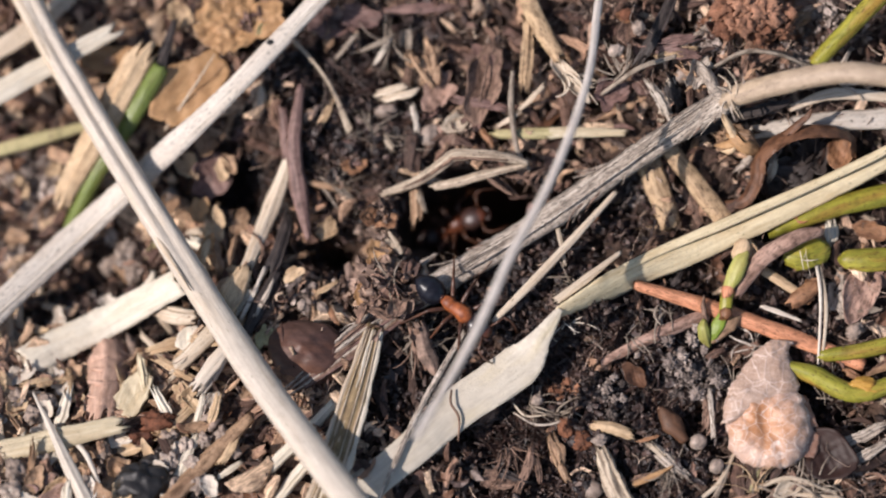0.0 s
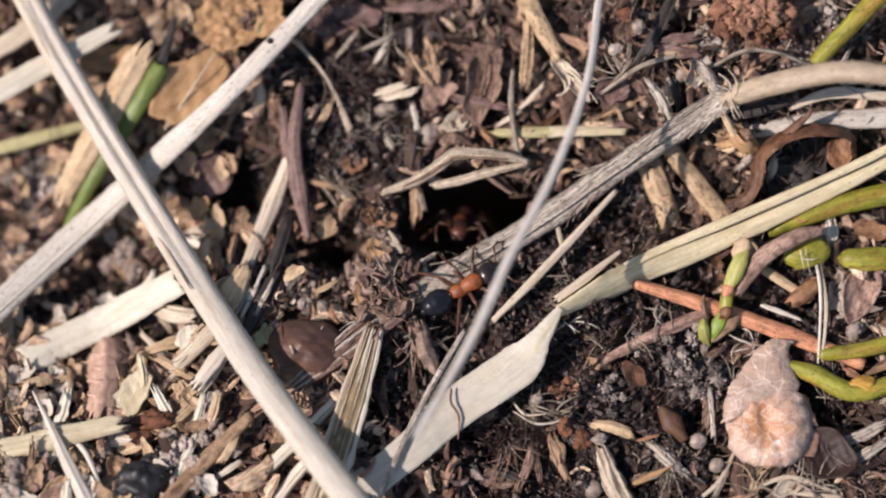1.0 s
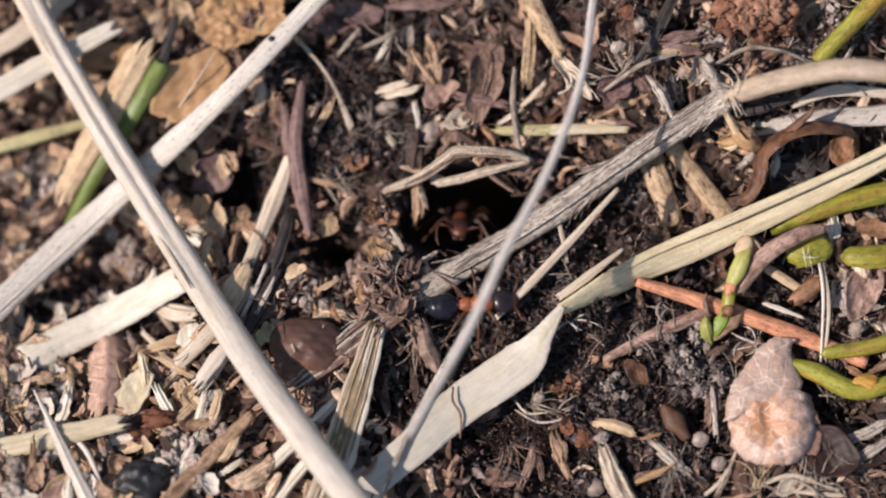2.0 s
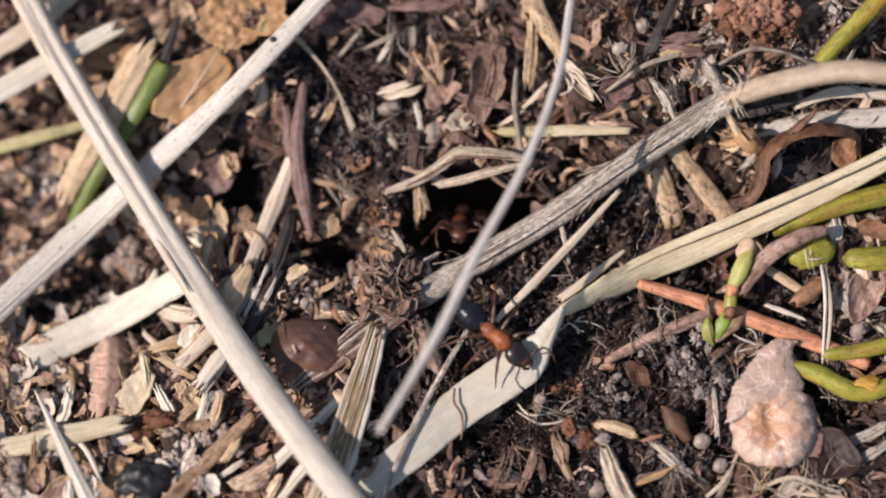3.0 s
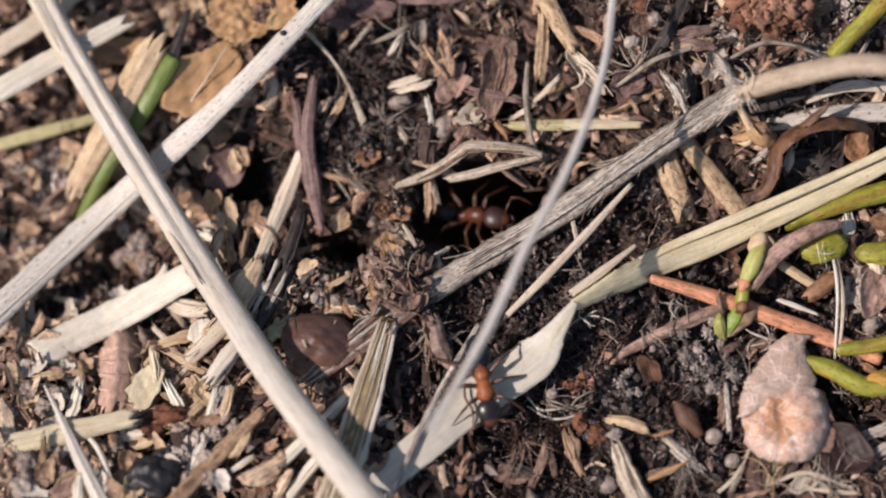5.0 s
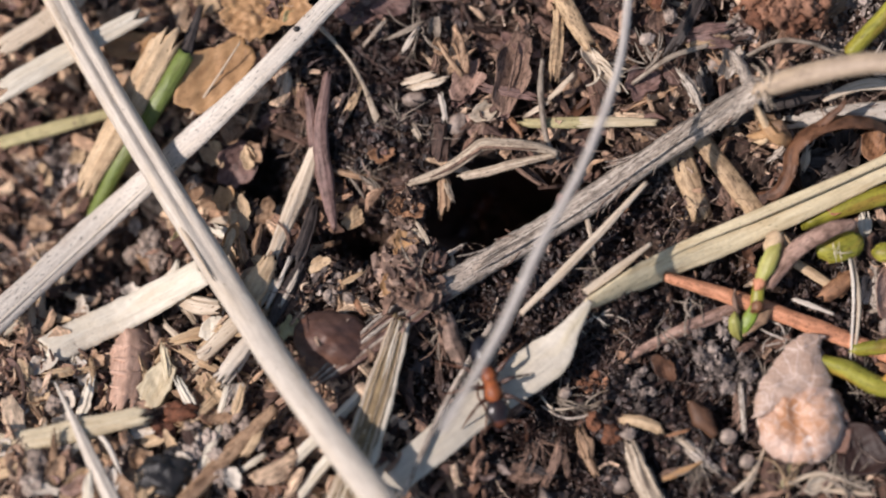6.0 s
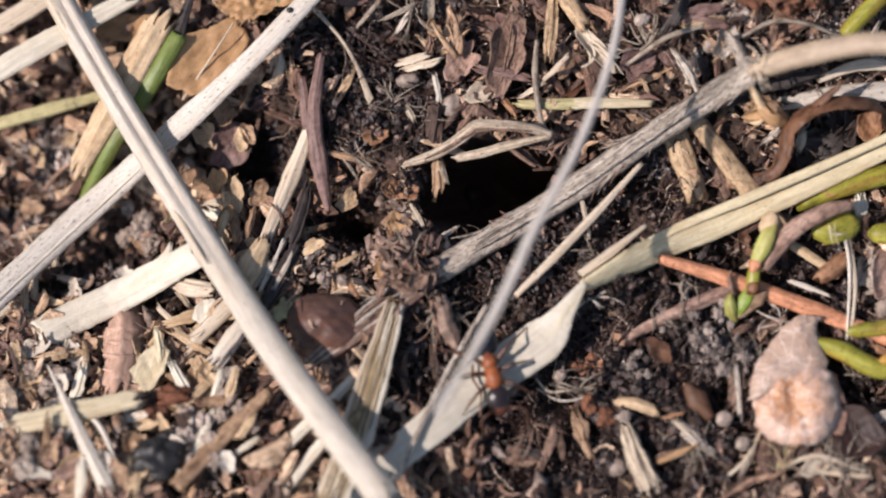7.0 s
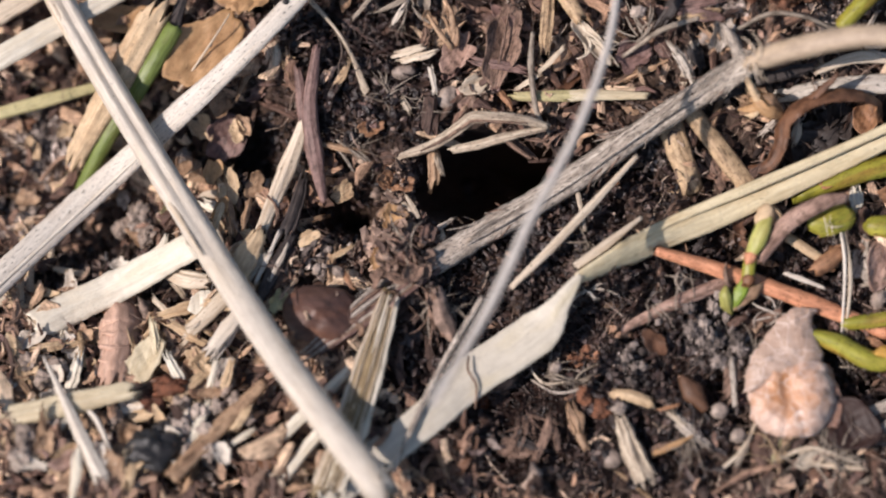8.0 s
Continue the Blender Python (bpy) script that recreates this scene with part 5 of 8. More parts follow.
leafy("wood_flake", "leaf", (-4.05, 0.32, -1.45), (2.4, 1.6), 40, "pinkish tan flake beside the hole", "wood flake", curl=(0.1, 0.1), rough=0.3)

# upper litter
strip("twig", "wood", [(5.09, 16.65, 2.54), (6.23, 13.82, 3.06), (7.44, 11.54, 3.18)], (1.0, 1.1, 0.8), (0.8,), "short brown twig with bark", "twig", form="round", n=24, ridges=5, relief=0.08)
leafy("husk", "straw", (8.01, 10.27, 3.02), (3.6, 1.1), -52, "pale papery seed husk", "husk", curl=(0.1, 0.5), rough=0.1)
brown_leaf = thing("dead_leaf", "brown crumpled leaf piece in the litter", "leaf", (2.56, 10.51, 1.01))
leafy("blade", "bark", (2.56, 10.45, 1.21), (5.2, 2.3), 78, "", "", curl=(0.12, 0.4), rough=0.3, parent=brown_leaf)
strip("midrib", "bark", [(2.08, 7.99, 1.28), (2.55, 10.25, 1.88), (2.95, 12.51, 1.85)], (0.2, 0.22, 0.1), 0.15, "thin brown midrib", parent=brown_leaf, n=20)
settle(brown_leaf)
leafy("dead_leaf", "pinkbark", (-0.33, 10.25, 0.62), (2.9, 1.9), 70, "pinkish frayed leaf piece", "leaf", curl=(0.1, 0.2), rough=0.3)
lump("pebble", "grit", (-3.63, 9.02, 0.07), (1.5, 0.9, 0.9), 10, "small pinkish grey pebble", "pebble", amount=0.12)
lump("pebble", "grit", (15.09, 10.40, 3.47), (1.1, 0.9, 0.8), 60, "small whitish pebble in soil", "pebble", amount=0.12)
lump("pebble", "grit", (-0.87, 7.40, 0.06), (1.5, 1.2, 0.9), 60, "small grey pebble in soil", "pebble", amount=0.15)
strip("rootlet", "root", [(14.59, 11.34, 4.64), (12.29, 10.61, 4.36), (10.04, 9.35, 2.97)], (0.3, 0.35, 0.25), (0.3,), "thin curved grey rootlet", "rootlet", form="round", n=24)
strip("rootlet", "root", [(16.98, 10.67, 4.41), (19.00, 11.49, 5.11), (21.14, 11.37, 4.90), (23.38, 10.80, 3.76)], (0.25, 0.3, 0.3, 0.25), (0.3,), "thin arched grey rootlet", "rootlet", form="round", n=30)
strip("rootlet", "root", [(4.45, 11.04, 2.35), (4.33, 9.04, 2.17), (4.69, 6.28, 1.36), (5.52, 4.92, 0.94)], (0.3, 0.4, 0.35, 0.25), (0.3,), "thin grey rootlet beside the hole", "rootlet", form="round", n=30)
strip("rootlet", "drystraw", [(-9.57, 13.49, 1.16), (-7.95, 11.80, 0.49), (-6.85, 9.91, 0.49), (-6.01, 7.90, 0.15)], (0.3, 0.22, 0.28, 0.5), (0.25,), "thin tan rootlet on litter", "rootlet", form="round", n=30)
lump("seed_speck", "black", (-10.98, 12.74, 3.06), (0.42, 0.38, 0.3), 0, "tiny black speck on the straw", "speck", amount=0.05)

# small pieces of the litter
bit("plum", (-7.16, 14.86, 0.23), 3.0, 2.0, 10)
bit("plum", (-5.26, 15.27, 0.37), 2.4, 1.6, -10)
bit("leaf", (-7.39, 13.65, 0.40), 1.3, 0.7, 80, "tiny orange tan leaf flake")
chip("root", (-6.84, 12.61, 0.34), (-5.59, 13.82, 1.32), 0.28)
chip("root", (-5.23, 12.90, 0.85), (-3.16, 13.71, 1.65), 0.3)
chip("stalk", (-4.36, 12.07, 0.83), (-3.34, 13.58, 1.35), 0.35)
bit("root", (-2.37, 13.64, 0.92), 1.7, 0.7, 80)
bit("leaf", (-2.04, 12.18, 1.08), 1.1, 0.9, 30)
chip("bark", (-2.40, 10.78, 0.72), (-2.18, 11.81, 1.07), 0.6)
chip("straw", (-4.20, 10.06, 0.73), (-2.39, 10.42, 1.30), 0.5)
chip("straw", (-3.70, 9.67, 0.66), (-1.74, 10.06, 1.24), 0.55)
chip("stalk", (-1.96, 9.24, 0.72), (-1.67, 7.61, 0.63), 0.4)
bit("straw", (0.75, 7.99, 0.89), 2.0, 1.1, 25)
chip("plum", (0.79, 9.56, 1.17), (3.98, 8.74, 1.64), 0.7)
chip("wood", (-8.05, 7.89, -0.08), (-7.03, 9.85, 0.43), 0.5)
chip("straw", (-3.77, 7.38, 0.11), (-3.22, 6.48, 0.13), 0.4)
chip("cork", (2.38, 7.65, 0.78), (3.09, 6.64, 0.79), 0.5)
chip("wood", (5.40, 15.22, 2.26), (5.16, 10.06, 2.27), 0.8)
chip("straw", (4.70, 8.58, 1.70), (6.43, 9.99, 2.94), 0.35)
chip("straw", (3.45, 7.74, 1.22), (4.80, 8.45, 1.88), 0.3)
bit("brownleaf", (11.96, -8.27, 0.35), 1.9, 1.2, -40, "dark brown leaf flake sunk in the soil", (10, 24))
bit("shell", (7.66, -11.51, -0.54), 1.5, 0.7, 85)
lump("bark_crumb", "rust", (8.75, -12.30, -0.57), (1.3, 1.2, 0.9), 10, "small red brown bark crumb", "bark crumb", amount=0.4)
chip("grey", (16.85, -12.30, 0.43), (16.64, -9.20, 1.10), 0.4)
chip("bark", (16.44, -11.67, 0.34), (16.75, -9.46, 0.59), 0.9)
chip("root", (12.84, -12.62, 0.24), (14.29, -13.61, 0.38), 0.6)
chip("leaf", (-1.70, 4.16, -0.15), (-1.74, 2.10, -0.83), 0.8)
chip("straw", (-4.33, 1.61, -0.66), (-2.77, -0.09, -0.67), 0.3)
bit("cork", (-5.68, 5.58, -0.43), 1.7, 1.0, 15, "orange brown flake of bark")
bit("wood", (-7.44, 1.53, -1.07), 1.6, 1.2, 40)
chip("root", (-7.82, 4.90, -0.68), (-5.93, 3.52, -0.84), 0.22)
chip("root", (-7.67, 4.24, -0.73), (-6.73, 2.90, -1.02), 0.2)
chip("bark", (2.44, 5.19, 1.03), (4.82, 3.47, 0.07), 0.3)
chip("grey", (-2.01, -1.31, -0.08), (-0.43, -0.35, 0.09), 0.3)
bit("leaf", (-13.21, -3.25, -0.41), 2.4, 2.0, 40)
bit("olive", (-11.30, -5.80, 0.17), 1.6, 1.0, 60)
chip("cork", (-7.42, -3.55, 0.06), (-6.68, -4.91, 0.45), 0.4)
bit("leaf", (-19.36, -7.34, -1.85), 2.2, 0.9, 78)
bit("bark", (-19.41, -11.82, -0.52), 2.4, 1.6, 10)
lump("soil_clod", "black", (-18.16, -14.09, 0.14), (1.8, 1.4, 1.0), 30, "small dark grey soil clod", "soil clod", amount=0.4)
lump("pebble", "grit", (-14.58, -11.12, -0.17), (1.3, 1.4, 0.9), 30, "small dark grey stone", "pebble", amount=0.2)
bit("stalk", (-14.43, -9.86, 0.21), 1.3, 0.9, 60)
bit("stalk", (-16.82, -12.87, 0.13), 1.2, 0.7, 140)
chip("straw", (-15.70, -13.02, 0.36), (-14.87, -11.86, 0.47), 0.5)
bit("leaf", (18.25, 6.58, 2.32), 2.2, 1.4, 30, "frayed orange tan bract")
chip("wood", (17.30, 8.12, 3.41), (18.08, 6.44, 2.15), 0.3)
chip("nearblack", (15.06, 7.12, 2.08), (17.53, 7.37, 2.54), 0.9)
bit("grey", (16.04, 10.32, 4.08), 2.6, 1.2, 70)
chip("grey", (18.68, 4.89, 1.04), (19.56, 5.70, 1.47), 0.5)
chip("stalk", (20.63, 4.46, 1.25), (20.86, 5.70, 2.13), 0.5)
bit("plum", (10.58, 9.46, 2.63), 2.4, 1.8, 30)
bit("bark", (11.64, 13.19, 3.87), 1.8, 1.2, 50)
bit("cork", (11.46, 14.09, 4.19), 1.0, 0.8, 0)
chip("nearblack", (12.67, 11.41, 4.16), (13.54, 12.71, 4.78), 0.5)
chip("plum", (13.39, 11.97, 4.17), (16.21, 11.52, 4.43), 1.1)
chip("root", (14.26, 11.36, 4.32), (17.46, 14.16, 4.93), 0.3)
chip("straw", (14.47, 10.10, 3.59), (13.80, 7.87, 2.34), 0.6)
bit("plum", (-5.95, 6.45, -0.56), 1.8, 1.2, 120)
bit("bark", (-11.96, 9.25, -0.46), 1.6, 1.0, 80)
bit("wood", (-11.05, 9.73, -0.16), 1.4, 0.7, 100)
chip("wood", (-14.81, 0.44, -1.96), (-15.25, 2.99, -2.40), 0.9)
chip("straw", (-14.14, 2.04, -2.31), (-16.34, 1.73, -2.62), 0.5)
bit("leaf", (-13.77, 5.92, -1.41), 1.5, 0.9, 110)
chip("wood", (-14.51, 2.42, -2.38), (-14.79, 3.58, -2.45), 0.6)
bit("bark", (13.63, -0.12, 0.35), 2.0, 1.3, 20)
bit("cork", (23.01, -2.91, 0.55), 1.8, 1.2, 70)
chip("stalk", (20.89, -2.02, 0.63), (22.82, -3.11, 0.63), 0.5)
chip("nearblack", (14.48, -2.52, 0.41), (15.02, -1.62, 0.47), 0.4)
bit("cork", (17.25, -5.14, 0.73), 1.3, 1.0, 20)
chip("root", (24.74, -4.55, 0.53), (27.55, -4.09, 0.90), 0.4)
chip("grey", (24.54, -12.79, 0.19), (27.64, -11.43, 0.59), 0.8)
chip("straw", (20.57, -14.99, 0.56), (23.37, -15.28, 0.57), 0.3)
chip("straw", (21.08, -15.70, 0.57), (24.75, -16.06, 0.59), 0.3)
chip("root", (17.79, -13.92, 0.52), (16.88, -16.03, 0.40), 0.4)
chip("bark", (4.62, -15.58, -0.22), (5.51, -12.73, -0.16), 0.6)
chip("nearblack", (3.04, -14.14, -0.32), (5.15, -14.87, -0.19), 0.7)
bit("bark", (3.04, -14.68, -0.26), 1.6, 1.0, 20)
bit("leaf", (-26.94, -11.02, -0.73), 2.0, 1.4, 20)
bit("leaf", (-20.32, -14.67, 0.61), 2.4, 1.6, 60)
bit("wood", (-23.91, -15.83, 1.13), 2.4, 1.4, 30)
chip("wood", (-23.88, -7.20, -2.54), (-23.55, -8.85, -1.64), 0.4)
chip("wood", (-25.91, -8.45, -1.81), (-23.45, -7.85, -2.04), 0.4)


tuft("straw", (7.72, 10.64, 3.06), 9, 3.0, 0.16, -50, 22, "frayed pale fibres of a seed husk")
tuft("leaf", (16.15, 9.64, 3.87), 9, 2.2, 0.2, 110, 40, "frayed tan plant fibres")
tuft("leaf", (18.36, 6.42, 2.24), 8, 2.0, 0.24, 150, 50, "frayed orange tan bract fibres")
tuft("root", (-6.67, 4.31, -0.98), 14, 2.4, 0.08, 20, 80, "curled grey rootlets in the litter")
tuft("root", (-4.78, 7.58, 0.11), 14, 2.0, 0.08, 90, 80, "curled grey brown rootlets")
tuft("bark", (-3.34, -4.74, 0.49), 9, 2.2, 0.08, -60, 55, "brown frayed root bundle")
tuft("root", (-2.99, -3.79, 0.33), 16, 2.0, 0.10, 200, 80, "grey brown frayed root hairs")
tuft("bark", (-2.47, -2.28, 0.12), 9, 2.0, 0.08, 180, 80, "brown frayed bark fibres")
tuft("bark", (-1.74, -6.52, 0.33), 12, 2.4, 0.10, -75, 35, "brown frayed root bundle")
tuft("root", (-2.09, -6.00, 0.44), 12, 2.2, 0.10, -80, 40, "grey brown frayed root hairs")
tuft("grey", (19.56, -6.42, 0.41), 10, 1.8, 0.13, 160, 60, "fine grey hairs above the bud scale")
tuft("root", (21.64, -15.38, 0.33), 9, 3.0, 0.14, 10, 70, "pale curled grass shreds")
tuft("root", (18.84, -15.02, 0.31), 8, 2.4, 0.13, -20, 60, "pale curled grass shreds")
tuft("root", (7.13, -10.51, -0.51), 7, 2.0, 0.11, 10, 50, "thin whitish curled fibres")
tuft("stalk", (7.66, -5.08, 0.91), 5, 1.8, 0.09, -30, 70, "hair thin white fibres")
tuft("root", (-3.42, 13.33, 1.05), 12, 2.4, 0.08, 200, 50, "thin grey crossing rootlets")
tuft("grey", (24.85, 10.19, 3.33), 12, 2.4, 0.16, 60, 60, "grey tan plant shreds")
tuft("olive", (-23.78, 3.01, -5.41), 10, 2.4, 0.18, 100, 60, "faded olive grass shreds")
tuft("root", (13.71, -4.07, 0.79), 7, 2.2, 0.12, -120, 50, "thin grey arched rootlets")
tuft("root", (11.09, 10.50, 3.51), 10, 2.4, 0.13, 150, 70, "thin grey arched rootlets")
tuft("root", (-2.32, 6.96, 0.28), 10, 1.8, 0.08, 250, 70, "thin pale curled fibres")
tuft("bark", (5.42, 4.26, 0.59), 9, 1.8, 0.16, 120, 60, "brown fibres beside the nest entrance")
tuft("leaf", (-0.52, 10.85, 1.12), 10, 2.6, 0.3, 85, 18, "frayed pinkish leaf fibres")
tuft("wood", (-14.83, 1.24, -2.11), 8, 2.0, 0.35, 95, 14, "splintered tan wood fibres")

# left of the nest
chip("leaf", (-15.18, 3.02, -2.08), (-14.23, -1.38, -0.87), 0.65)
chip("bark", (-14.45, 2.42, -2.06), (-13.92, 0.65, -1.59), 0.5)
bit("leaf", (-16.55, 2.95, -2.64), 1.5, 0.8, 10)
chip("cream", (-16.18, 1.11, -2.24), (-14.97, 0.37, -1.68), 0.75)
bit("leaf", (-13.03, 2.13, -1.97), 1.6, 1.3, 30)
bit("straw", (-13.76, -2.58, -0.51), 1.9, 1.4, 20)
bit("leaf", (-12.57, -3.41, -0.05), 1.9, 1.3, 60)
chip("stalk", (-12.67, -4.55, 0.42), (-11.31, -1.21, -0.03), 0.32)
chip("stalk", (-11.81, -4.43, 0.55), (-10.72, -2.10, 0.28), 0.3)
chip("nearblack", (-10.98, -1.55, -0.50), (-9.84, 2.61, -1.34), 0.95)
for spot, w in (((-8.90, -3.68, 0.03), 1.1), ((-7.6, -3.9, 0.1), 1.2), ((-8.20, -2.29, -0.25), 0.6), ((-6.9, -2.0, -0.3), 0.5)):
    lump("soil_lump", "grit", spot, (w * 0.62, w * 0.55, w * 0.45), w * 400, "pale beige lump of soil", "soil lump", amount=0.3, group="pale soil lumps")
for spot, w in (((-21.49, 1.94, -4.92), 0.9), ((-20.50, 0.64, -4.60), 1.4), ((-19.86, -0.78, -3.99), 1.1), ((-21.59, 0.05, -4.95), 1.1), ((-17.72, 4.34, -3.20), 0.8), ((-17.09, 1.08, -3.04), 0.7), ((-25.72, -10.65, -0.84), 1.1), ((-26.69, -9.73, -1.24), 1.2), ((-24.92, -9.71, -1.34), 1.0), ((-24.74, -13.77, 0.54), 0.9), ((-26.44, -14.52, 0.76), 1.2), ((-26.52, -15.90, 1.14), 1.3)):
    lump("soil_lump", "grit", spot, (w * 1.2, w, w * 0.8), w * 700, "tan grey lump of soil", "soil lump", amount=0.55, group="tan soil lumps")
bit("olive", (-18.69, 0.79, -3.61), 1.2, 0.8, 60)
leafy("wood_flake", "olivestraw", (-19.47, -9.29, -1.05), (3.3, 2.0), 70, "pale angular flake of wood", "wood flake", curl=(0.05, 0.1), tilt=(-16, 4), rough=0.28, thick=0.2)
chip("straw", (-25.38, -14.43, 0.88), (-26.81, -14.16, 0.72), 0.45)
bit("pinkbark", (-23.70, -15.93, 1.37), 2.2, 1.2, 20)
chip("leaf", (-20.34, -13.77, 0.58), (-19.31, -15.52, 1.04), 0.8)
chip("pinkbark", (-24.77, -15.56, 1.24), (-24.12, -14.58, 1.14), 0.5)
# beyond the nest
leafy("dead_leaf", "orangeleaf", (-13.26, 14.92, 0.46), (5.5, 4.0), 40, "brown crumbly leaf half sunk in soil", "leaf", curl=(0.05, 0.12), rough=0.4, crumple=0.12)
bit("olive", (-11.42, 14.26, 0.87), 1.3, 0.8, 30)
chip("straw", (-11.62, 10.81, 0.24), (-11.79, 9.05, -0.17), 0.5)
chip("leaf", (-11.03, 10.53, 0.29), (-10.87, 9.00, -0.01), 0.4)
chip("leaf", (-13.54, 9.52, -0.77), (-13.91, 8.04, -1.14), 0.5)
chip("plum", (-3.43, 15.65, 0.85), (0.75, 15.86, 1.13), 0.7)
chip("plum", (13.55, 12.19, 4.52), (15.92, 12.57, 4.76), 0.75)
chip("wood", (13.54, 11.39, 4.37), (15.92, 11.87, 4.59), 0.6)
chip("nearblack", (12.39, 11.18, 3.96), (14.49, 15.21, 4.55), 0.8)
chip("grey", (13.11, 9.74, 3.57), (14.30, 8.02, 2.49), 0.85)
chip("nearblack", (14.33, 9.94, 3.51), (14.72, 8.49, 2.75), 1.0)
lump("seed_grain", "rust", (11.57, 14.20, 4.11), (0.9, 0.8, 0.6), 30, "small orange brown grain", "grain", amount=0.2)
lump("soil_lump", "grit", (10.92, 11.91, 3.77), (1.0, 0.8, 0.7), 30, "small tan soil lump", "soil lump", amount=0.3)
lump("soil_lump", "grit", (12.35, 13.31, 4.09), (0.9, 0.8, 0.7), 80, "small tan soil lump", "soil lump", amount=0.3)
# round the wide leaf
strip("rootlet", "bark", [(0.53, -9.31, 1.05), (0.50, -10.21, 1.26), (0.99, -11.11, 1.09), (0.95, -12.49, 0.84)], (0.14, 0.16, 0.16, 0.1), (0.13,), "thin brown curled rootlet on the leaf", "rootlet", form="round", n=24)
strip("straw", "straw", [(4.40, -9.87, -0.43), (5.17, -10.71, -0.22), (6.45, -10.67, -0.21)], (0.12, 0.17, 0.1), 0.1, "thin pale curved straw", "straw", n=20)
strip("straw", "grey", [(4.40, -10.43, -0.55), (5.88, -11.28, -0.25), (7.64, -11.03, -0.04), (8.29, -10.23, -0.10)], (0.12, 0.17, 0.15, 0.08), 0.1, "thin grey curved straw", "straw", n=24)
lump("seed_grain", "grit", (5.90, -9.69, -0.62), (0.8, 0.7, 0.6), 40, "small cream coloured grain", "grain", amount=0.2)
lump("bark_crumb", "rust", (7.66, -11.48, -0.54), (0.9, 1.3, 0.8), 10, "small amber bark crumb", "bark crumb", amount=0.4)
chip("leaf", (6.86, -12.18, -0.22), (7.34, -13.73, -0.20), 0.85)
chip("bark", (5.83, -13.51, -0.19), (6.03, -14.94, -0.20), 0.4)
chip("bark", (3.10, -15.17, -0.13), (4.51, -14.95, -0.16), 0.6)
chip("bark", (11.82, -14.79, 0.20), (14.13, -14.21, 0.54), 0.35)
chip("cork", (12.12, -12.49, 0.48), (13.45, -12.15, 0.60), 0.25)
chip("grey", (12.90, -12.82, 0.33), (15.12, -14.68, 0.37), 0.8)
chip("straw", (12.96, -12.68, 0.54), (13.93, -13.64, 0.56), 0.45)
# by the shoots
strip("twig", "cork", [(22.03, -3.64, 0.87), (22.67, -3.21, 1.02), (23.40, -2.68, 0.97)], (1.0, 1.1, 1.05), (1.0,), "short orange brown twig stub", "twig", form="round", n=14, relief=0.06)
strip("straw", "tanwood", [(20.22, -1.65, 0.93), (21.38, -2.38, 0.92), (22.45, -3.06, 0.72)], (0.6, 0.65, 0.6), (0.5,), "short cream tan straw", "straw", form="round", n=16)
strip("straw", "stalk", [(23.20, -0.04, 1.51), (23.67, -3.33, 1.55), (23.51, -7.66, 0.62)], (0.16, 0.22, 0.14), (0.14,), "hair thin whitish dry straw", "straw", n=30)
bit("grey", (24.82, -3.04, 0.30), 2.8, 1.3, 80)
chip("stalk", (20.04, -3.88, 0.80), (22.51, -4.81, 0.72), 0.3)
lump("soil_lump", "grit", (25.86, -5.48, 0.45), (1.2, 1.0, 0.9), 30, "grey tan lump of soil", "soil lump", amount=0.4)
bit("cork", (27.01, 0.95, 0.82), 2.4, 1.2, -10)
chip("cream", (24.50, 1.49, 1.02), (24.57, 0.07, 0.79), 0.9)
chip("grey", (25.16, -14.01, 0.62), (27.81, -12.48, 0.88), 0.8)
strip("straw", "straw", [(16.00, -16.10, 0.36), (17.23, -15.01, 0.62), (18.16, -13.20, 0.49)], (0.25, 0.35, 0.2), 0.15, "thin curved pale straw", "straw", n=24)
bit("straw", (21.25, -15.58, 0.66), 1.8, 1.0, 20)
strip("straw", "straw", [(19.50, -15.43, 0.61), (21.60, -14.86, 0.81), (24.41, -15.77, 0.58)], (0.25, 0.3, 0.2), 0.15, "thin curved pale straw", "straw", n=24)
strip("straw", "olive", [(18.98, -15.70, 0.52), (19.33, -14.84, 0.69), (19.72, -14.10, 0.55)], (0.3, 0.4, 0.3), 0.15, "thin olive curved grass straw", "straw", n=20)
lump("shoot_tip", "amber", (26.39, -9.13, 0.95), (2.2, 1.1, 0.9), -10, "orange withered tip beside the shoot", "shoot tip", amount=0.3)

strip("wood_splinter", "straw", [(-17.19, -7.85, -0.84), (-14.65, -5.56, 0.17), (-12.13, -2.72, 0.19)], (0.9, 1.15, 0.8), 0.4, "long tan splinter in the litter", "wood splinter", n=26, ragged=0.4)
strip("wood_splinter", "straw", [(-18.59, -3.34, -2.21), (-17.07, -4.07, -0.96), (-15.56, -4.34, -0.42)], (0.8, 1.2, 0.9), 0.4, "short curved tan splinter", "wood splinter", n=20, ragged=0.4)
leafy("wood_flake", "cream", (-16.13, -5.66, -0.67), (1.9, 1.1), 50, "pale oval flake of wood", "wood flake", curl=(0.05, 0.1), rough=0.12, thick=0.2)
strip("wood_splinter", "stalk", [(-15.46, -8.93, 0.21), (-14.30, -7.44, 0.50), (-13.05, -5.80, 0.59)], (0.8, 1.0, 0.7), 0.3, "grey white flat splinter", "wood splinter", n=20, ragged=0.5)
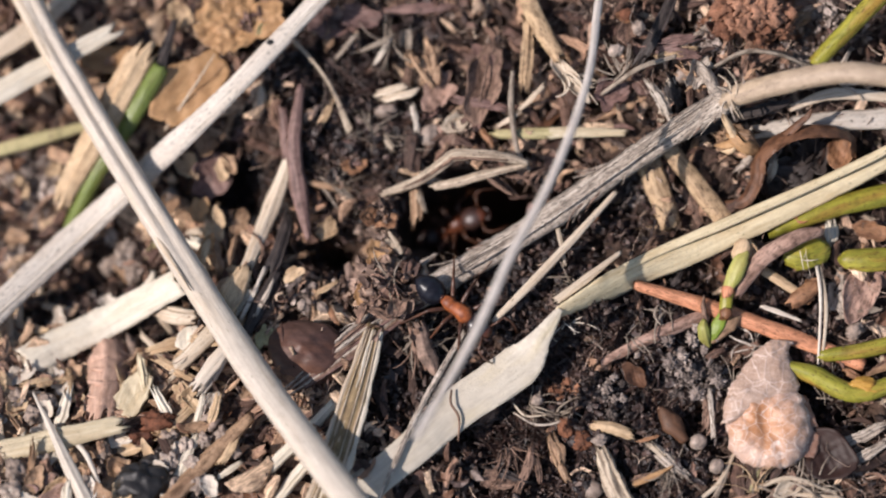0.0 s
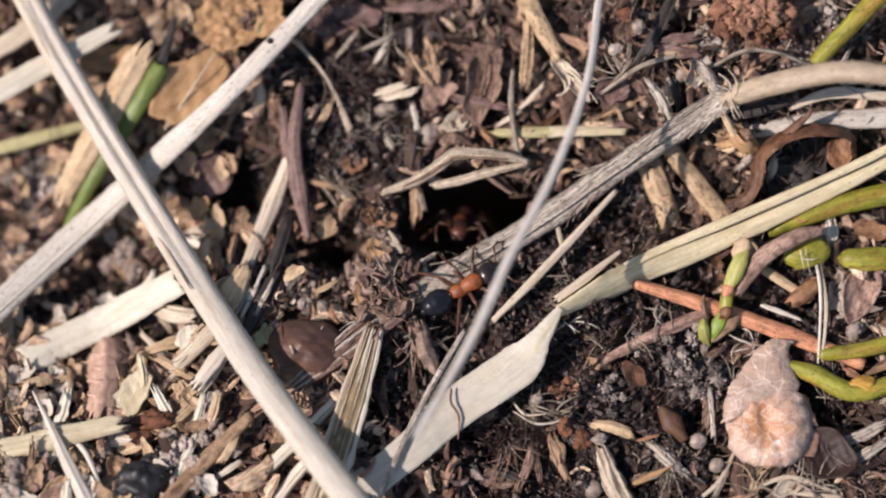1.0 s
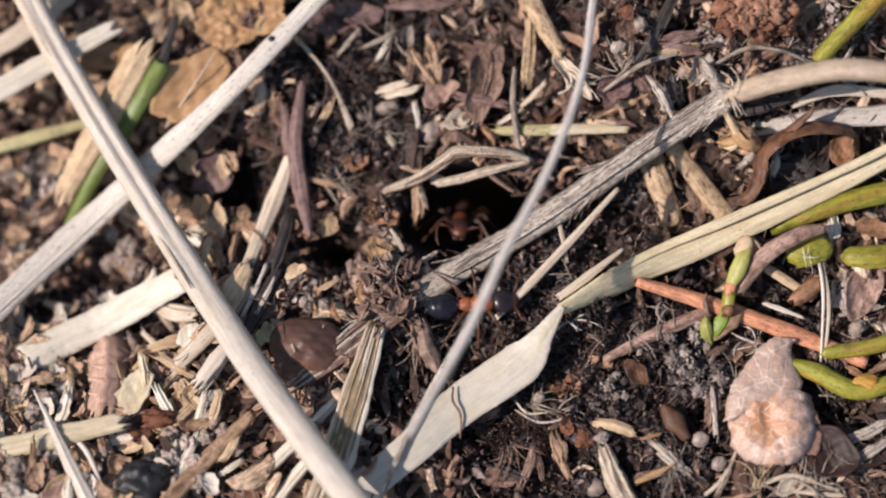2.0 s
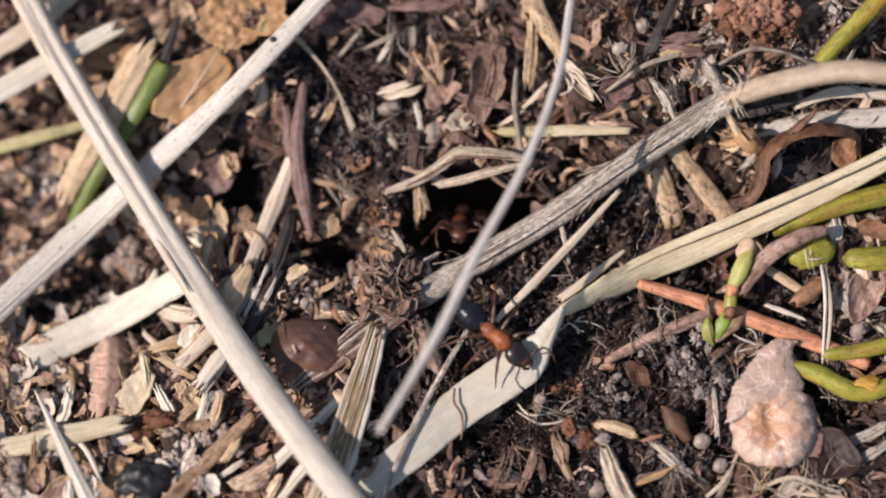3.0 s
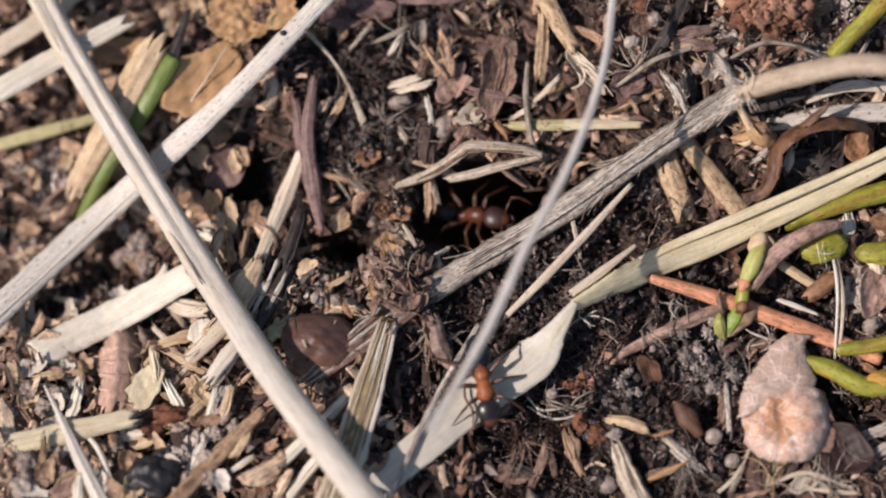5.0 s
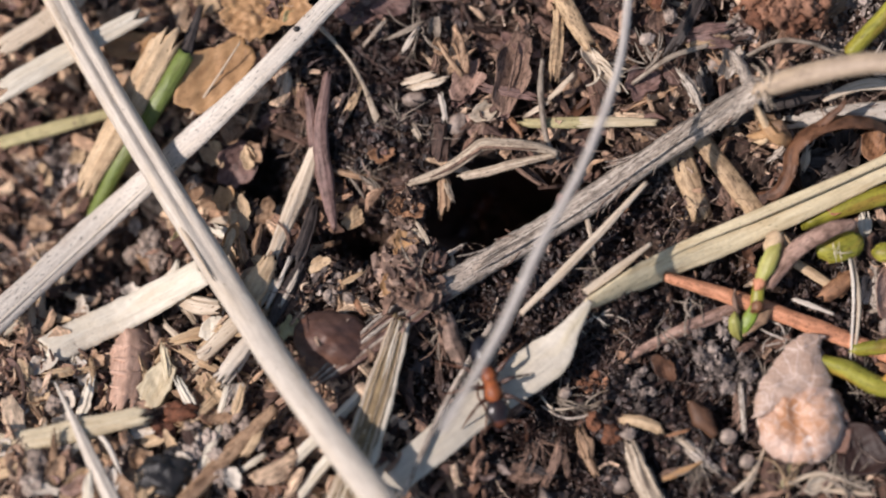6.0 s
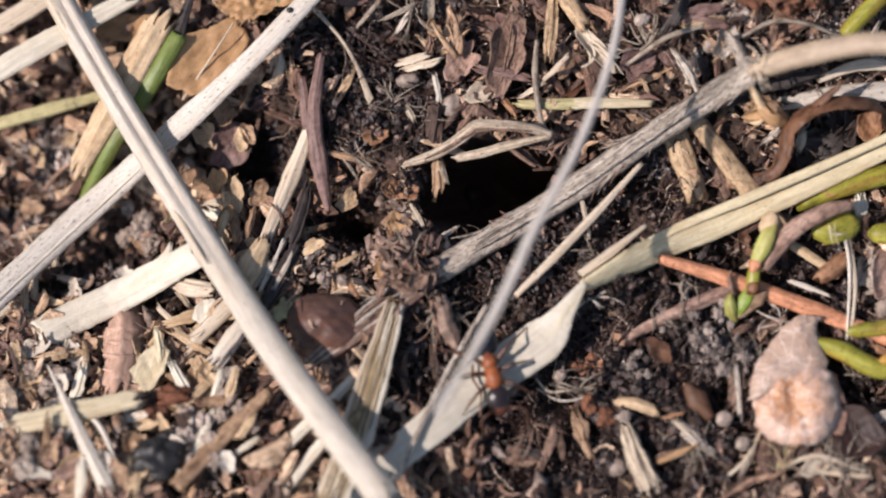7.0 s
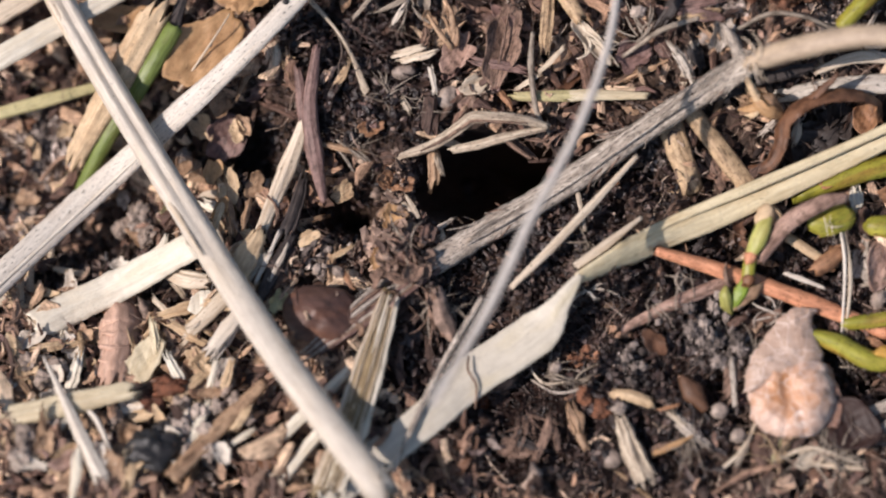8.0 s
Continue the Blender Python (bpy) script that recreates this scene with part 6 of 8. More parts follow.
for spot, w in (((-17.10, -12.11, -0.10), 1.0), ((-16.00, -12.81, 0.19), 0.9), ((-14.88, -12.39, 0.24), 0.8), ((-17.02, -13.73, 0.35), 1.1), ((-15.43, -13.99, 0.45), 1.0), ((-13.72, -12.12, 0.34), 0.9), ((-15.22, -15.20, 0.63), 1.1), ((-16.60, -15.48, 0.76), 0.9), ((-12.98, -13.21, 0.46), 0.7), ((-22.18, -15.46, 1.09), 1.0), ((-21.10, -13.16, 0.15), 0.9)):
    lump("soil_lump", "grit", spot, (w * 1.1, w, w * 0.8), w * 900, "whitish grey lump of soil", "soil lump", amount=0.6, group="whitish soil lumps")

for spot, w, mat in (((-27.39, 5.19, -4.27), 1.4, "wood"), ((-25.38, 6.30, -4.14), 1.2, "tanwood"), ((-27.75, 1.95, -4.99), 1.6, "leaf"), ((-26.22, 0.07, -5.01), 1.3, "wood"), ((-17.68, 3.70, -2.96), 1.5, "leaf"), ((-16.55, 6.10, -2.03), 2.0, "tanwood"), ((-15.25, 7.21, -1.32), 1.8, "leaf"), ((-14.15, 5.61, -1.58), 1.4, "tanwood"), ((-16.99, 15.71, -0.40), 2.0, "wood"), ((-15.29, 14.24, -0.02), 1.7, "leaf"), ((-23.31, 14.76, -1.62), 1.8, "leaf"), ((-26.76, -10.16, -0.55), 1.5, "tanwood"), ((-23.31, -9.30, -1.22), 1.3, "wood"), ((-25.29, -15.16, 1.41), 1.8, "leaf"), ((-13.31, -4.52, 0.27), 1.4, "tanwood"), ((-16.08, -9.54, 0.02), 1.2, "wood"), ((-19.84, -15.90, 1.59), 1.8, "tanwood"), ((-12.14, -9.33, 0.78), 1.2, "leaf")):
    bit(mat, spot, w, w * 0.7, w * 1234)

for spot, w in (((17.87, 14.30, 4.49), 1.7), ((19.03, 14.45, 4.72), 1.9), ((20.16, 13.95, 4.66), 1.8), ((18.79, 13.31, 4.66), 1.7), ((21.31, 13.93, 4.49), 1.6), ((19.97, 12.89, 4.46), 1.5), ((17.74, 13.20, 4.42), 1.2), ((21.42, 12.96, 4.26), 1.2), ((19.85, 15.07, 4.45), 1.6), ((21.10, 14.89, 4.40), 1.4)):
    lump("bark_crumb", "palerust", spot, (w * 1.15, w, w * 0.85), w * 777, "crumbly red brown lump of rotten bark", "bark crumb", amount=0.8, group="rotten bark lumps")

rng = np.random.default_rng(501)
for k in range(96):
    x, y = rng.uniform(-29, -13), rng.uniform(-17, 0)
    mat = ("straw", "tanwood", "cream", "stalk", "tanwood", "leaf")[k % 6]
    if k % 2:
        bit(mat, (x, y, ground_z(x, y) + rng.uniform(0.3, 0.9)), rng.uniform(1.0, 2.2), rng.uniform(0.6, 1.3), rng.uniform(0, 360))
    else:
        a, ln = rng.uniform(0, 6.3), rng.uniform(0.8, 1.8)
        chip(mat, (x - ln * math.cos(a), y - ln * math.sin(a), ground_z(x, y) + 0.6), (x + ln * math.cos(a), y + ln * math.sin(a), ground_z(x, y) + rng.uniform(0.4, 1.1)), rng.uniform(0.35, 0.75))

tuft("bark", (-4.11, -3.57, 1.52), 7, 2.0, 0.08, 60, 120, "brown tangled root hairs on the stalk")
tuft("root", (-3.33, -2.63, 1.40), 7, 1.8, 0.08, 120, 120, "grey brown tangled root hairs")
tuft("bark", (-2.55, -3.34, 1.34), 6, 1.8, 0.09, -60, 90, "brown tangled root hairs on the stalk")
chip("bark", (-4.56, -4.35, 1.99), (-3.39, -4.90, 2.01), 0.5)
chip("pinkbark", (-5.12, -2.52, 1.14), (-4.13, -2.09, 1.19), 0.6)
bit("leaf", (-3.64, -1.26, 0.47), 1.7, 1.2, 30)
bit("bark", (-2.97, -4.31, 1.81), 1.5, 1.0, 70)

# papery brown scurf piled on the frayed end of the stem
rng = np.random.default_rng(77)
for k in range(30):
    x, y = (-3.2, -3.2) + rng.normal(0, 1, 2) * (1.0, 1.5)
    ln = rng.uniform(0.7, 1.7)
    leafy("bark_flake", ("scurf", "bark", "scurf", "pinkbark")[k % 4], (x, y, ground_z(x, y) + rng.uniform(1.2, 2.1)), (ln, ln * rng.uniform(0.35, 0.7)), rng.uniform(0, 180), "grey brown papery flake on the stalk", "bark flake", curl=(0.1, 0.4), tilt=(rng.normal(0, 22), rng.normal(0, 22)), rough=0.4, group="papery flakes on the stalk")
strip("bark_flake", "scurf", [(-1.56, -5.14, 0.97), (-1.13, -6.43, 1.09), (-0.57, -7.79, 0.70), (-0.32, -8.35, 0.25)], (0.8, 1.15, 0.8, 0.2), 0.25, "long grey brown peeling bark strip", "bark flake", n=24, camber=0.3, ragged=0.3, wobble=0.12)
strip("bark_flake", "bark", [(-1.99, -5.23, 0.59), (-1.63, -6.53, 0.72), (-1.03, -7.88, 0.25)], (0.5, 0.7, 0.25), 0.2, "dark brown peeling bark strip", "bark flake", n=20, camber=0.3, ragged=0.3, wobble=0.12)

leafy("leaf_flake", "orangeleaf", (-4.30, -0.43, 0.10), (1.8, 1.2), 75, "orange tan torn flake beside the hole", "leaf flake", curl=(0.05, 0.15), tilt=(10, 12), rough=0.45)
leafy("leaf_flake", "cork", (-4.17, 2.01, -0.16), (1.9, 1.5), 30, "crumpled orange brown flake at the rim", "leaf flake", curl=(0.1, 0.3), tilt=(14, 10), rough=0.4, crumple=0.2)
chip("straw", (-3.45, 1.14, 0.06), (-2.58, -0.43, 0.10), 0.3)
chip("drystraw", (-1.51, 3.56, 0.01), (-1.15, 2.67, -0.41), 0.4)
# bits caught along the edge of the frayed grey stem and in the soil by it
chip("straw", (7.17, 1.31, 1.27), (7.68, -1.43, 1.22), 0.3)
tuft("root", (8.04, -2.47, 0.98), 10, 2.0, 0.08, 200, 70, "thin grey rootlets by the leaf joint")
tuft("root", (-0.85, -5.92, 0.08), 12, 2.2, 0.07, -40, 90, "thin pale rootlets on dark soil")
tuft("stalk", (6.78, -5.50, 0.67), 7, 1.6, 0.06, -20, 90, "hair thin white fibres by the leaf")
tuft("root", (11.91, -6.06, 0.75), 12, 2.0, 0.07, 100, 120, "thin grey rootlets on dark soil")
tuft("root", (5.54, -10.15, -0.49), 14, 2.4, 0.08, 10, 60, "thin curved grey straws in soil")
tuft("bark", (4.10, -13.06, -0.32), 14, 2.2, 0.09, -90, 60, "brown root fibres in the soil")
tuft("root", (13.92, -14.26, 0.43), 14, 2.6, 0.08, -60, 60, "grey root fibres in the soil")
tuft("root", (23.92, -9.57, 0.28), 10, 2.4, 0.07, 150, 80, "grey root fibres by the bud scale")
tuft("root", (18.08, -9.24, 0.40), 12, 2.2, 0.08, 100, 40, "grey tan fibres beside the bud scale")
tuft("root", (23.02, -15.62, 0.50), 14, 3.0, 0.08, 20, 80, "grey tan tangled grass shreds")
tuft("wood", (19.50, -15.57, 0.61), 10, 2.4, 0.08, 60, 70, "tan tangled grass shreds")


# ---- loose litter ----
def free_of_hole(x, y, room=1.12):
    return (hole_radius(x, y) > room) & (np.hypot((x + 6.3) / 1.6, (y - 0.3) / 1.05) > 1)


# spots of open soil, its dark colour also standing in for shade
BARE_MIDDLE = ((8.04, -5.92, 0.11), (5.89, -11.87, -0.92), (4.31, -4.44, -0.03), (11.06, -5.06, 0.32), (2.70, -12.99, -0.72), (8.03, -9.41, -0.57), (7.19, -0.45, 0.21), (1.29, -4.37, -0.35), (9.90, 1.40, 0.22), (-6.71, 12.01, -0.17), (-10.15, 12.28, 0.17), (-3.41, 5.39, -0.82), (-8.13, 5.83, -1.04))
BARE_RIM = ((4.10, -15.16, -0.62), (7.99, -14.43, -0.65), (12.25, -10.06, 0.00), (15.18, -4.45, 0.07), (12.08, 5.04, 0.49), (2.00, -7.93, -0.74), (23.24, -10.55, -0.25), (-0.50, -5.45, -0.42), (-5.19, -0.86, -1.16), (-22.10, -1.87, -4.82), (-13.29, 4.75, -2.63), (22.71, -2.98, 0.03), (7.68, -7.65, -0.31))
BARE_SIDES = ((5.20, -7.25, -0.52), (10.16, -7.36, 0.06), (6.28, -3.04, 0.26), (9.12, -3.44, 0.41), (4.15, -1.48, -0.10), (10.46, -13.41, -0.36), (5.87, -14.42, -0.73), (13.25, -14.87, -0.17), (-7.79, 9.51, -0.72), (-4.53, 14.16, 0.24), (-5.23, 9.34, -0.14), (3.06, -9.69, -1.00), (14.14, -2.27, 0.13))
# The last spot darkens the hollow of the cupped leaf as shade.
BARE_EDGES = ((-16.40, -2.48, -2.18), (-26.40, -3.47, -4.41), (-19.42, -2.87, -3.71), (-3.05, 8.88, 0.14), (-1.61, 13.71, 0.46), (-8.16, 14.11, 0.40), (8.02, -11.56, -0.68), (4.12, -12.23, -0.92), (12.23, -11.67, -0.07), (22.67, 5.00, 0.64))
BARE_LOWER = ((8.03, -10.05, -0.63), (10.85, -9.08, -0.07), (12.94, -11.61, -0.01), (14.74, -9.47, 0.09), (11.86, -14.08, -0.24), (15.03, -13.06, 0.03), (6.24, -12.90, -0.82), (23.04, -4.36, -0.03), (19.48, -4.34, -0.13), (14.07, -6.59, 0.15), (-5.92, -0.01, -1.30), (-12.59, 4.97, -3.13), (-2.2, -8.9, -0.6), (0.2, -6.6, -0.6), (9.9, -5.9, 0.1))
BARE_SHADED = BARE_MIDDLE + BARE_RIM + BARE_SIDES + BARE_EDGES + BARE_LOWER


def bare_shaded(x, y):
    """1 where the open soil is darkened, partly for shade, 0 where litter covers it."""
    return np.clip(sum(np.exp(-((x - b[0]) / 2.6) ** 2 - ((y - b[1]) / 2.2) ** 2) for b in BARE_SHADED), 0, 1)


def scattered(count, seed, lean=0.0, wide=46, near=-33, far=37, sink=-1.3, clear=1.0):
    """Places for pieces; lean: more of them towards +x, or with a minus towards -x."""
    rng = np.random.default_rng(seed)
    x, y = rng.uniform(-wide, wide, count * 6), rng.uniform(near, far, count * 6)
    ok = free_of_hole(x, y) & (rng.uniform(0, 1, count * 6) < (0.5 + lean * np.clip(x / 22, -1, 1)) * (1 - 0.93 * clear ** 0.07 * np.minimum(clear * bare_shaded(x, y), 1)))
    x, y = x[ok][:count], y[ok][:count]
    z = ground_z(x, y) + np.maximum(relief(x, y), sink)
    return rng, x, y, z


def turns(rng, count, flat):
    """Random turns: any way round, tipped by up to flat degrees."""
    a, b, c = rng.uniform(0, 2 * math.pi, count), np.radians(rng.normal(0, flat, count)), np.radians(rng.normal(0, flat, count))
    ca, sa, cb, sb, cc, sc = np.cos(a), np.sin(a), np.cos(b), np.sin(b), np.cos(c), np.sin(c)
    o, i = np.zeros(count), np.ones(count)
    rz = np.array([[ca, -sa, o], [sa, ca, o], [o, o, i]]).transpose(2, 0, 1)
    ry = np.array([[cb, o, sb], [o, i, o], [-sb, o, cb]]).transpose(2, 0, 1)
    rx = np.array([[i, o, o], [o, cc, -sc], [o, sc, cc]]).transpose(2, 0, 1)
    return rz @ ry @ rx


def joined(name, forms, faces, mat, label, category, uv=None, soft=False):
    """Many loose pieces of one build in one object. forms: pieces x vertices x 3."""
    n, k, _ = forms.shape
    f = (np.asarray(faces)[None] + (np.arange(n) * k)[:, None, None]).reshape(-1, len(faces[0]))
    return shape(name, forms.reshape(-1, 3), f.tolist(), mat, uv=uv, label=label, category=category, kind="stuff", here=np.zeros(3), smooth=soft)


def crumb_forms(rng, count, low, high):
    bases = np.array([lumpy(BALL1[0] * rng.uniform(0.35, 1.15, 3), rng, 1.7, 1.7) for _ in range(90)])
    size = low * (high / low) ** (rng.uniform(0, 1, count) ** 1.6)
    v = bases[rng.integers(0, 90, count)] * size[:, None, None] * rng.uniform(0.6, 1.1, (count, 1, 3))
    return np.einsum("nij,nkj->nki", turns(rng, count, 60), v), size


def crumbs(count, seed, low, high, name, label):
    rng, x, y, z = scattered(count, seed, -0.2, sink=-9)
    v, size = crumb_forms(rng, count, low, high)
    joined(name, v + np.stack([x, y, z + size * 0.4], 1)[:, None], BALL1[1], "crumb", label, "soil", soft=True)


def patch(name, mat, at, radius, count, low, high, label, heap=0.5):
    """A heap of grains round at."""
    SEED[0] += 1
    rng = np.random.default_rng(SEED[0])
    d = np.clip(rng.normal(0, 0.5, (count, 2)), -1.3, 1.3) * np.array(radius)
    x, y = at[0] + d[:, 0], at[1] + d[:, 1]
    v, size = crumb_forms(rng, count, low, high)
    z = ground_z(x, y) + relief(x, y) * 0.5 + heap * np.exp(-((d / np.array(radius)) ** 2).sum(1) * 1.5) * rng.uniform(0.2, 1, count) + size * 0.3
    joined(name, v + np.stack([x, y, z], 1)[:, None], BALL1[1], mat, label, "soil", soft=mat == "darkcrumb")


def flake_forms(rng, count, low, high, tip):
    """Thin crumpled shreds with an uneven outline."""
    k = 8
    a = np.linspace(0, 2 * math.pi, k, endpoint=False)
    size = low * (high / low) ** (rng.uniform(0, 1, count) ** 1.5)
    r = rng.uniform(0.45, 1.1, (count, k)) * 0.5
    thin = rng.uniform(0.25, 0.8, (count, 1))
    rings = []
    for m in (0.02, 0.55, 1.0):
        px, py = np.cos(a) * r * m, np.sin(a) * r * m * thin
        pz = rng.normal(0, 0.16, (count, 1)) * px ** 2 * 6 + rng.normal(0, 0.3, (count, 1)) * py ** 2 * 6 + rng.normal(0, 0.025, (count, k)) * m
        rings.append(np.stack([px, py, pz], -1))
    top = np.concatenate(rings, 1)
    v = np.concatenate([top, top - np.array((0, 0, 0.05))], 1) * size[:, None, None]
    faces, n = [], 3 * k
    for j in range(k):
        b = (j + 1) % k
        for i in (0, k):
            faces += [(i + j, i + k + j, i + k + b), (i + j, i + k + b, i + b)]
            faces += [(n + i + j, n + i + k + b, n + i + k + j), (n + i + j, n + i + b, n + i + k + b)]
        faces += [(2 * k + j, n + 2 * k + j, n + 2 * k + b), (2 * k + j, n + 2 * k + b, 2 * k + b)]
    return np.einsum("nij,nkj->nki", turns(rng, count, tip), v), faces, size


def flakes(count, seed, low, high, name, label, tip=24, rise=0.7, mat="flakes"):
    """Shreds of leaf and bark strewn over the ground."""
    rng, x, y, z = scattered(count, seed, -0.18, clear=2.4)
    v, faces, _ = flake_forms(rng, count, low, high, tip)
    joined(name, v + np.stack([x, y, z + rng.uniform(0.1, rise, count)], 1)[:, None], faces, mat, label, "litter")


def shards(mat, at, radius, count, low, high, label, heap=0.5, tip=45):
    """A patch of small torn shreds that stand and lie every way."""
    SEED[0] += 1
    rng = np.random.default_rng(SEED[0])
    d = np.clip(rng.normal(0, 0.55, (count, 2)), -1.3, 1.3) * np.array(radius)
    x, y = at[0] + d[:, 0], at[1] + d[:, 1]
    ok = free_of_hole(x, y)
    v, faces, size = flake_forms(rng, count, low, high, tip)
    z = ground_z(x, y) + np.maximum(relief(x, y), -1.6) * 0.8 + rng.uniform(0, heap, count) + size * 0.15
    joined("soil_shreds", (v + np.stack([x, y, z], 1)[:, None])[ok], faces, mat, label, "litter")


def splinter_forms(rng, count, low, high, slim):
    """Tapered, slightly bent slivers with uneven ends."""
    seg = 4
    u = np.linspace(-0.5, 0.5, seg + 1)
    length = low * (high / low) ** (rng.uniform(0, 1, count) ** 1.5)
    w = length * rng.uniform(slim * 0.5, slim * 1.5, count)
    t = w * rng.uniform(0.25, 0.6, count)
    taper = np.clip(1 - rng.uniform(0.1, 0.8, (count, 1)) * np.abs(u[None] * 2) ** 2 + rng.normal(0, 0.12, (count, seg + 1)), 0.12, 1.3)
    bend = rng.normal(0, 0.14, count)[:, None] * length[:, None] * (u[None] ** 2 * 4)
    bend2 = rng.normal(0, 0.10, count)[:, None] * length[:, None] * (u[None] ** 2 * 4)
    ring = np.array([(-1, -1), (1, -0.8), (0.9, 0.7), (0.1, 1.1), (-0.9, 0.8)]) * 0.5
    v = np.zeros((count, seg + 1, 5, 3))
    v[..., 0] = (u[None] * length[:, None])[..., None] + rng.normal(0, 0.05, (count, seg + 1, 5)) * length[:, None, None]
    v[..., 1] = bend[..., None] + (w[:, None] * taper)[..., None] * ring[:, 0]
    v[..., 2] = bend2[..., None] + (t[:, None] * taper)[..., None] * ring[:, 1]
    faces = [(i * 5 + j, i * 5 + (j + 1) % 5, (i + 1) * 5 + (j + 1) % 5) for i in range(seg) for j in range(5)]
    faces += [(i * 5 + j, (i + 1) * 5 + (j + 1) % 5, (i + 1) * 5 + j) for i in range(seg) for j in range(5)]
    e = seg * 5
    faces += [(0, 2, 1), (0, 3, 2), (0, 4, 3), (e, e + 1, e + 2), (e, e + 2, e + 3), (e, e + 3, e + 4)]
    return v.reshape(count, -1, 3), faces, t


def splinters(count, seed, low, high, slim, flat, name, label, mat="chips", rise=0.3, lean=0.0):
    rng, x, y, z = scattered(count, seed, lean)
    v, faces, t = splinter_forms(rng, count, low, high, slim)
    uv = (v[..., :2] + v[..., 2:] * 0.7 + rng.uniform(0, 300, (count, 1, 2))).reshape(-1, 2)
    v = np.einsum("nij,nkj->nki", turns(rng, count, flat), v)
    z = z + rng.uniform(0.0, rise, count) + t * 0.5
    joined(name, v + np.stack([x, y, z], 1)[:, None], faces, mat, label, "litter", uv)


def fibres(count, seed, low, high, thick, name, label):
    """Thin curled rootlets and hairs."""
    rng, x, y, z = scattered(count, seed)
    seg = 9
    length = low * (high / low) ** (rng.uniform(0, 1, count) ** 1.4)
    a = rng.uniform(0, 6.3, count)[:, None] + np.cumsum(rng.normal(0, 0.28, (count, seg + 1)) + rng.normal(0, 0.12, (count, 1)), 1)
    p = np.cumsum(rng.normal(0, 0.16, (count, seg + 1)), 1) + rng.normal(0, 0.2, (count, 1))
    step = (length / seg)[:, None]
    c = np.cumsum(np.stack([np.cos(a) * np.cos(p) * step, np.sin(a) * np.cos(p) * step, np.sin(p) * step], -1), 1)
    c -= c.mean(1, keepdims=True)
    c[..., 2] = np.clip(c[..., 2], -0.5, 1.4)
    r = thick * rng.uniform(0.5, 1.3, count)[:, None] * (1 - 0.6 * np.linspace(0, 1, seg + 1))[None]
    s = np.stack([-np.sin(a), np.cos(a), np.zeros_like(a)], -1)
    v = np.stack([c + s * r[..., None], c - s * r[..., None] * 0.6 + np.array((0, 0, 1)) * r[..., None], c - s * r[..., None] * 0.6 - np.array((0, 0, 1)) * r[..., None]], 2)
    faces = []
    for i in range(seg):
        for j in range(3):
            b = (j + 1) % 3
            faces += [(i * 3 + j, i * 3 + b, i * 3 + 3 + b), (i * 3 + j, i * 3 + 3 + b, i * 3 + 3 + j)]
    v = v.reshape(count, -1, 3) + np.stack([x, y, z + rng.uniform(0.2, 1.15, count)], 1)[:, None]
    joined(name, v, faces, "fibres", label, "litter")


def dust(count, seed, low, high, mat, name, label):
    """Grains too small to tell apart, strewn over soil and litter."""
    rng, x, y, z = scattered(count, seed, -0.3, 36, -25, 27, -9)
    base = np.array([(1, 0, 0), (-1, 0, 0), (0, 1, 0), (0, -1, 0), (0, 0, 1), (0, 0, -1)], float)
    faces = [(0, 2, 4), (2, 1, 4), (1, 3, 4), (3, 0, 4), (2, 0, 5), (1, 2, 5), (3, 1, 5), (0, 3, 5)]
    size = low * (high / low) ** rng.uniform(0, 1, count)
    v = base[None] * size[:, None, None] * rng.uniform(0.4, 1.3, (count, 6, 1))
    v = np.einsum("nij,nkj->nki", turns(rng, count, 70), v)
    joined(name, v + np.stack([x, y, z + rng.uniform(0.05, 0.5, count)], 1)[:, None], faces, mat, label, "soil")


dust(24000, 111, 0.03, 0.13, "crumb", "soil_dust", "fine brown and grey soil grains")
dust(6000, 112, 0.03, 0.11, "ash", "pale_dust", "fine pale mineral grains")
crumbs(11000, 101, 0.10, 0.45, "soil_crumbs", "dark and grey soil crumbs over the ground")
crumbs(1500, 102, 0.35, 0.9, "soil_lumps", "larger brown and grey soil lumps")
splinters(6000, 103, 0.5, 2.4, 0.32, 22, "wood_litter", "fine brown wood and bark litter", rise=0.7, lean=-0.18)
splinters(2300, 107, 0.6, 3.4, 0.32, 22, "pale_litter", "pale tan wood splinters among the litter", "palechips", 0.9, -0.5)
splinters(3000, 104, 0.9, 4.2, 0.15, 20, "needle_litter", "slim plant slivers strewn over the soil", rise=1.0, lean=-0.12)
flakes(4200, 106, 0.5, 2.6, "flake_litter", "crumpled brown shreds of leaf and bark")
flakes(1500, 109, 0.8, 3.0, "pink_flake_litter", "pinkish tan crumpled leaf flakes", 20, 0.8, "pinkflakes")
fibres(6500, 105, 0.8, 4.5, 0.034, "rootlet_litter", "fine curled rootlets and plant hairs")
fibres(1500, 108, 1.2, 4.0, 0.065, "shred_litter", "frayed shreds of grass and root")
patch("ash_soil", "dimash", (15.30, -7.91, 0.07), (2.2, 2.2), 420, 0.08, 0.34, "pale grey crumbly soil clump", 0.9)
patch("ash_soil", "ash", (-15.79, -14.24, 0.19), (3.6, 2.2), 420, 0.08, 0.36, "pale grey soil grains", 0.3)
patch("ash_soil", "dimash", (10.67, -9.50, -0.13), (2.2, 1.6), 90, 0.08, 0.3, "pale grey soil grains", 0.4)
patch("ash_soil", "ash", (-8.45, -2.69, -0.50), (2.0, 1.4), 130, 0.12, 0.5, "pale beige soil grains", 0.5)
patch("ash_soil", "ash", (24.03, 14.21, 3.66), (2.6, 2.0), 300, 0.08, 0.34, "grey gritty soil", 0.5)
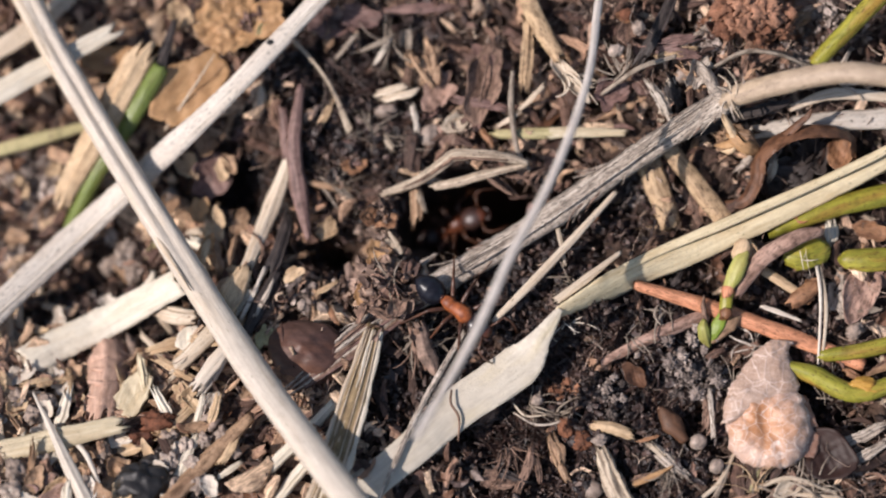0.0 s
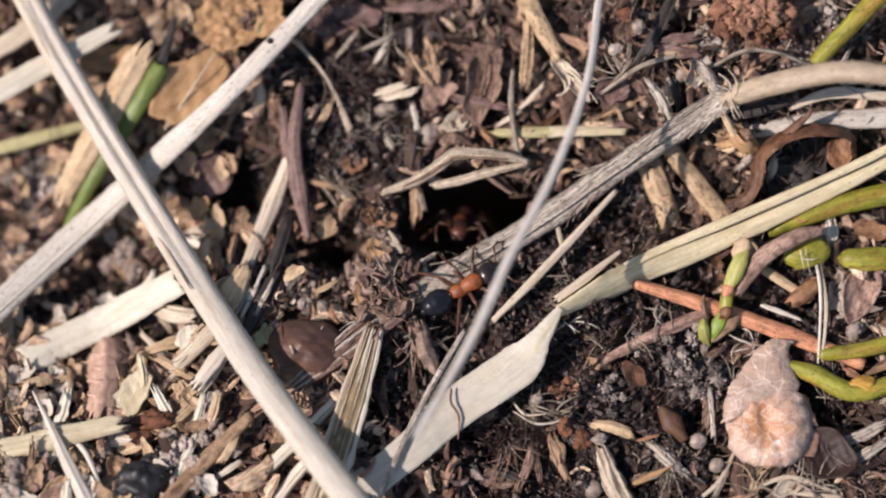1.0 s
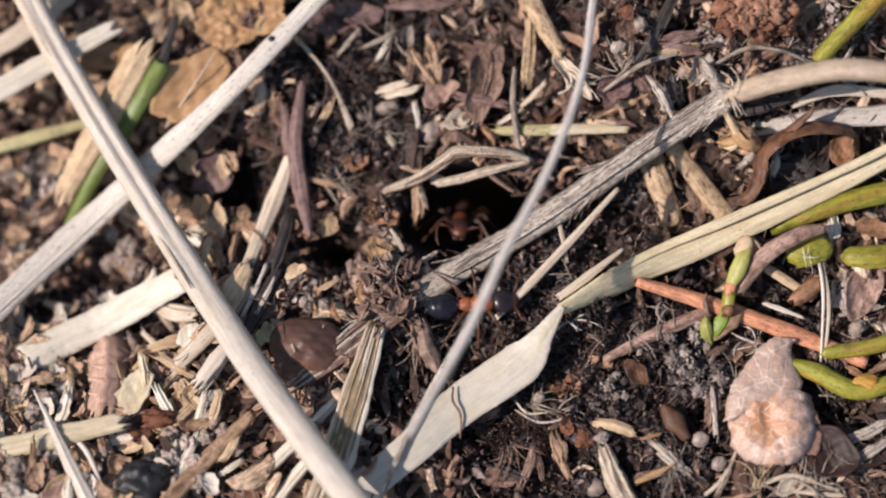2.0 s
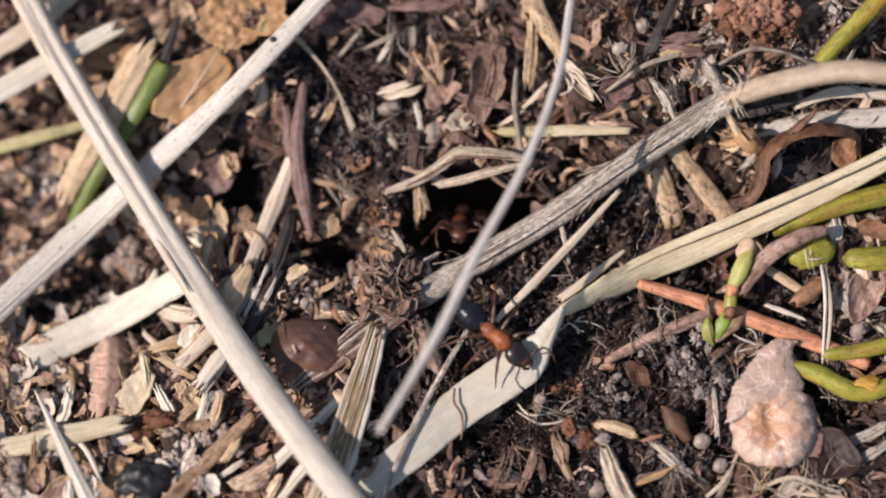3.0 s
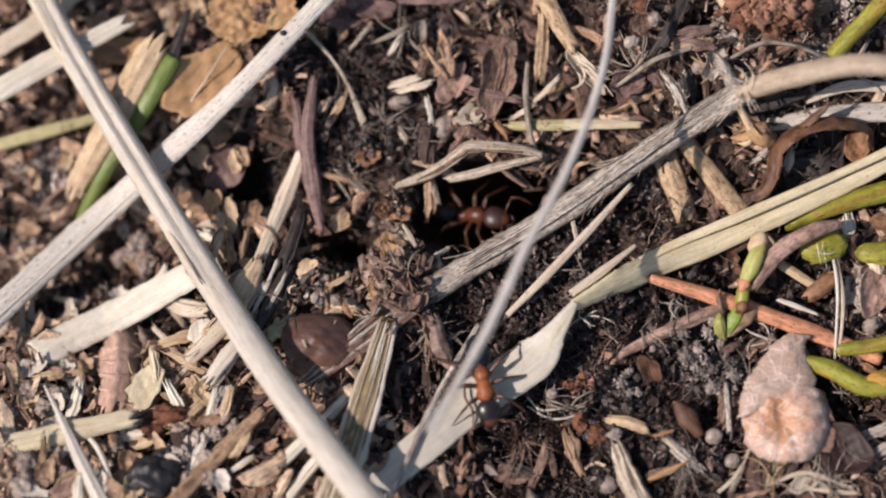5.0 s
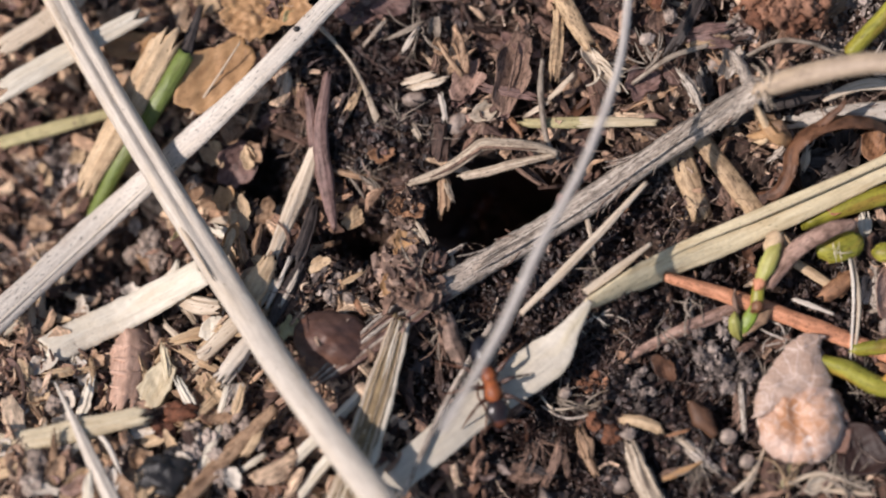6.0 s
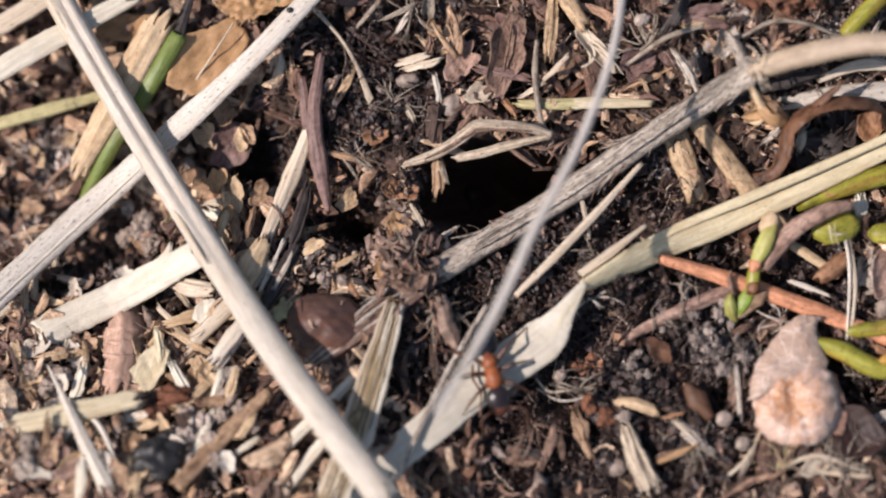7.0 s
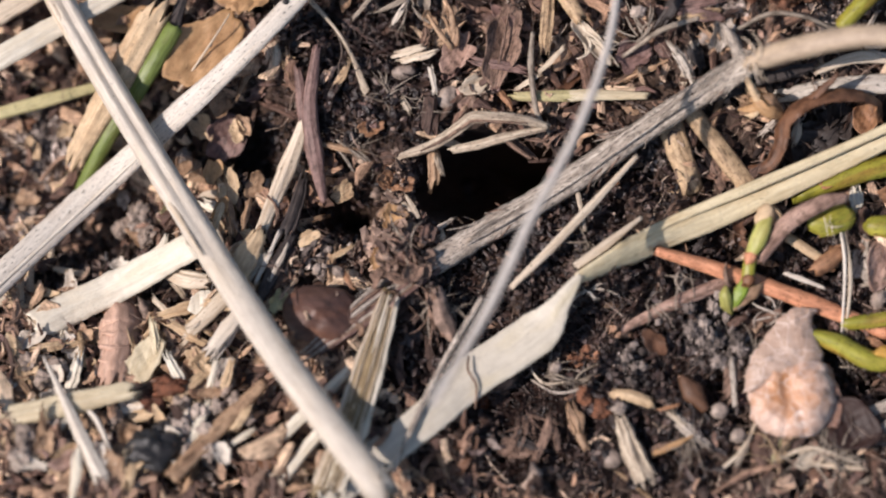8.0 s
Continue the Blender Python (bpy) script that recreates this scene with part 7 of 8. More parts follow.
patch("ash_soil", "dimash", (12.44, 3.97, 0.33), (1.6, 1.6), 160, 0.08, 0.32, "grey gritty soil", 0.3)
patch("ash_soil", "ash", (-26.78, 2.92, -5.80), (3.0, 3.0), 260, 0.10, 0.4, "pale grey soil grains", 0.3)
patch("bark_grains", "rustcrumb", (18.99, 14.07, 3.83), (2.2, 1.4), 260, 0.12, 0.42, "heap of red brown crumbly bark grains", 1.3)
patch("bark_grains", "rustcrumb", (21.14, 13.74, 3.70), (1.5, 1.1), 150, 0.12, 0.42, "heap of red brown crumbly bark grains", 1.0)
patch("bark_grains", "rustcrumb", (7.40, -9.04, -0.63), (1.5, 0.9), 120, 0.10, 0.32, "red brown bark grains", 0.6)
patch("bark_grains", "rustcrumb", (-3.77, 2.87, -1.48), (0.9, 0.9), 90, 0.10, 0.36, "red brown bark grains at the hole's rim", 0.8)
patch("soil_heap", "crumb", (-3.84, 2.14, -1.55), (1.0, 2.0), 380, 0.12, 0.45, "brown soil heaped up on the rim of the hole", 2.0)
patch("soil_heap", "crumb", (-3.00, -4.34, -0.48), (1.2, 1.6), 260, 0.10, 0.42, "crumbly grey brown soil on the stalk", 1.4)
# Dark grains and shreds put shade into the soil's colour at these spots.
for spot in BARE_SHADED:
    patch("dark_soil", "darkcrumb", spot, (2.6, 2.3), 170, 0.05, 0.36, "damp brown soil darkened to stand for shade", 0.2)
    shards("mulch", spot, (2.7, 2.4), 120, 0.3, 1.5, "torn brown shreds darkened to stand for shade")


# ---- loose chips and flakes that one could pick up one by one ----
def loose_pieces():
    rng, x, y, z = scattered(520, 121, -0.3, 31, -21, 23)
    clear = np.ones(len(x), bool)
    for c in ((13.70, 3.95, 0.37), (16.74, 3.21, 0.37), (14.35, -11.33, 0.06), (10.66, -11.53, -0.26), (-4.48, 0.32, -1.43), (-8.39, -6.30, 0.09), (-21.38, -7.52, -2.75), (20.66, -7.30, -0.22), (20.55, -11.64, -0.18), (18.51, 7.00, 1.52), (13.73, -5.57, 0.18), (23.87, -13.43, -0.21), (1.30, 5.60, -0.21), (6.24, -12.97, -0.81), (7.99, -14.79, -0.65), (4.10, -14.79, -0.64), (13.96, -14.53, -0.09), (16.41, -14.55, 0.02), (5.19, -11.50, -0.98), (8.01, -12.64, -0.67), (-15.66, -13.12, -0.01), (-16.28, -5.56, -1.58), (-14.95, 5.34, -2.70), (10.45, -14.83, -0.44), (26.27, -2.99, 0.11)):
        clear &= np.hypot(x - c[0], y - c[1]) > 2.2
    x, y, z = x[clear][:340], y[clear][:340], z[clear][:340]
    chips, flakes_ = [], []
    for k, mat in enumerate(("wood", "leaf", "straw", "bark", "plum", "wood", "pinkbark", "bark", "root", "nearblack", "bark", "leaf")):
        ln, w = rng.uniform(1.4, 3.6), rng.uniform(0.25, 0.65)
        v, f, uv = swept([(-ln / 2, 0, 0), (0, rng.normal(0, 0.12), rng.uniform(0, 0.2)), (ln / 2, 0, 0)], (w * 0.75, w, w * 0.8), w * 0.4, n=10, ragged=1.0, wobble=0.2, relief=0.2, seed=300 + k)
        chips.append((shape("wood_chip", v, f, mat, uv=uv, label="loose " + LOOK.get(mat, "pinkish brown") + " chip on the soil", category="wood chip", group="loose wood chips", here=np.zeros(3)), mat))
    for k, mat in enumerate(("brownleaf", "leaf", "bark", "plum", "pinkbark", "nearblack")):
        o = leafy("bark_flake", mat, (0, 0, 0), (rng.uniform(1.2, 2.4), rng.uniform(0.8, 1.5)), 0, "loose " + LOOK.get(mat, "pinkish brown bark") + " flake on the soil", "bark flake", curl=(0.1, 0.3), rough=0.35, group="loose bark flakes")
        flakes_.append((o, mat))
    for k in range(len(x)):
        pool = chips if k % 3 else flakes_
        ob, _ = pool[k % len(pool)]
        place = pose(x[k] * MM, y[k] * MM, (z[k] + 0.35) * MM, rng.normal(0, 14), rng.normal(0, 14), rng.uniform(0, 360))
        copy_thing(ob, place)
    for ob, _ in chips + flakes_:
        i = rng.integers(0, len(x))
        ob.matrix_basis = pose(x[i] * MM + 0.0011, y[i] * MM - 0.0008, (z[i] + 0.3) * MM, 0, 0, rng.uniform(0, 360))


loose_pieces()
patch("ash_soil", "ash", (-15.47, -13.50, 0.07), (3.0, 2.4), 900, 0.10, 0.45, "whitish grey crumbly soil", 0.7)
patch("ash_soil", "ash", (-22.28, -14.27, 0.37), (3.5, 2.0), 500, 0.10, 0.42, "whitish grey crumbly soil", 0.5)
patch("ash_soil", "ash", (-26.03, 5.23, -5.16), (2.6, 2.0), 420, 0.12, 0.5, "pale grey crumbly soil", 1.2)
patch("ash_soil", "ash", (-27.76, 0.19, -5.53), (2.4, 2.0), 300, 0.12, 0.5, "pale grey crumbly soil", 0.9)
patch("ash_soil", "ash", (-14.49, -10.28, -0.26), (0.9, 1.3), 120, 0.10, 0.4, "whitish grey soil grains", 0.8)
patch("ash_soil", "ash", (-16.78, -10.17, -0.85), (0.8, 0.8), 80, 0.10, 0.35, "whitish grey soil grains", 0.5)
patch("ash_soil", "dimash", (10.50, -9.14, -0.12), (1.6, 1.4), 90, 0.08, 0.3, "pale grey gritty soil", 0.8)
patch("ash_soil", "ash", (16.99, 12.60, 3.95), (1.8, 1.4), 220, 0.08, 0.36, "pale grey gritty soil", 0.6)
patch("ash_soil", "ash", (22.73, 11.83, 3.45), (2.0, 1.0), 200, 0.08, 0.36, "pale grey gritty soil", 0.6)
patch("ash_soil", "dimash", (25.60, -14.15, -0.17), (1.8, 1.2), 200, 0.08, 0.3, "pale grey gritty soil", 0.5)
patch("soil_heap", "scurf", (-4.02, -2.81, -0.75), (2.2, 2.2), 420, 0.14, 0.55, "brown fibrous crumbs caught on the stalk", 3.0)
patch("soil_heap", "scurf", (-4.64, -1.25, -1.10), (2.0, 1.6), 160, 0.2, 0.7, "pinkish brown bark crumbs by the hole", 1.8)
patch("soil_heap", "flakes", (-2.48, -1.63, -1.03), (1.4, 1.2), 220, 0.12, 0.5, "brown bark crumbs on the stalk", 2.6)
patch("soil_heap", "darkcrumb", (-1.75, -4.89, -0.44), (1.4, 2.0), 420, 0.06, 0.3, "dark crumbs among frayed roots", 1.6)
patch("soil_heap", "crumb", (-3.38, -2.02, -0.95), (1.2, 1.8), 320, 0.08, 0.3, "crumbly brown soil caught among roots", 1.2)
patch("soil_heap", "crumb", (-20.53, 0.80, -4.93), (2.0, 1.8), 200, 0.15, 0.55, "crumbly brown soil by the stalk", 0.8)
# dark hair roots over the open damp soil that is darkened for shade
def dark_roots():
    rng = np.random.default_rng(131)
    for k, spot in enumerate(BARE_SHADED):
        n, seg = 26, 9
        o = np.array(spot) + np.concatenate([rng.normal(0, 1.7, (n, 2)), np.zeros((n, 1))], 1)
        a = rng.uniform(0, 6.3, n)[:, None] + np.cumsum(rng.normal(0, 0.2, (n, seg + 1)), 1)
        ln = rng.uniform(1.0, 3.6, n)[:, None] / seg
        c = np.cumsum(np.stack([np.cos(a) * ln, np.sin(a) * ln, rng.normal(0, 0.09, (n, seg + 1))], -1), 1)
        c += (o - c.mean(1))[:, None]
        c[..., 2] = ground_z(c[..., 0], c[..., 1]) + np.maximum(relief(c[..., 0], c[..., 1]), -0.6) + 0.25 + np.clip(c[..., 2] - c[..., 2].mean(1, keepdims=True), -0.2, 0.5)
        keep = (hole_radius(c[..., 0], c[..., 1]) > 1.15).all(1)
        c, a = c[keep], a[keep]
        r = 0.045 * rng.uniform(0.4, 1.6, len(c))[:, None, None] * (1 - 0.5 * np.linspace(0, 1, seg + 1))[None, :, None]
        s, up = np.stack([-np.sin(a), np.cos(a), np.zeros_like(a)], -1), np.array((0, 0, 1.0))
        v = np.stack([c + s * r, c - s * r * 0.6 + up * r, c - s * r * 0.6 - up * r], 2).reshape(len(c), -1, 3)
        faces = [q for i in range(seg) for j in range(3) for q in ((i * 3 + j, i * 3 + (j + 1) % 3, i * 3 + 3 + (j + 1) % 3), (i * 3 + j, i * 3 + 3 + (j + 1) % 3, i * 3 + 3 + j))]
        joined("root_hairs", v, faces, "darkfibres", "tangled dark root hairs over soil darkened for shade", "plant fibres")


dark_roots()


# ---- clods and small pieces in the open soil ----
chip("olivestraw", (-18.75, -9.10, -0.60), (-19.15, -6.75, -0.70), 0.55, "pale straw coloured splinter in the litter")
lump("pebble", "grit", (9.75, -12.45, 0.55), (0.95, 0.7, 0.5), 20, "small grey angular stone on a splinter", "pebble", amount=0.35)
strip("wood_splinter", "orangeleaf", [(11.9, -15.2, 0.6), (13.0, -14.75, 0.75), (14.3, -14.1, 0.7)], (0.35, 0.42, 0.1), 0.2, "amber torn shred of wood", "wood splinter", n=18, ragged=0.5)
lump("pebble", "grit", (17.0, -14.1, 0.5), (1.0, 0.9, 0.7), 60, "small grey rounded stone in soil", "pebble", amount=0.15)
rng = np.random.default_rng(631)
for cx, cy, sx, sy, count in ((15.8, -7.4, 1.6, 1.8, 22), (10.3, -9.3, 1.1, 1.1, 9), (17.3, -9.6, 0.7, 1.0, 7)):
    for k in range(count):
        x, y = cx + rng.normal(0, sx * 0.7), cy + rng.normal(0, sy * 0.7)
        w = rng.uniform(0.25, 0.62)
        lump("soil_clod", "clod", (x, y, ground_z(x, y) + rng.uniform(0.1, 0.8)), (w * 1.2, w, w * 0.8), rng.uniform(0, 360), "pale grey gritty clod of soil", "soil clod", amount=1.25, scale=2.6, group="pale grey soil clods")
# pale pieces between the thick stalk and the crater
strip("wood_splinter", "tanwood", [(-14.07, -4.73, 0.65), (-13.38, -3.16, 0.76), (-12.45, -1.23, 0.08)], (1.3, 1.6, 0.9), 0.25, "short broad cream splinter beside the stalk", "wood splinter", n=20, ragged=0.3)
bit("orangeleaf", (-15.69, 3.07, -1.92), 1.8, 1.1, 80, "pinkish tan torn leaf flake", (8, -12))
bit("tanwood", (-14.33, 1.97, -1.43), 1.9, 0.9, 100, "pale tan wooden flake in the litter", (-4, -14))
bit("orangeleaf", (-15.04, 0.36, -0.68), 1.7, 0.8, 60, "pinkish tan torn leaf flake", (10, -10))
chip("tanwood", (-14.90, 1.99, -1.25), (-15.31, -1.10, 0.15), 0.55, "pale tan wooden splinter in the litter")
chip("leaf", (-13.27, 1.02, -0.93), (-13.60, -1.08, 0.07), 0.5, "tan dead leaf splinter in the litter")
bit("tanwood", (-9.42, -1.77, 0.48), 1.5, 0.8, 30, "pale tan wooden flake in the litter", (6, -12))
bit("orangeleaf", (-5.12, -3.13, 0.98), 1.4, 0.9, 70, "pinkish tan torn leaf flake", (6, -14))
chip("tanwood", (-7.97, -3.07, 0.70), (-6.71, -2.21, 0.49), 0.35, "pale tan wooden splinter in the litter")
# torn bract hanging from the joint of the bent stem
bract = thing("dead_leaf", "frayed orange tan bract below the stem joint", "leaf", (18.88, 6.66, 2.20))
strip("bract_stem", "tanwood", [(17.47, 7.50, 4.90), (17.92, 6.85, 4.40), (18.50, 6.13, 3.90)], (0.35, 0.5, 0.6), 0.12, parent=bract, n=18, camber=0.3, ragged=0.4, wobble=0.12)
strip("bract_lobe", "orangeleaf", [(18.37, 6.42, 3.90), (18.85, 5.84, 3.90), (19.60, 5.58, 3.30), (20.07, 5.54, 2.70)], (0.9, 1.3, 0.9, 0.15), 0.12, parent=bract, n=18, camber=0.3, ragged=0.4, wobble=0.12)
strip("bract_lobe", "leaf", [(18.45, 6.52, 3.80), (19.05, 6.32, 4.00), (19.65, 6.08, 3.60)], (0.6, 0.8, 0.1), 0.12, parent=bract, n=18, camber=0.3, ragged=0.4, wobble=0.12)
strip("bract_lobe", "orangeleaf", [(18.44, 6.16, 3.80), (17.98, 5.95, 3.50), (17.14, 6.00, 2.80)], (0.8, 0.7, 0.08), 0.12, parent=bract, n=18, camber=0.3, ragged=0.4, wobble=0.12)
strip("bract_lobe", "tanwood", [(18.52, 6.12, 3.70), (18.13, 5.65, 3.30), (17.57, 5.70, 2.60)], (0.6, 0.5, 0.08), 0.12, parent=bract, n=18, camber=0.3, ragged=0.4, wobble=0.12)
strip("bract_lobe", "wood", [(18.37, 6.64, 3.90), (18.09, 6.49, 3.90), (17.65, 6.27, 3.40)], (0.4, 0.4, 0.06), 0.12, parent=bract, n=18, camber=0.3, ragged=0.4, wobble=0.12)
settle(bract)


# ---- ants ----
def tube(points, radii, k=8):
    """A jointed limb: rings along points."""
    c = np.asarray(points, float)
    tan = np.gradient(c, axis=0)
    tan /= np.linalg.norm(tan, axis=1)[:, None]
    s = np.cross(tan, (0.31, 0.2, 0.93))
    s /= np.linalg.norm(s, axis=1)[:, None]
    u = np.cross(s, tan)
    a = np.linspace(0, 2 * math.pi, k, endpoint=False)
    v = c[:, None] + (s[:, None] * np.cos(a)[None, :, None] + u[:, None] * np.sin(a)[None, :, None]) * np.asarray(radii)[:, None, None]
    n = len(c)
    f = [(i * k + j, i * k + (j + 1) % k, (i + 1) * k + (j + 1) % k, (i + 1) * k + j) for i in range(n - 1) for j in range(k)]
    f += [tuple(range(k))[::-1], tuple((n - 1) * k + j for j in range(k))]
    return v.reshape(-1, 3), f


def several(pieces):
    verts, faces, base = [], [], 0
    for v, f in pieces:
        verts.append(np.asarray(v))
        faces += [tuple(i + base for i in q) for q in f]
        base += len(v)
    return np.vstack(verts), faces


def egg(at, size, tilt=0, narrow=0.0, rings=0.0):
    """An egg-shaped body part along x; narrow: how much slimmer its front is; rings: the steps of its plates."""
    v = BALL3[0].copy()
    x = v[:, 0].copy()
    v[:, 1:] *= (1 - narrow * x + rings * (np.mod(x * 2.0 + 0.2, 1.0) - 0.5))[:, None]
    v = v * np.array(size) * 0.5
    v = v @ np.array(Euler((0, radians(tilt), 0)).to_matrix()).T
    return v + np.array(at), BALL3[1]


def build_ant(label, rear):
    """A wood ant about six and a half millimetres long that faces +x, its feet at z = 0."""
    ant = new("ant")
    tagged(ant, label, "ant")
    P = lambda name, pieces, mat, text="", parent=ant: shape(name, *several(pieces), mat, parent, label=text)
    P("gaster", [egg((-1.86, 0, 1.02), (2.15, 1.65, 1.5), 14, -0.12, 0.075), egg((-2.78, 0, 0.72), (0.5, 0.5, 0.45), 10)], rear, "glossy black banded gaster")
    P("petiole", [egg((-0.88, 0, 1.05), (0.34, 0.5, 0.75), -12), egg((-0.95, 0, 0.85), (0.7, 0.26, 0.26))], "ant_mid")
    along = np.array((-0.98, -0.86, -0.68, -0.45, -0.22, -0.05, 0.12, 0.34, 0.58, 0.82, 1.05, 1.22, 1.36, 1.52))
    wide = np.interp(along, (-0.98, -0.7, -0.4, -0.05, 0.3, 0.8, 1.15, 1.35, 1.52), (0.14, 0.38, 0.48, 0.42, 0.45, 0.57, 0.45, 0.22, 0.18))
    high = np.interp(along, (-0.98, -0.5, -0.05, 0.35, 0.8, 1.2, 1.52), (0.98, 1.10, 1.06, 1.24, 1.22, 1.12, 1.05))
    v, f = tube(np.stack([along, 0 * along, high], 1), wide, 18)
    v = lumpy(v - (0.2, 0, 1.1), np.random.default_rng(4), 0.10, 2.4) + (0.2, 0, 1.1)
    # The guard's thorax gets a deeper red in place of the hole's shade.
    P("thorax", [(v, f)], "ant_mid" if rear == "ant_dark" else "ant_red", "rust red thorax")
    head = P("head", [egg((2.02, 0, 1.05), (1.75, 1.5, 1.0), 18, 0.12)], "ant_dark" if rear == "ant_dark" else "ant_head", "dark rounded head")
    P("face", [egg((2.42, 0, 0.94), (1.0, 1.16, 0.78), 24, 0.1)], "ant_mid", "reddish front of the head", head)
    for side in (-1, 1):
        P("eye", [egg((2.0, side * 0.58, 1.22), (0.34, 0.16, 0.3))], "ant_black", "", head)
        P("mandible", [tube([(2.55, side * 0.3, 0.72), (2.85, side * 0.34, 0.66), (3.02, side * 0.18, 0.62), (3.05, side * 0.02, 0.6)], (0.14, 0.13, 0.09, 0.03))], "ant_dark", "", head)
        P("antenna", [tube([(2.45, side * 0.22, 1.02), (2.75, side * 0.75, 1.35), (2.95, side * 1.3, 1.5)], (0.05, 0.06, 0.075)),
                      tube([(2.95, side * 1.3, 1.5), (3.3, side * 1.45, 1.25), (3.75, side * 1.4, 0.8), (4.05, side * 1.25, 0.45)], (0.06, 0.065, 0.075, 0.05))], "ant_leg", "thin elbowed antenna", head)
    legs = []
    for side in (-1, 1):
        for hip, knee, shin, toe in (((0.85, 0.26, 0.88), (1.35, 1.15, 1.45), (1.85, 1.9, 0.5), (2.25, 2.35, 0.03)),
                                     ((0.25, 0.28, 0.88), (0.15, 1.35, 1.55), (0.0, 2.25, 0.55), (-0.1, 2.85, 0.03)),
                                     ((-0.3, 0.26, 0.85), (-1.05, 1.3, 1.6), (-1.75, 2.25, 0.6), (-2.25, 2.95, 0.03))):
            a, b, c, d = (np.array((p[0], p[1] * side, p[2])) for p in (hip, knee, shin, toe))
            pts = [a, a * 0.75 + b * 0.25 - (0, 0, 0.05), a * 0.4 + b * 0.6, b, b * 0.95 + c * 0.05, b * 0.5 + c * 0.5, c, c * 0.5 + d * 0.5, d]
            v, f = tube([p - a for p in pts], (0.26, 0.14, 0.16, 0.10, 0.08, 0.10, 0.065, 0.05, 0.03))
            leg = shape("leg", v, f, "ant_leg", ant, label="thin jointed brown leg")
            leg.location = Vector(a) * MM
            legs.append((leg, a, side))
    return ant, legs


walker, walker_legs = build_ant("black and rust red wood ant walking over the straw", "ant_black")
# The guard's dark colours stand in for shade in the nest entrance.
guard, guard_legs = build_ant("wood ant at the nest mouth, darkened for the hole's shade", "ant_dark")

# the thin stalk that sways in front of the nest; its foot stands in the soil beyond the hole
SWAY = (13.05, 35.12, 0.66)
v, f, uv = swept([np.array(p) - SWAY for p in (SWAY, (10.99, 22.72, 6.26), (9.63, 13.66, 8.61), (8.82, 8.14, 9.95), (6.84, 2.34, 10.92), (4.08, -3.16, 11.16), (1.71, -8.24, 10.65), (-1.63, -14.20, 10.57))],
                 (0.6, 0.55, 0.5, 0.5, 0.54, 0.58, 0.56, 0.45), (0.42, 0.38, 0.3), n=90, seed=77, camber=0.1)
swaying = tagged(new("grass_stalk"), "thin dry grass stalk swaying before the nest", "grass stalk")
shape("culm", v, f, "hay", swaying, uv=uv)
v, f, uv = swept([np.array(p) - SWAY for p in ((11.72, 26.1, 4.75), (11.50, 25.0, 5.2))], (0.95, 0.95), (0.7,), form="round", n=6, seed=78, wobble=0)
shape("node", v, f, "straw", swaying, uv=uv, label="swollen joint of the stalk")


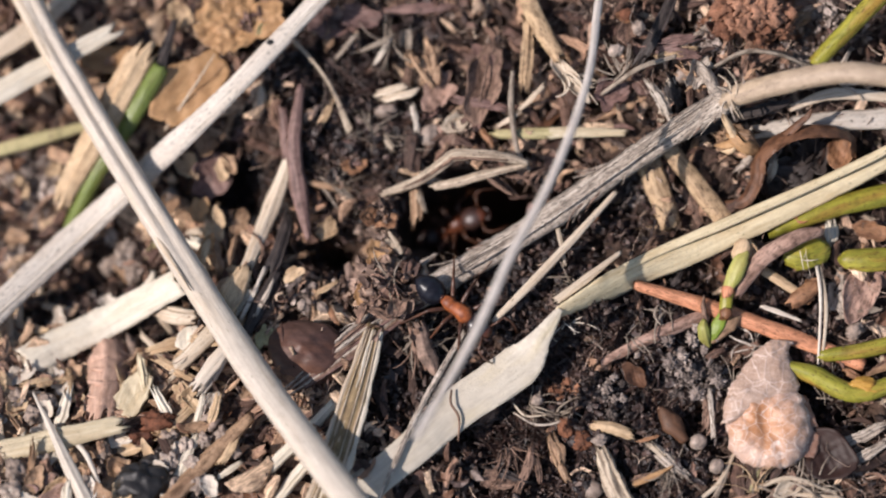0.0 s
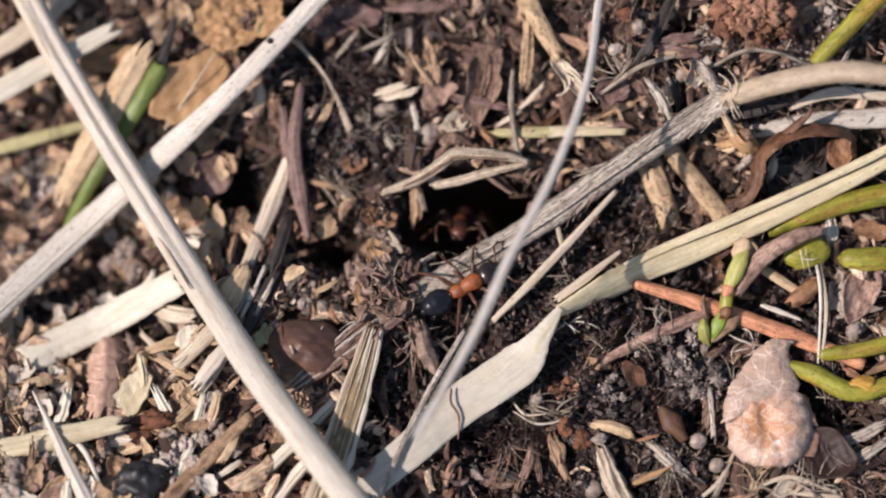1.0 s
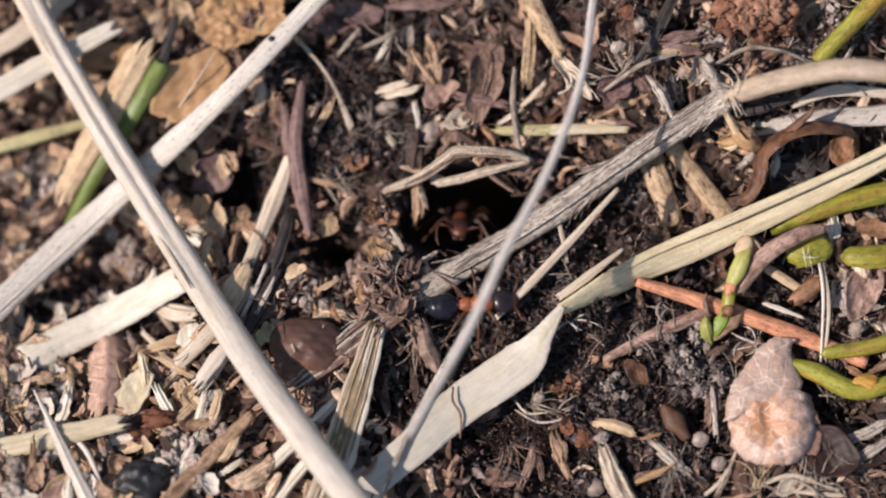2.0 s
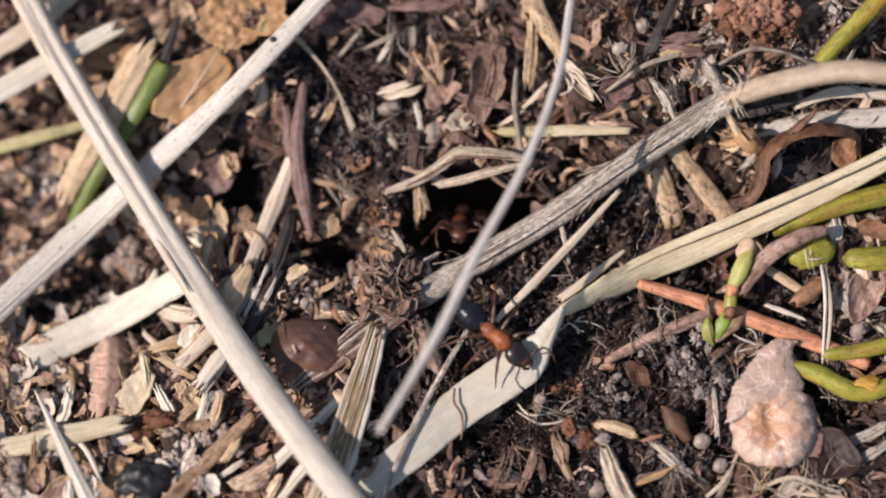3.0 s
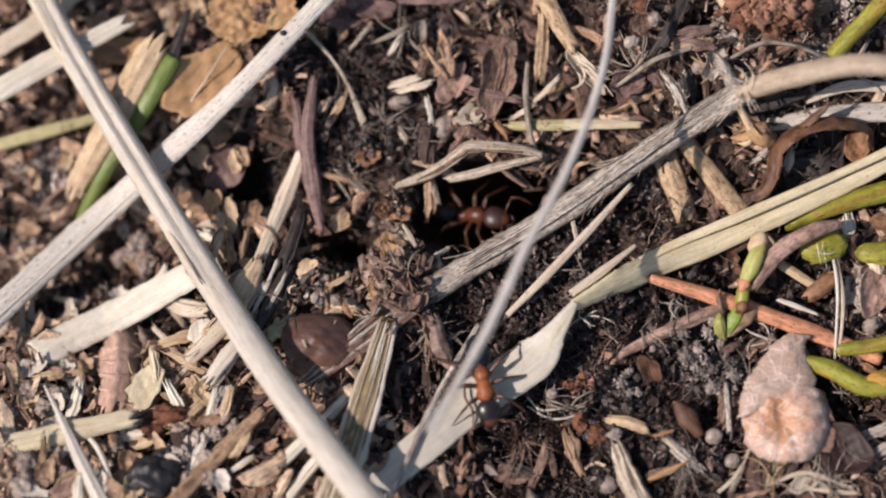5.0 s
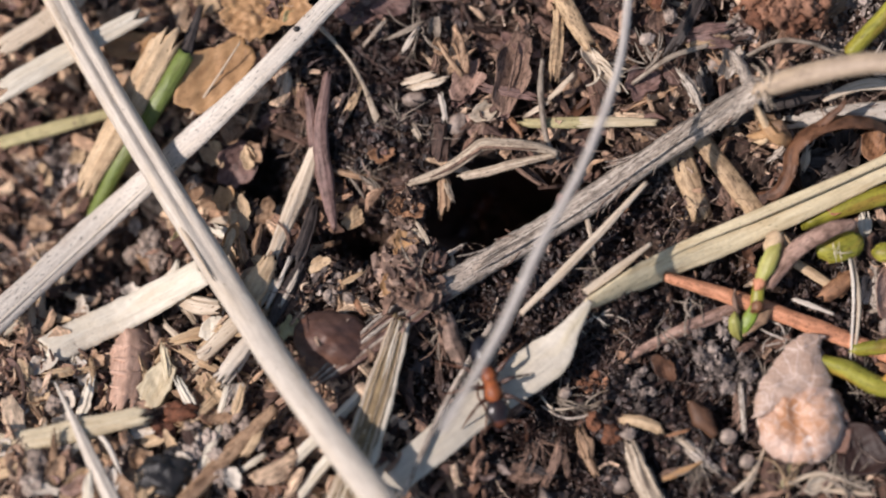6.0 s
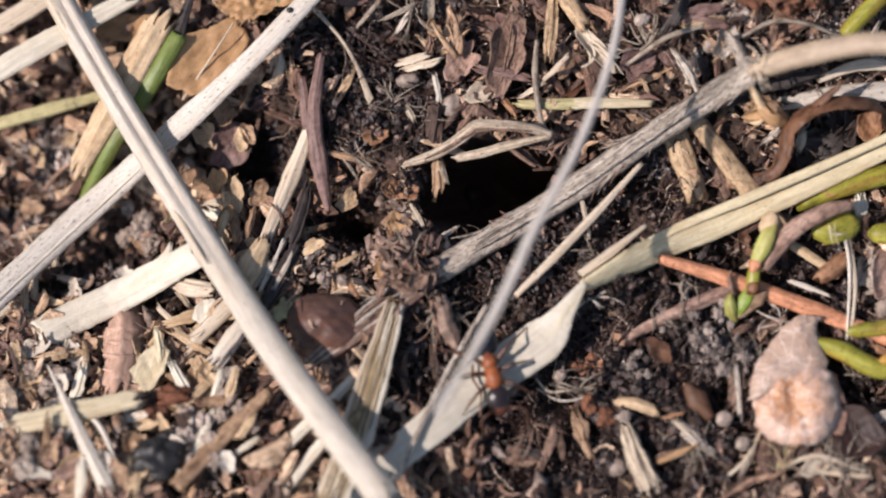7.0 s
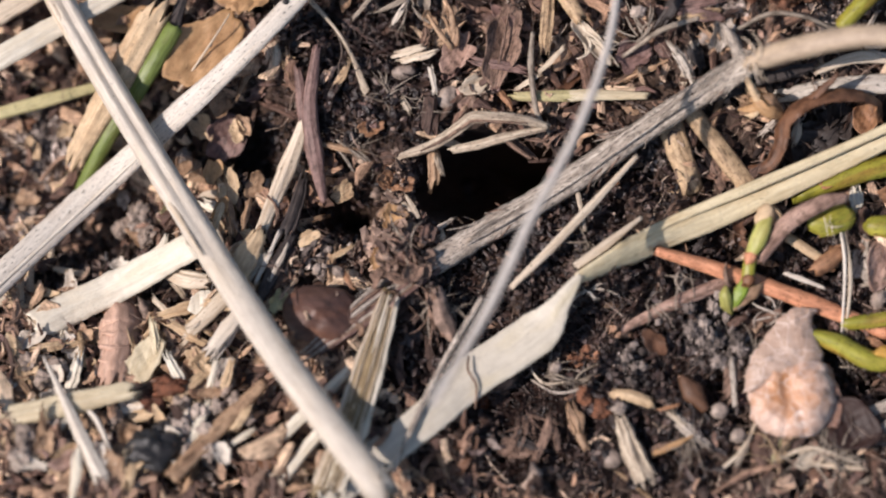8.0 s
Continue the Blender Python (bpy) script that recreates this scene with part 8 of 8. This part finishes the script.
# ---- movement ----
def motions():
    def at(p, heading, nose=0.0, lean=0.0):
        """An ant's pose: its feet at p (millimetres), heading in degrees from +x, nose up, leaning to its left."""
        return Matrix.Translation(Vector(p) * MM) @ pose(0, 0, 0, 0, 0, heading) @ pose(0, 0, 0, -lean, -nose, 0)

    A = [
        (0.0, at((0.68, -4.17, 0.70), -38)),
        (0.2, at((0.66, -4.28, 0.70), -38)),
        (0.3, at((0.89, -4.20, 0.72), -15)),
        (0.4, at((0.99, -3.93, 0.72), 10)),
        (0.5, at((1.23, -3.22, 0.70), 30)),
        (1.7, at((1.29, -3.00, 0.68), 30)),
        (2.0, at((1.75, -4.15, 0.60), 5)),
        (2.4, at((2.31, -5.18, 0.69), -25)),
        (2.8, at((2.92, -6.03, 1.41), -40)),
        (3.7, at((2.84, -6.32, 1.35), -42)),
        (3.85, at((2.20, -7.20, 1.22), -60)),
        (4.0, at((1.24, -8.74, 1.13), -78)),
        (4.1, at((1.45, -9.21, 1.08), -78)),
        (4.2, at((1.59, -9.35, 1.05), -78)),
        (5.3, at((1.62, -9.37, 1.05), -80)),
        (6.0, at((1.26, -9.50, 1.09), -76)),
        (7.0, at((1.62, -9.74, 1.04), -76)),
        (7.5, at((1.61, -9.47, 1.04), -77)),
        (7.8, at((1.54, -9.27, 1.06), -74)),
        (7.9, at((2.10, -9.00, 1.02), -52)),
        (8.0, at((1.35, -11.12, -3.17), -100)),
    ]
    B = [
        (0.0, at((1.06, 2.54, -4.90), 15, 38)),
        (0.1, at((1.30, 2.98, -4.90), -45, 46)),
        (0.2, at((1.52, 2.18, -4.50), -110, 54)),
        (0.3, at((1.07, 1.82, -4.40), -100, 62)),
        (1.3, at((1.08, 1.81, -4.40), -98, 62)),
        (1.6, at((1.05, 1.84, -4.11), -95, 58)),
        (2.8, at((0.90, 1.77, -4.14), -95, 58)),
        (4.2, at((0.77, 1.59, -4.17), -90, 58)),
        (4.8, at((1.28, 2.44, -3.93), -40, 35)),
        (5.3, at((0.89, 2.33, -4.12), 15, 14)),
        (5.5, at((0.72, 2.41, -5.14), 18, 10)),
        (5.7, at((0.56, 2.64, -5.85), 25, 8)),
        (6.0, at((0.32, 3.61, -8.92), 60, -20)),
        (6.3, at((0.33, 4.54, -10.70), 100, -45)),
        (8.0, at((0.33, 4.66, -11.17), 100, -45)),
    ]
    walk(walker, A)
    walk(guard, B)
    # strides: each leg swings about its hip while its ant is on the move
    for legs, spells in ((walker_legs, ((0.2, 0.55), (1.7, 2.8), (3.7, 4.2), (7.75, 8.0))), (guard_legs, ((0.0, 0.4), (1.3, 1.65), (4.2, 6.0)))):
        for i, (leg, hip, side) in enumerate(legs):
            rows = []
            for k in range(81):
                t = k * 0.1
                on = any(a <= t <= b for a, b in spells)
                rows.append((t, pose(*(hip * MM), 0, 0, (18 * math.sin(t * 25 + math.pi * (i % 2) + (0 if side > 0 else math.pi)) if on else 0) * side)))
            walk(leg, rows)
    foot = stalk.location.copy()
    walk(stalk, [(t, Matrix.Translation(foot + Vector((dx * MM, dy * MM, 0)))) for t, dx, dy in (
        (0.0, 0, 0), (1.7, 0, 0), (2.8, -0.2, -0.2), (4.2, -0.18, -0.18), (5.3, -0.05, -0.04), (8.0, -0.05, -0.1))])
    still = Vector(SWAY) * MM
    walk(swaying, [(t, Matrix.Translation(still) @ pose(shift * MM, 0, 0, 0, 0, turn)) for t, shift, turn in (
        (0.0, 0, 0), (1.0, 0, 0), (1.7, -0.1, 0), (2.3, -0.9, -0.5), (2.8, -1.6, -0.9), (3.5, -1.6, -0.9), (3.9, -1.5, -0.8), (4.0, -0.8, -0.5), (4.2, -0.2, -0.1), (5.3, 0, 0), (8.0, 0, 0))])


motions()
